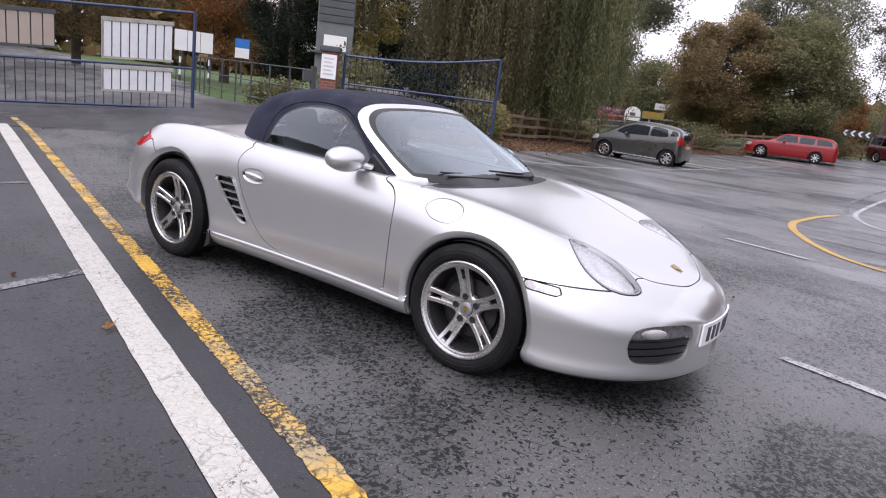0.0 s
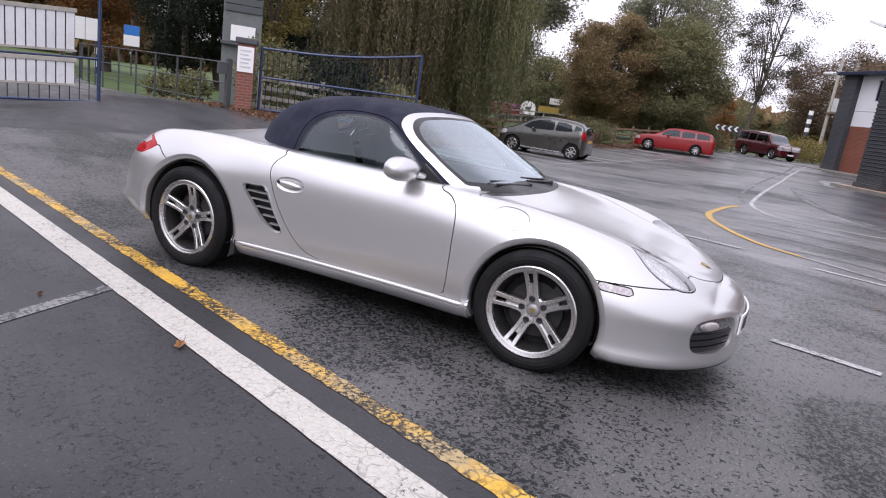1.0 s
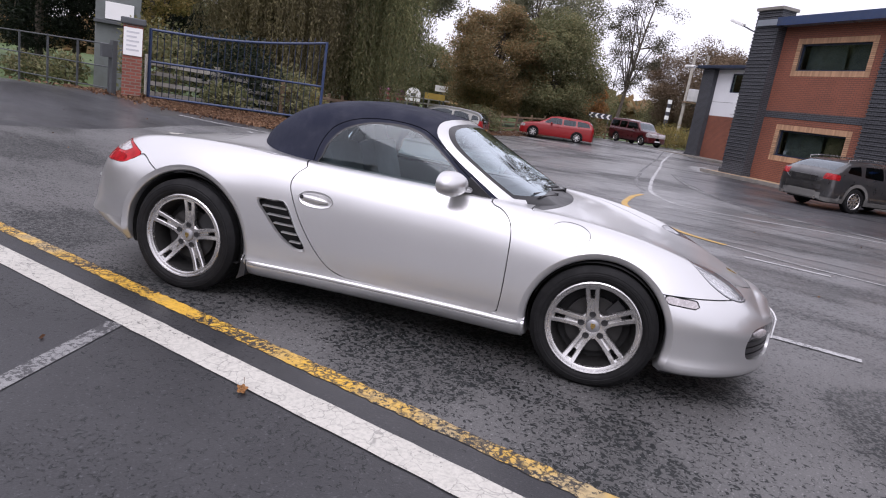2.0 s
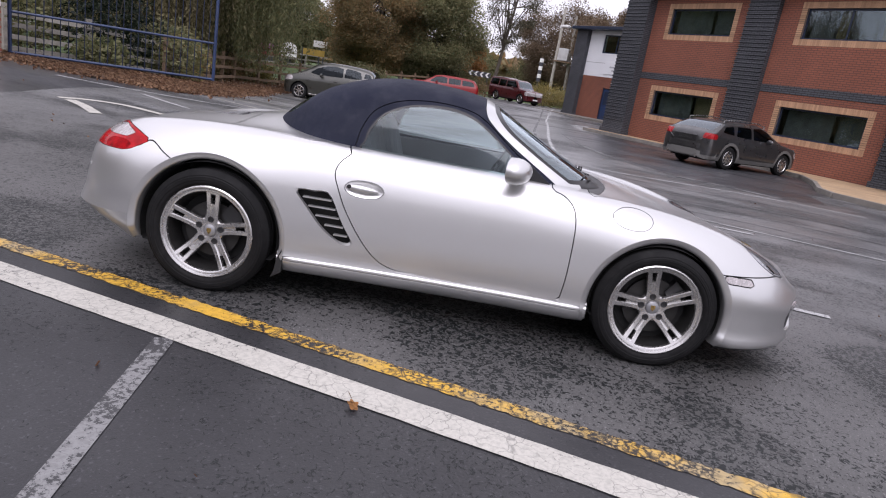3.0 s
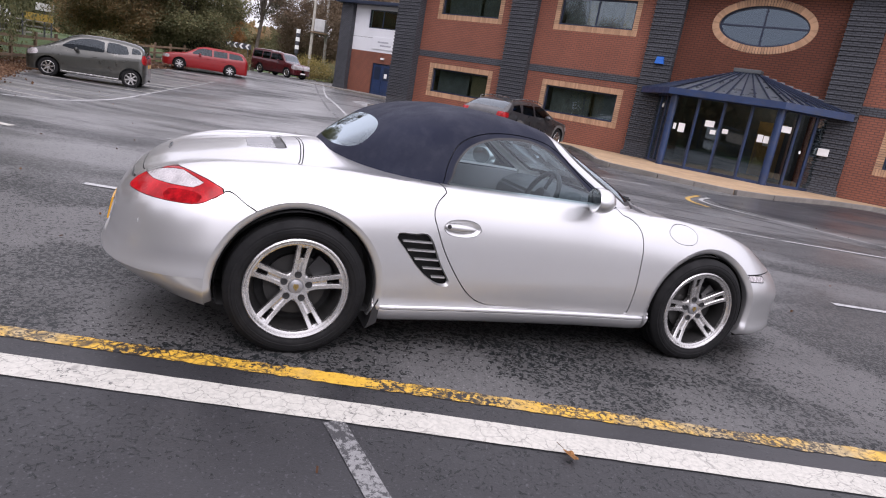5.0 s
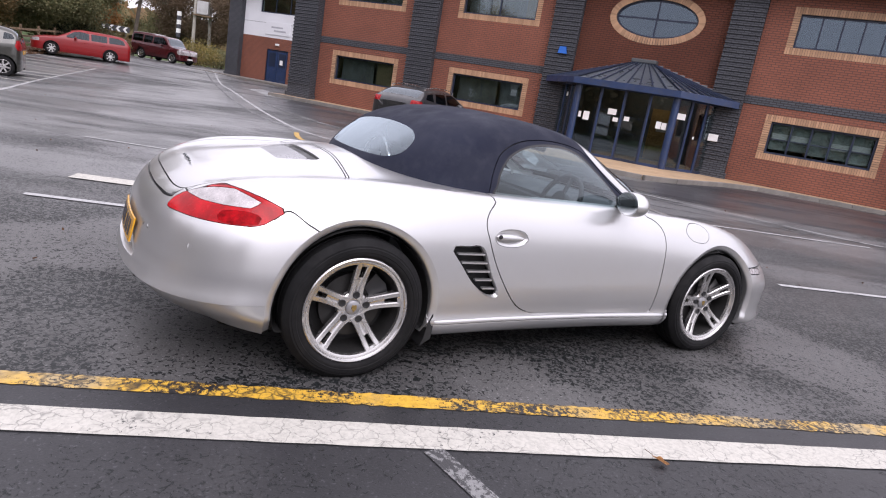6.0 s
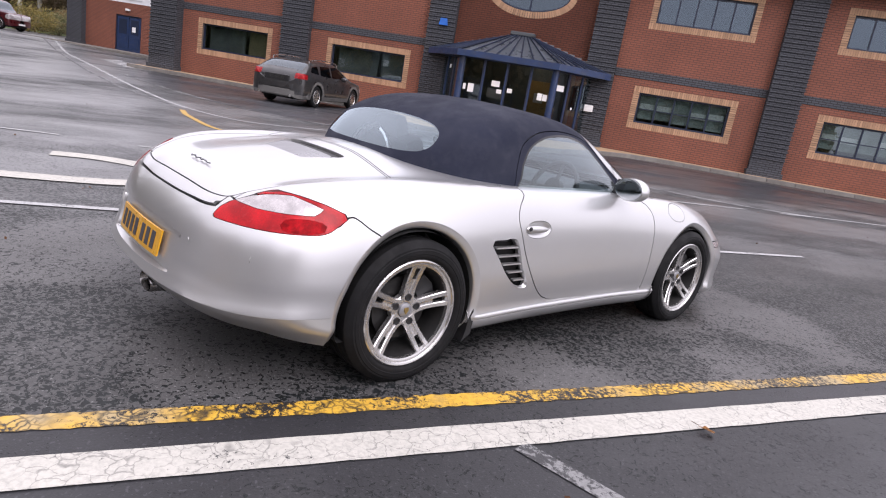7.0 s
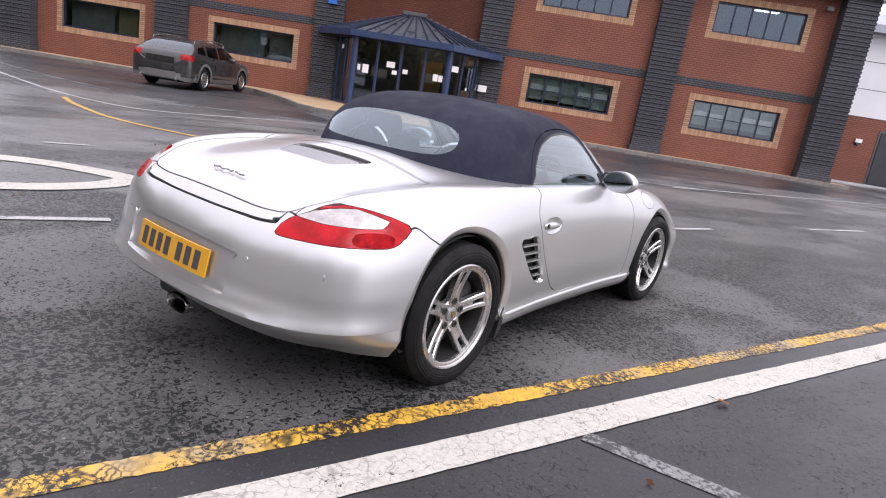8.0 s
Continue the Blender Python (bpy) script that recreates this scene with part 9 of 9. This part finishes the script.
def willow(x, y, height, radius, label, strands, leaf):
    z0 = float(ground_z(x, y))
    t = thing("willow_tree", pose(x, y, z0), label, "tree")
    bm = bmesh.new()
    pth = limb_path((0, 0, -0.1), (0.3, 0.2, height * 0.7), 0.2, 7)
    for k, (p, q) in enumerate(zip(pth, pth[1:])):
        rod(bm, p, q, 0.38 * (1 - k / 9), 0.38 * (1 - (k + 1) / 9), 10)
    part("trunk", bm, BARK, t, smooth=True)
    pts = []
    for k in range(26):
        a = 2 * math.pi * k / 26 + rng.uniform(-0.2, 0.2)
        r = radius * rng.uniform(0.35, 1.0)
        tip_ = np.array([r * math.cos(a), r * math.sin(a), height * rng.uniform(0.72, 1.0)])
        lp = limb_path(pth[rng.integers(3, 7)], tip_, 0.35, 5)
        lb = bmesh.new()
        for j, (p, q) in enumerate(zip(lp, lp[1:])):
            rod(lb, p, q, 0.1 * (1 - j / 5), 0.1 * (1 - (j + 1) / 5) + 0.01, 5)
        part("limb", lb, BARK, t)
        for j in range(strands // 26):
            f = rng.uniform(0.35, 1.0)
            s0 = lp[0] * 0 + np.array(lp[min(4, int(f * 5))]) + rng.normal(size=3) * 0.45
            length = min(s0[2] - rng.uniform(0.3, 1.6), height * rng.uniform(0.35, 0.85))
            out = np.array([math.cos(a), math.sin(a), 0]) * rng.uniform(0.1, 0.7)
            n = int(length / 0.06)
            u = np.linspace(0, 1, n)[:, None]
            line = s0 + out * np.sqrt(u) + np.array([0, 0, -1]) * u * length
            line += rng.normal(size=(n, 3)) * 0.05
            pts.append(line)
    leaf_mesh("hanging_leaves", np.concatenate(pts), 0.14, leaf, t, 2.2, 0.28)
    return t


willow(17.0, 22.4, 10.0, 3.3, "brownish weeping willow with thin hanging strands", 1300, LEAF_WILLOW_DRY)
willow(22.2, 22.8, 11.0, 3.2, "weeping willow with long hanging olive strands", 2000, LEAF_WILLOW)
tree(28.2, 27.6, 12.5, 4.2, 2.4, LEAF_GREY, "tall tree with an overhanging grey-green crown", 80000, 0.14, 130, 0.65, 0.16, (1.0, -0.6))
tree(42.0, 26.6, 8.4, 3.3, 0.6, LEAF_BROWN, "broad round tree turning brown and orange", 110000, 0.14, 170, 0.6, 0.22)
tree(44.9, 23.2, 8.6, 3.5, 0.6, LEAF_GREEN, "broad round olive-green tree by the fence", 115000, 0.14, 170, 0.6, 0.22)
tree(53.7, 21.0, 13.5, 2.6, 3.8, LEAF_THIN, "tall thin leaning tree with sparse dark leaves", 15000, 0.12, 80, 0.42, 0.17, (0.8, -1.3))
tree(58.5, 28.5, 14.0, 3.0, 5.5, LEAF_GREY, "tall grey-green tree past the round ones", 13000, 0.17, 80, 0.7, 0.25)
tree(53.0, 29.5, 14.0, 3.4, 5.0, LEAF_GREY, "tall grey-green tree past the round ones", 26000, 0.17, 80, 0.7, 0.25)
tree(54.9, 23.4, 4.6, 1.1, 1.4, LEAF_ORANGE, "small bright orange tree", 9000, 0.12, 24, 0.4, 0.1)
for x, y, h, r, lab in ((88, 23, 13, 6.5, "bare brown winter tree"), (78, 14, 12, 6, "bare brown winter tree"), (98, 16, 14, 7, "bare brown winter tree"), (70, 9, 9, 5, "bare brown winter tree")):
    tree(x, y, h, r, 1.0, TWIGS, lab, 60000, 0.3, 100, 1.1, 0.25, narrow=0.3)
tree(14.2, 47.0, 13.5, 3.8, 1.5, LEAF_ORANGE, "large orange-brown tree beyond the gate", 60000, 0.14, 110, 0.8, 0.35)
tree(5.5, 50.0, 12.0, 5.0, 1.5, LEAF_BROWN, "autumn tree beyond the gate", 50000, 0.15, 90, 0.9, 0.3)
tree(-4.0, 50.0, 13.0, 6.0, 1.5, LEAF_BROWN, "autumn tree beyond the gate", 50000, 0.15, 90, 1.0, 0.3)
for x, y, h in ((14.6, 36.0, 14.0), (17.0, 37.0, 15.0), (19.6, 38.0, 14.0), (15.8, 40.0, 14.0), (22.5, 38.0, 14.0)):
    tree(x, y, h, 2.3, 0.4, LEAF_DARK, "dark dense evergreen tree", 42000, 0.15, 90, 0.6, 0.2, narrow=0.4, name="evergreen_tree")
tree(12.2, 23.2, 7.5, 1.5, 1.0, LEAF_YELLOW, "small tree with yellowing leaves", 13000, 0.12, 44, 0.36, 0.09)
for x, y, h, r, mat_ in ((50.5, 48.0, 5.8, 3.6, LEAF_GREY), (54.5, 46.5, 6.0, 3.4, LEAF_GREEN), (47.0, 36.0, 5.6, 2.2, LEAF_GREEN), (44, 52, 5.5, 4, LEAF_GREY)):
    tree(x, y, h, r, 0.6, mat_, "grey-green tree in the field beyond", 30000, 0.17, 70, 0.8, 0.3)
for x, y, h, r in ((28, 46, 6.5, 4), (35, 50, 5.5, 4), (70, 44, 5.0, 5), (82, 36, 5.5, 5), (94, 26, 5.5, 5)):
    tree(x, y, h, r, 0.6, LEAF_BROWN if int(x) % 2 else LEAF_GREEN, "thin woodland tree in autumn colour", 22000, 0.24, 60, 1.1, 0.3)


def bush(x, y, r, h, material, label, n=2500, size=0.12):
    z0 = float(ground_z(x, y))
    b = thing("bush", pose(x, y, z0), label, "bush")
    bm = bmesh.new()
    for k in range(9):
        a = rng.uniform(0, 2 * math.pi)
        rod(bm, (0.1 * math.cos(a), 0.1 * math.sin(a), -0.05), (r * 0.7 * math.cos(a), r * 0.7 * math.sin(a), h * rng.uniform(0.5, 0.9)), 0.02, 0.006, 5)
    part("woody_base", bm, BARK, b)
    d = rng.normal(size=(n, 3))
    d /= np.linalg.norm(d, axis=1)[:, None]
    rad = rng.uniform(0.3, 1.0, n)[:, None] ** 0.5
    wob = 1 + 0.3 * np.sin(5 * d[:, :1] + 3 * d[:, 1:2]) * np.cos(4 * d[:, 2:3])
    p = d * rad * wob * np.array([r, r, h * 0.55]) + np.array([0, 0, h * 0.5])
    p = p[p[:, 2] > 0.03]
    leaf_mesh("leaves", p, size, material, b, 0.1, 0.55)


for x, y, r, h, mat_ in ((9.8, 18.4, 1.2, 1.9, LEAF_GREEN), (11.6, 17.6, 1.3, 2.0, LEAF_DARK), (13.2, 17.0, 1.0, 1.5, LEAF_GREEN), (10.6, 16.6, 0.7, 0.7, LEAF_WILLOW), (14.6, 17.9, 0.8, 1.3, LEAF_YELLOW),
                         (16.0, 20.8, 1.3, 1.6, LEAF_GREEN), (18.5, 22.5, 1.3, 1.8, LEAF_BROWN), (8.2, 20.4, 0.6, 0.9, LEAF_GREEN), (8.6, 23.5, 0.7, 0.8, LEAF_GREEN), (46.5, 21.2, 1.6, 1.8, LEAF_GREEN), (47.5, 20.6, 1.3, 1.4, LEAF_BROWN),
                         (55.5, 16.5, 1.8, 1.9, LEAF_YELLOW), (58.5, 15.2, 1.8, 1.7, LEAF_GREEN), (35, 23.0, 1.5, 1.4, LEAF_GREEN), (17.6, 20.9, 0.9, 0.8, LEAF_BROWN), (19.6, 21.9, 1.1, 1.0, LEAF_BROWN), (22.0, 22.6, 1.1, 1.1, LEAF_BROWN), (24.5, 23.0, 1.0, 0.9, LEAF_YELLOW), (44.0, 21.6, 1.4, 1.5, LEAF_DARK), (62, 14.5, 2, 2.2, LEAF_BROWN)):
    bush(x, y, r, h, mat_, "scrubby bush beside the fence", int(1900 * r * h ** 0.5))

# far woods that close the view
n = 26000
a = rng.uniform(radians(-40), radians(125), n)
dist = rng.uniform(105, 135, n)
hill = 5.0 + 1.6 * np.sin(a * 5.0) + 1.0 * np.sin(a * 13 + 1.0) + 9.0 * step(1.15, 1.3, a)
z = rng.uniform(0, 1, n) ** 0.8 * hill + rng.normal(size=n) * 0.4
woods = leaf_mesh("far_woods", np.stack([dist * np.cos(a), dist * np.sin(a), np.maximum(z, 0.1)], 1), 2.4, LEAF_BROWN, None, 0.0, 0.8)
tagged(woods, "far belt of autumn woodland on the horizon", "woods")
# tree belt out of view, added to darken reflections in glass and paint
n = 34000
a = rng.uniform(radians(96), radians(172), n)
dist = rng.uniform(30, 37, n)
z = rng.uniform(0, 1, n) ** 0.8 * (8.0 + 1.5 * np.sin(a * 9.0) + 0.8 * np.sin(a * 23))
unseen_belt = leaf_mesh("unseen_woods", np.stack([dist * np.cos(a), dist * np.sin(a), np.maximum(z, 0.1)], 1), 0.75, LEAF_BROWN, None, 0.0, 0.8)
tagged(unseen_belt, "unseen tree belt added to darken what glass and paint mirror", "woods")
# made-up low hedge at the back of the camera, for windows and paint to mirror
hedge = thing("hedge", pose(-17, 2, 0), "unseen hedge added for the windows and paint to mirror", "hedge")
n = 16000
leaf_mesh("leaves", np.column_stack([rng.uniform(-0.8, 0.8, n), rng.uniform(-22, 22, n), rng.uniform(0.05, 1.15, n)]), 0.16, LEAF_GREEN, hedge, 0.1, 0.6)
part("core", one_box(-0.55, 0.55, -22, 22, 0, 1.05, 0.1), BARK, hedge, "dark woody core")

# fallen leaves
LITTER = foliage("fallen_leaves", [(0.08, 0.045, 0.03), (0.16, 0.085, 0.05), (0.3, 0.185, 0.11), (0.12, 0.075, 0.05)], 0.7)
n = 38000
u, v = rng.uniform(0, 1, n) ** 1.3, rng.normal(size=n) * 0.8
bank_line = np.array([(8.3, 14.6), (9.0, 13.9), (9.9, 13.2), (11.9, 13.8), (15.4, 15.9), (20.6, 18.8), (28, 20.6), (40, 20.0)])
seg = np.array([np.interp(u, np.linspace(0, 1, 8), bank_line[:, k]) for k in (0, 1)]).T
seg[:, 0] += v * 0.5 + rng.normal(size=n) * 0.3
seg[:, 1] += np.abs(v) * 2.0 - rng.exponential(0.3, n) * (rng.uniform(0, 1, n) < 0.012)
pts = np.column_stack([seg, ground_z(seg[:, 0], seg[:, 1]) + 0.012 + rng.uniform(0, 0.05, n)])
litter = leaf_mesh("leaf_litter", pts, 0.085, LITTER, None, 0.0, 0.7)
tagged(litter, "brown fallen leaves drifted along the bank", "leaves")
n = 200
p = np.column_stack([rng.uniform(-4, 18, n), rng.uniform(-6, 17, n)])
p = p[(np.abs(p[:, 0] - 2.4) > 1.8) | (np.abs(p[:, 1] - 3.9) > 2.6)]
loose = leaf_mesh("scattered_leaves", np.column_stack([p, ground_z(p[:, 0], p[:, 1]) + 0.014]), 0.03, LITTER, None, 0.0, 0.7)
tagged(loose, "a few small leaves scattered over the tarmac", "leaves")
fallen = thing("fallen_leaf", pose(0.645, 3.42, 0.02, 8, -6, 40), "curled brown oak leaf beside the white line", "leaf")
bm = bmesh.new()
out_ = [(0.034 * math.cos(a) * (1 + 0.2 * math.cos(5 * a)), 0.021 * math.sin(a) * (1 + 0.2 * math.cos(5 * a))) for a in np.linspace(0, 2 * math.pi, 30, endpoint=False)]
c = bm.verts.new((0, 0, 0.004))
rim_ = [bm.verts.new((x, y, 0.012 * (abs(y) / 0.03) ** 2)) for x, y in out_]
for k in range(30):
    bm.faces.new((c, rim_[k], rim_[(k + 1) % 30]))
bmesh.ops.solidify(bm, geom=bm.faces[:], thickness=0.0012)
part("blade", bm, surface("dry_oak_leaf", (0.4, 0.19, 0.06), 0.7, coarse=30, fine=200, vary=0.4), fallen)
part("stalk", rod(bmesh.new(), (0.04, 0, 0.004), (0.075, 0.008, 0.01), 0.0015, seg=5), WOOD, fallen)
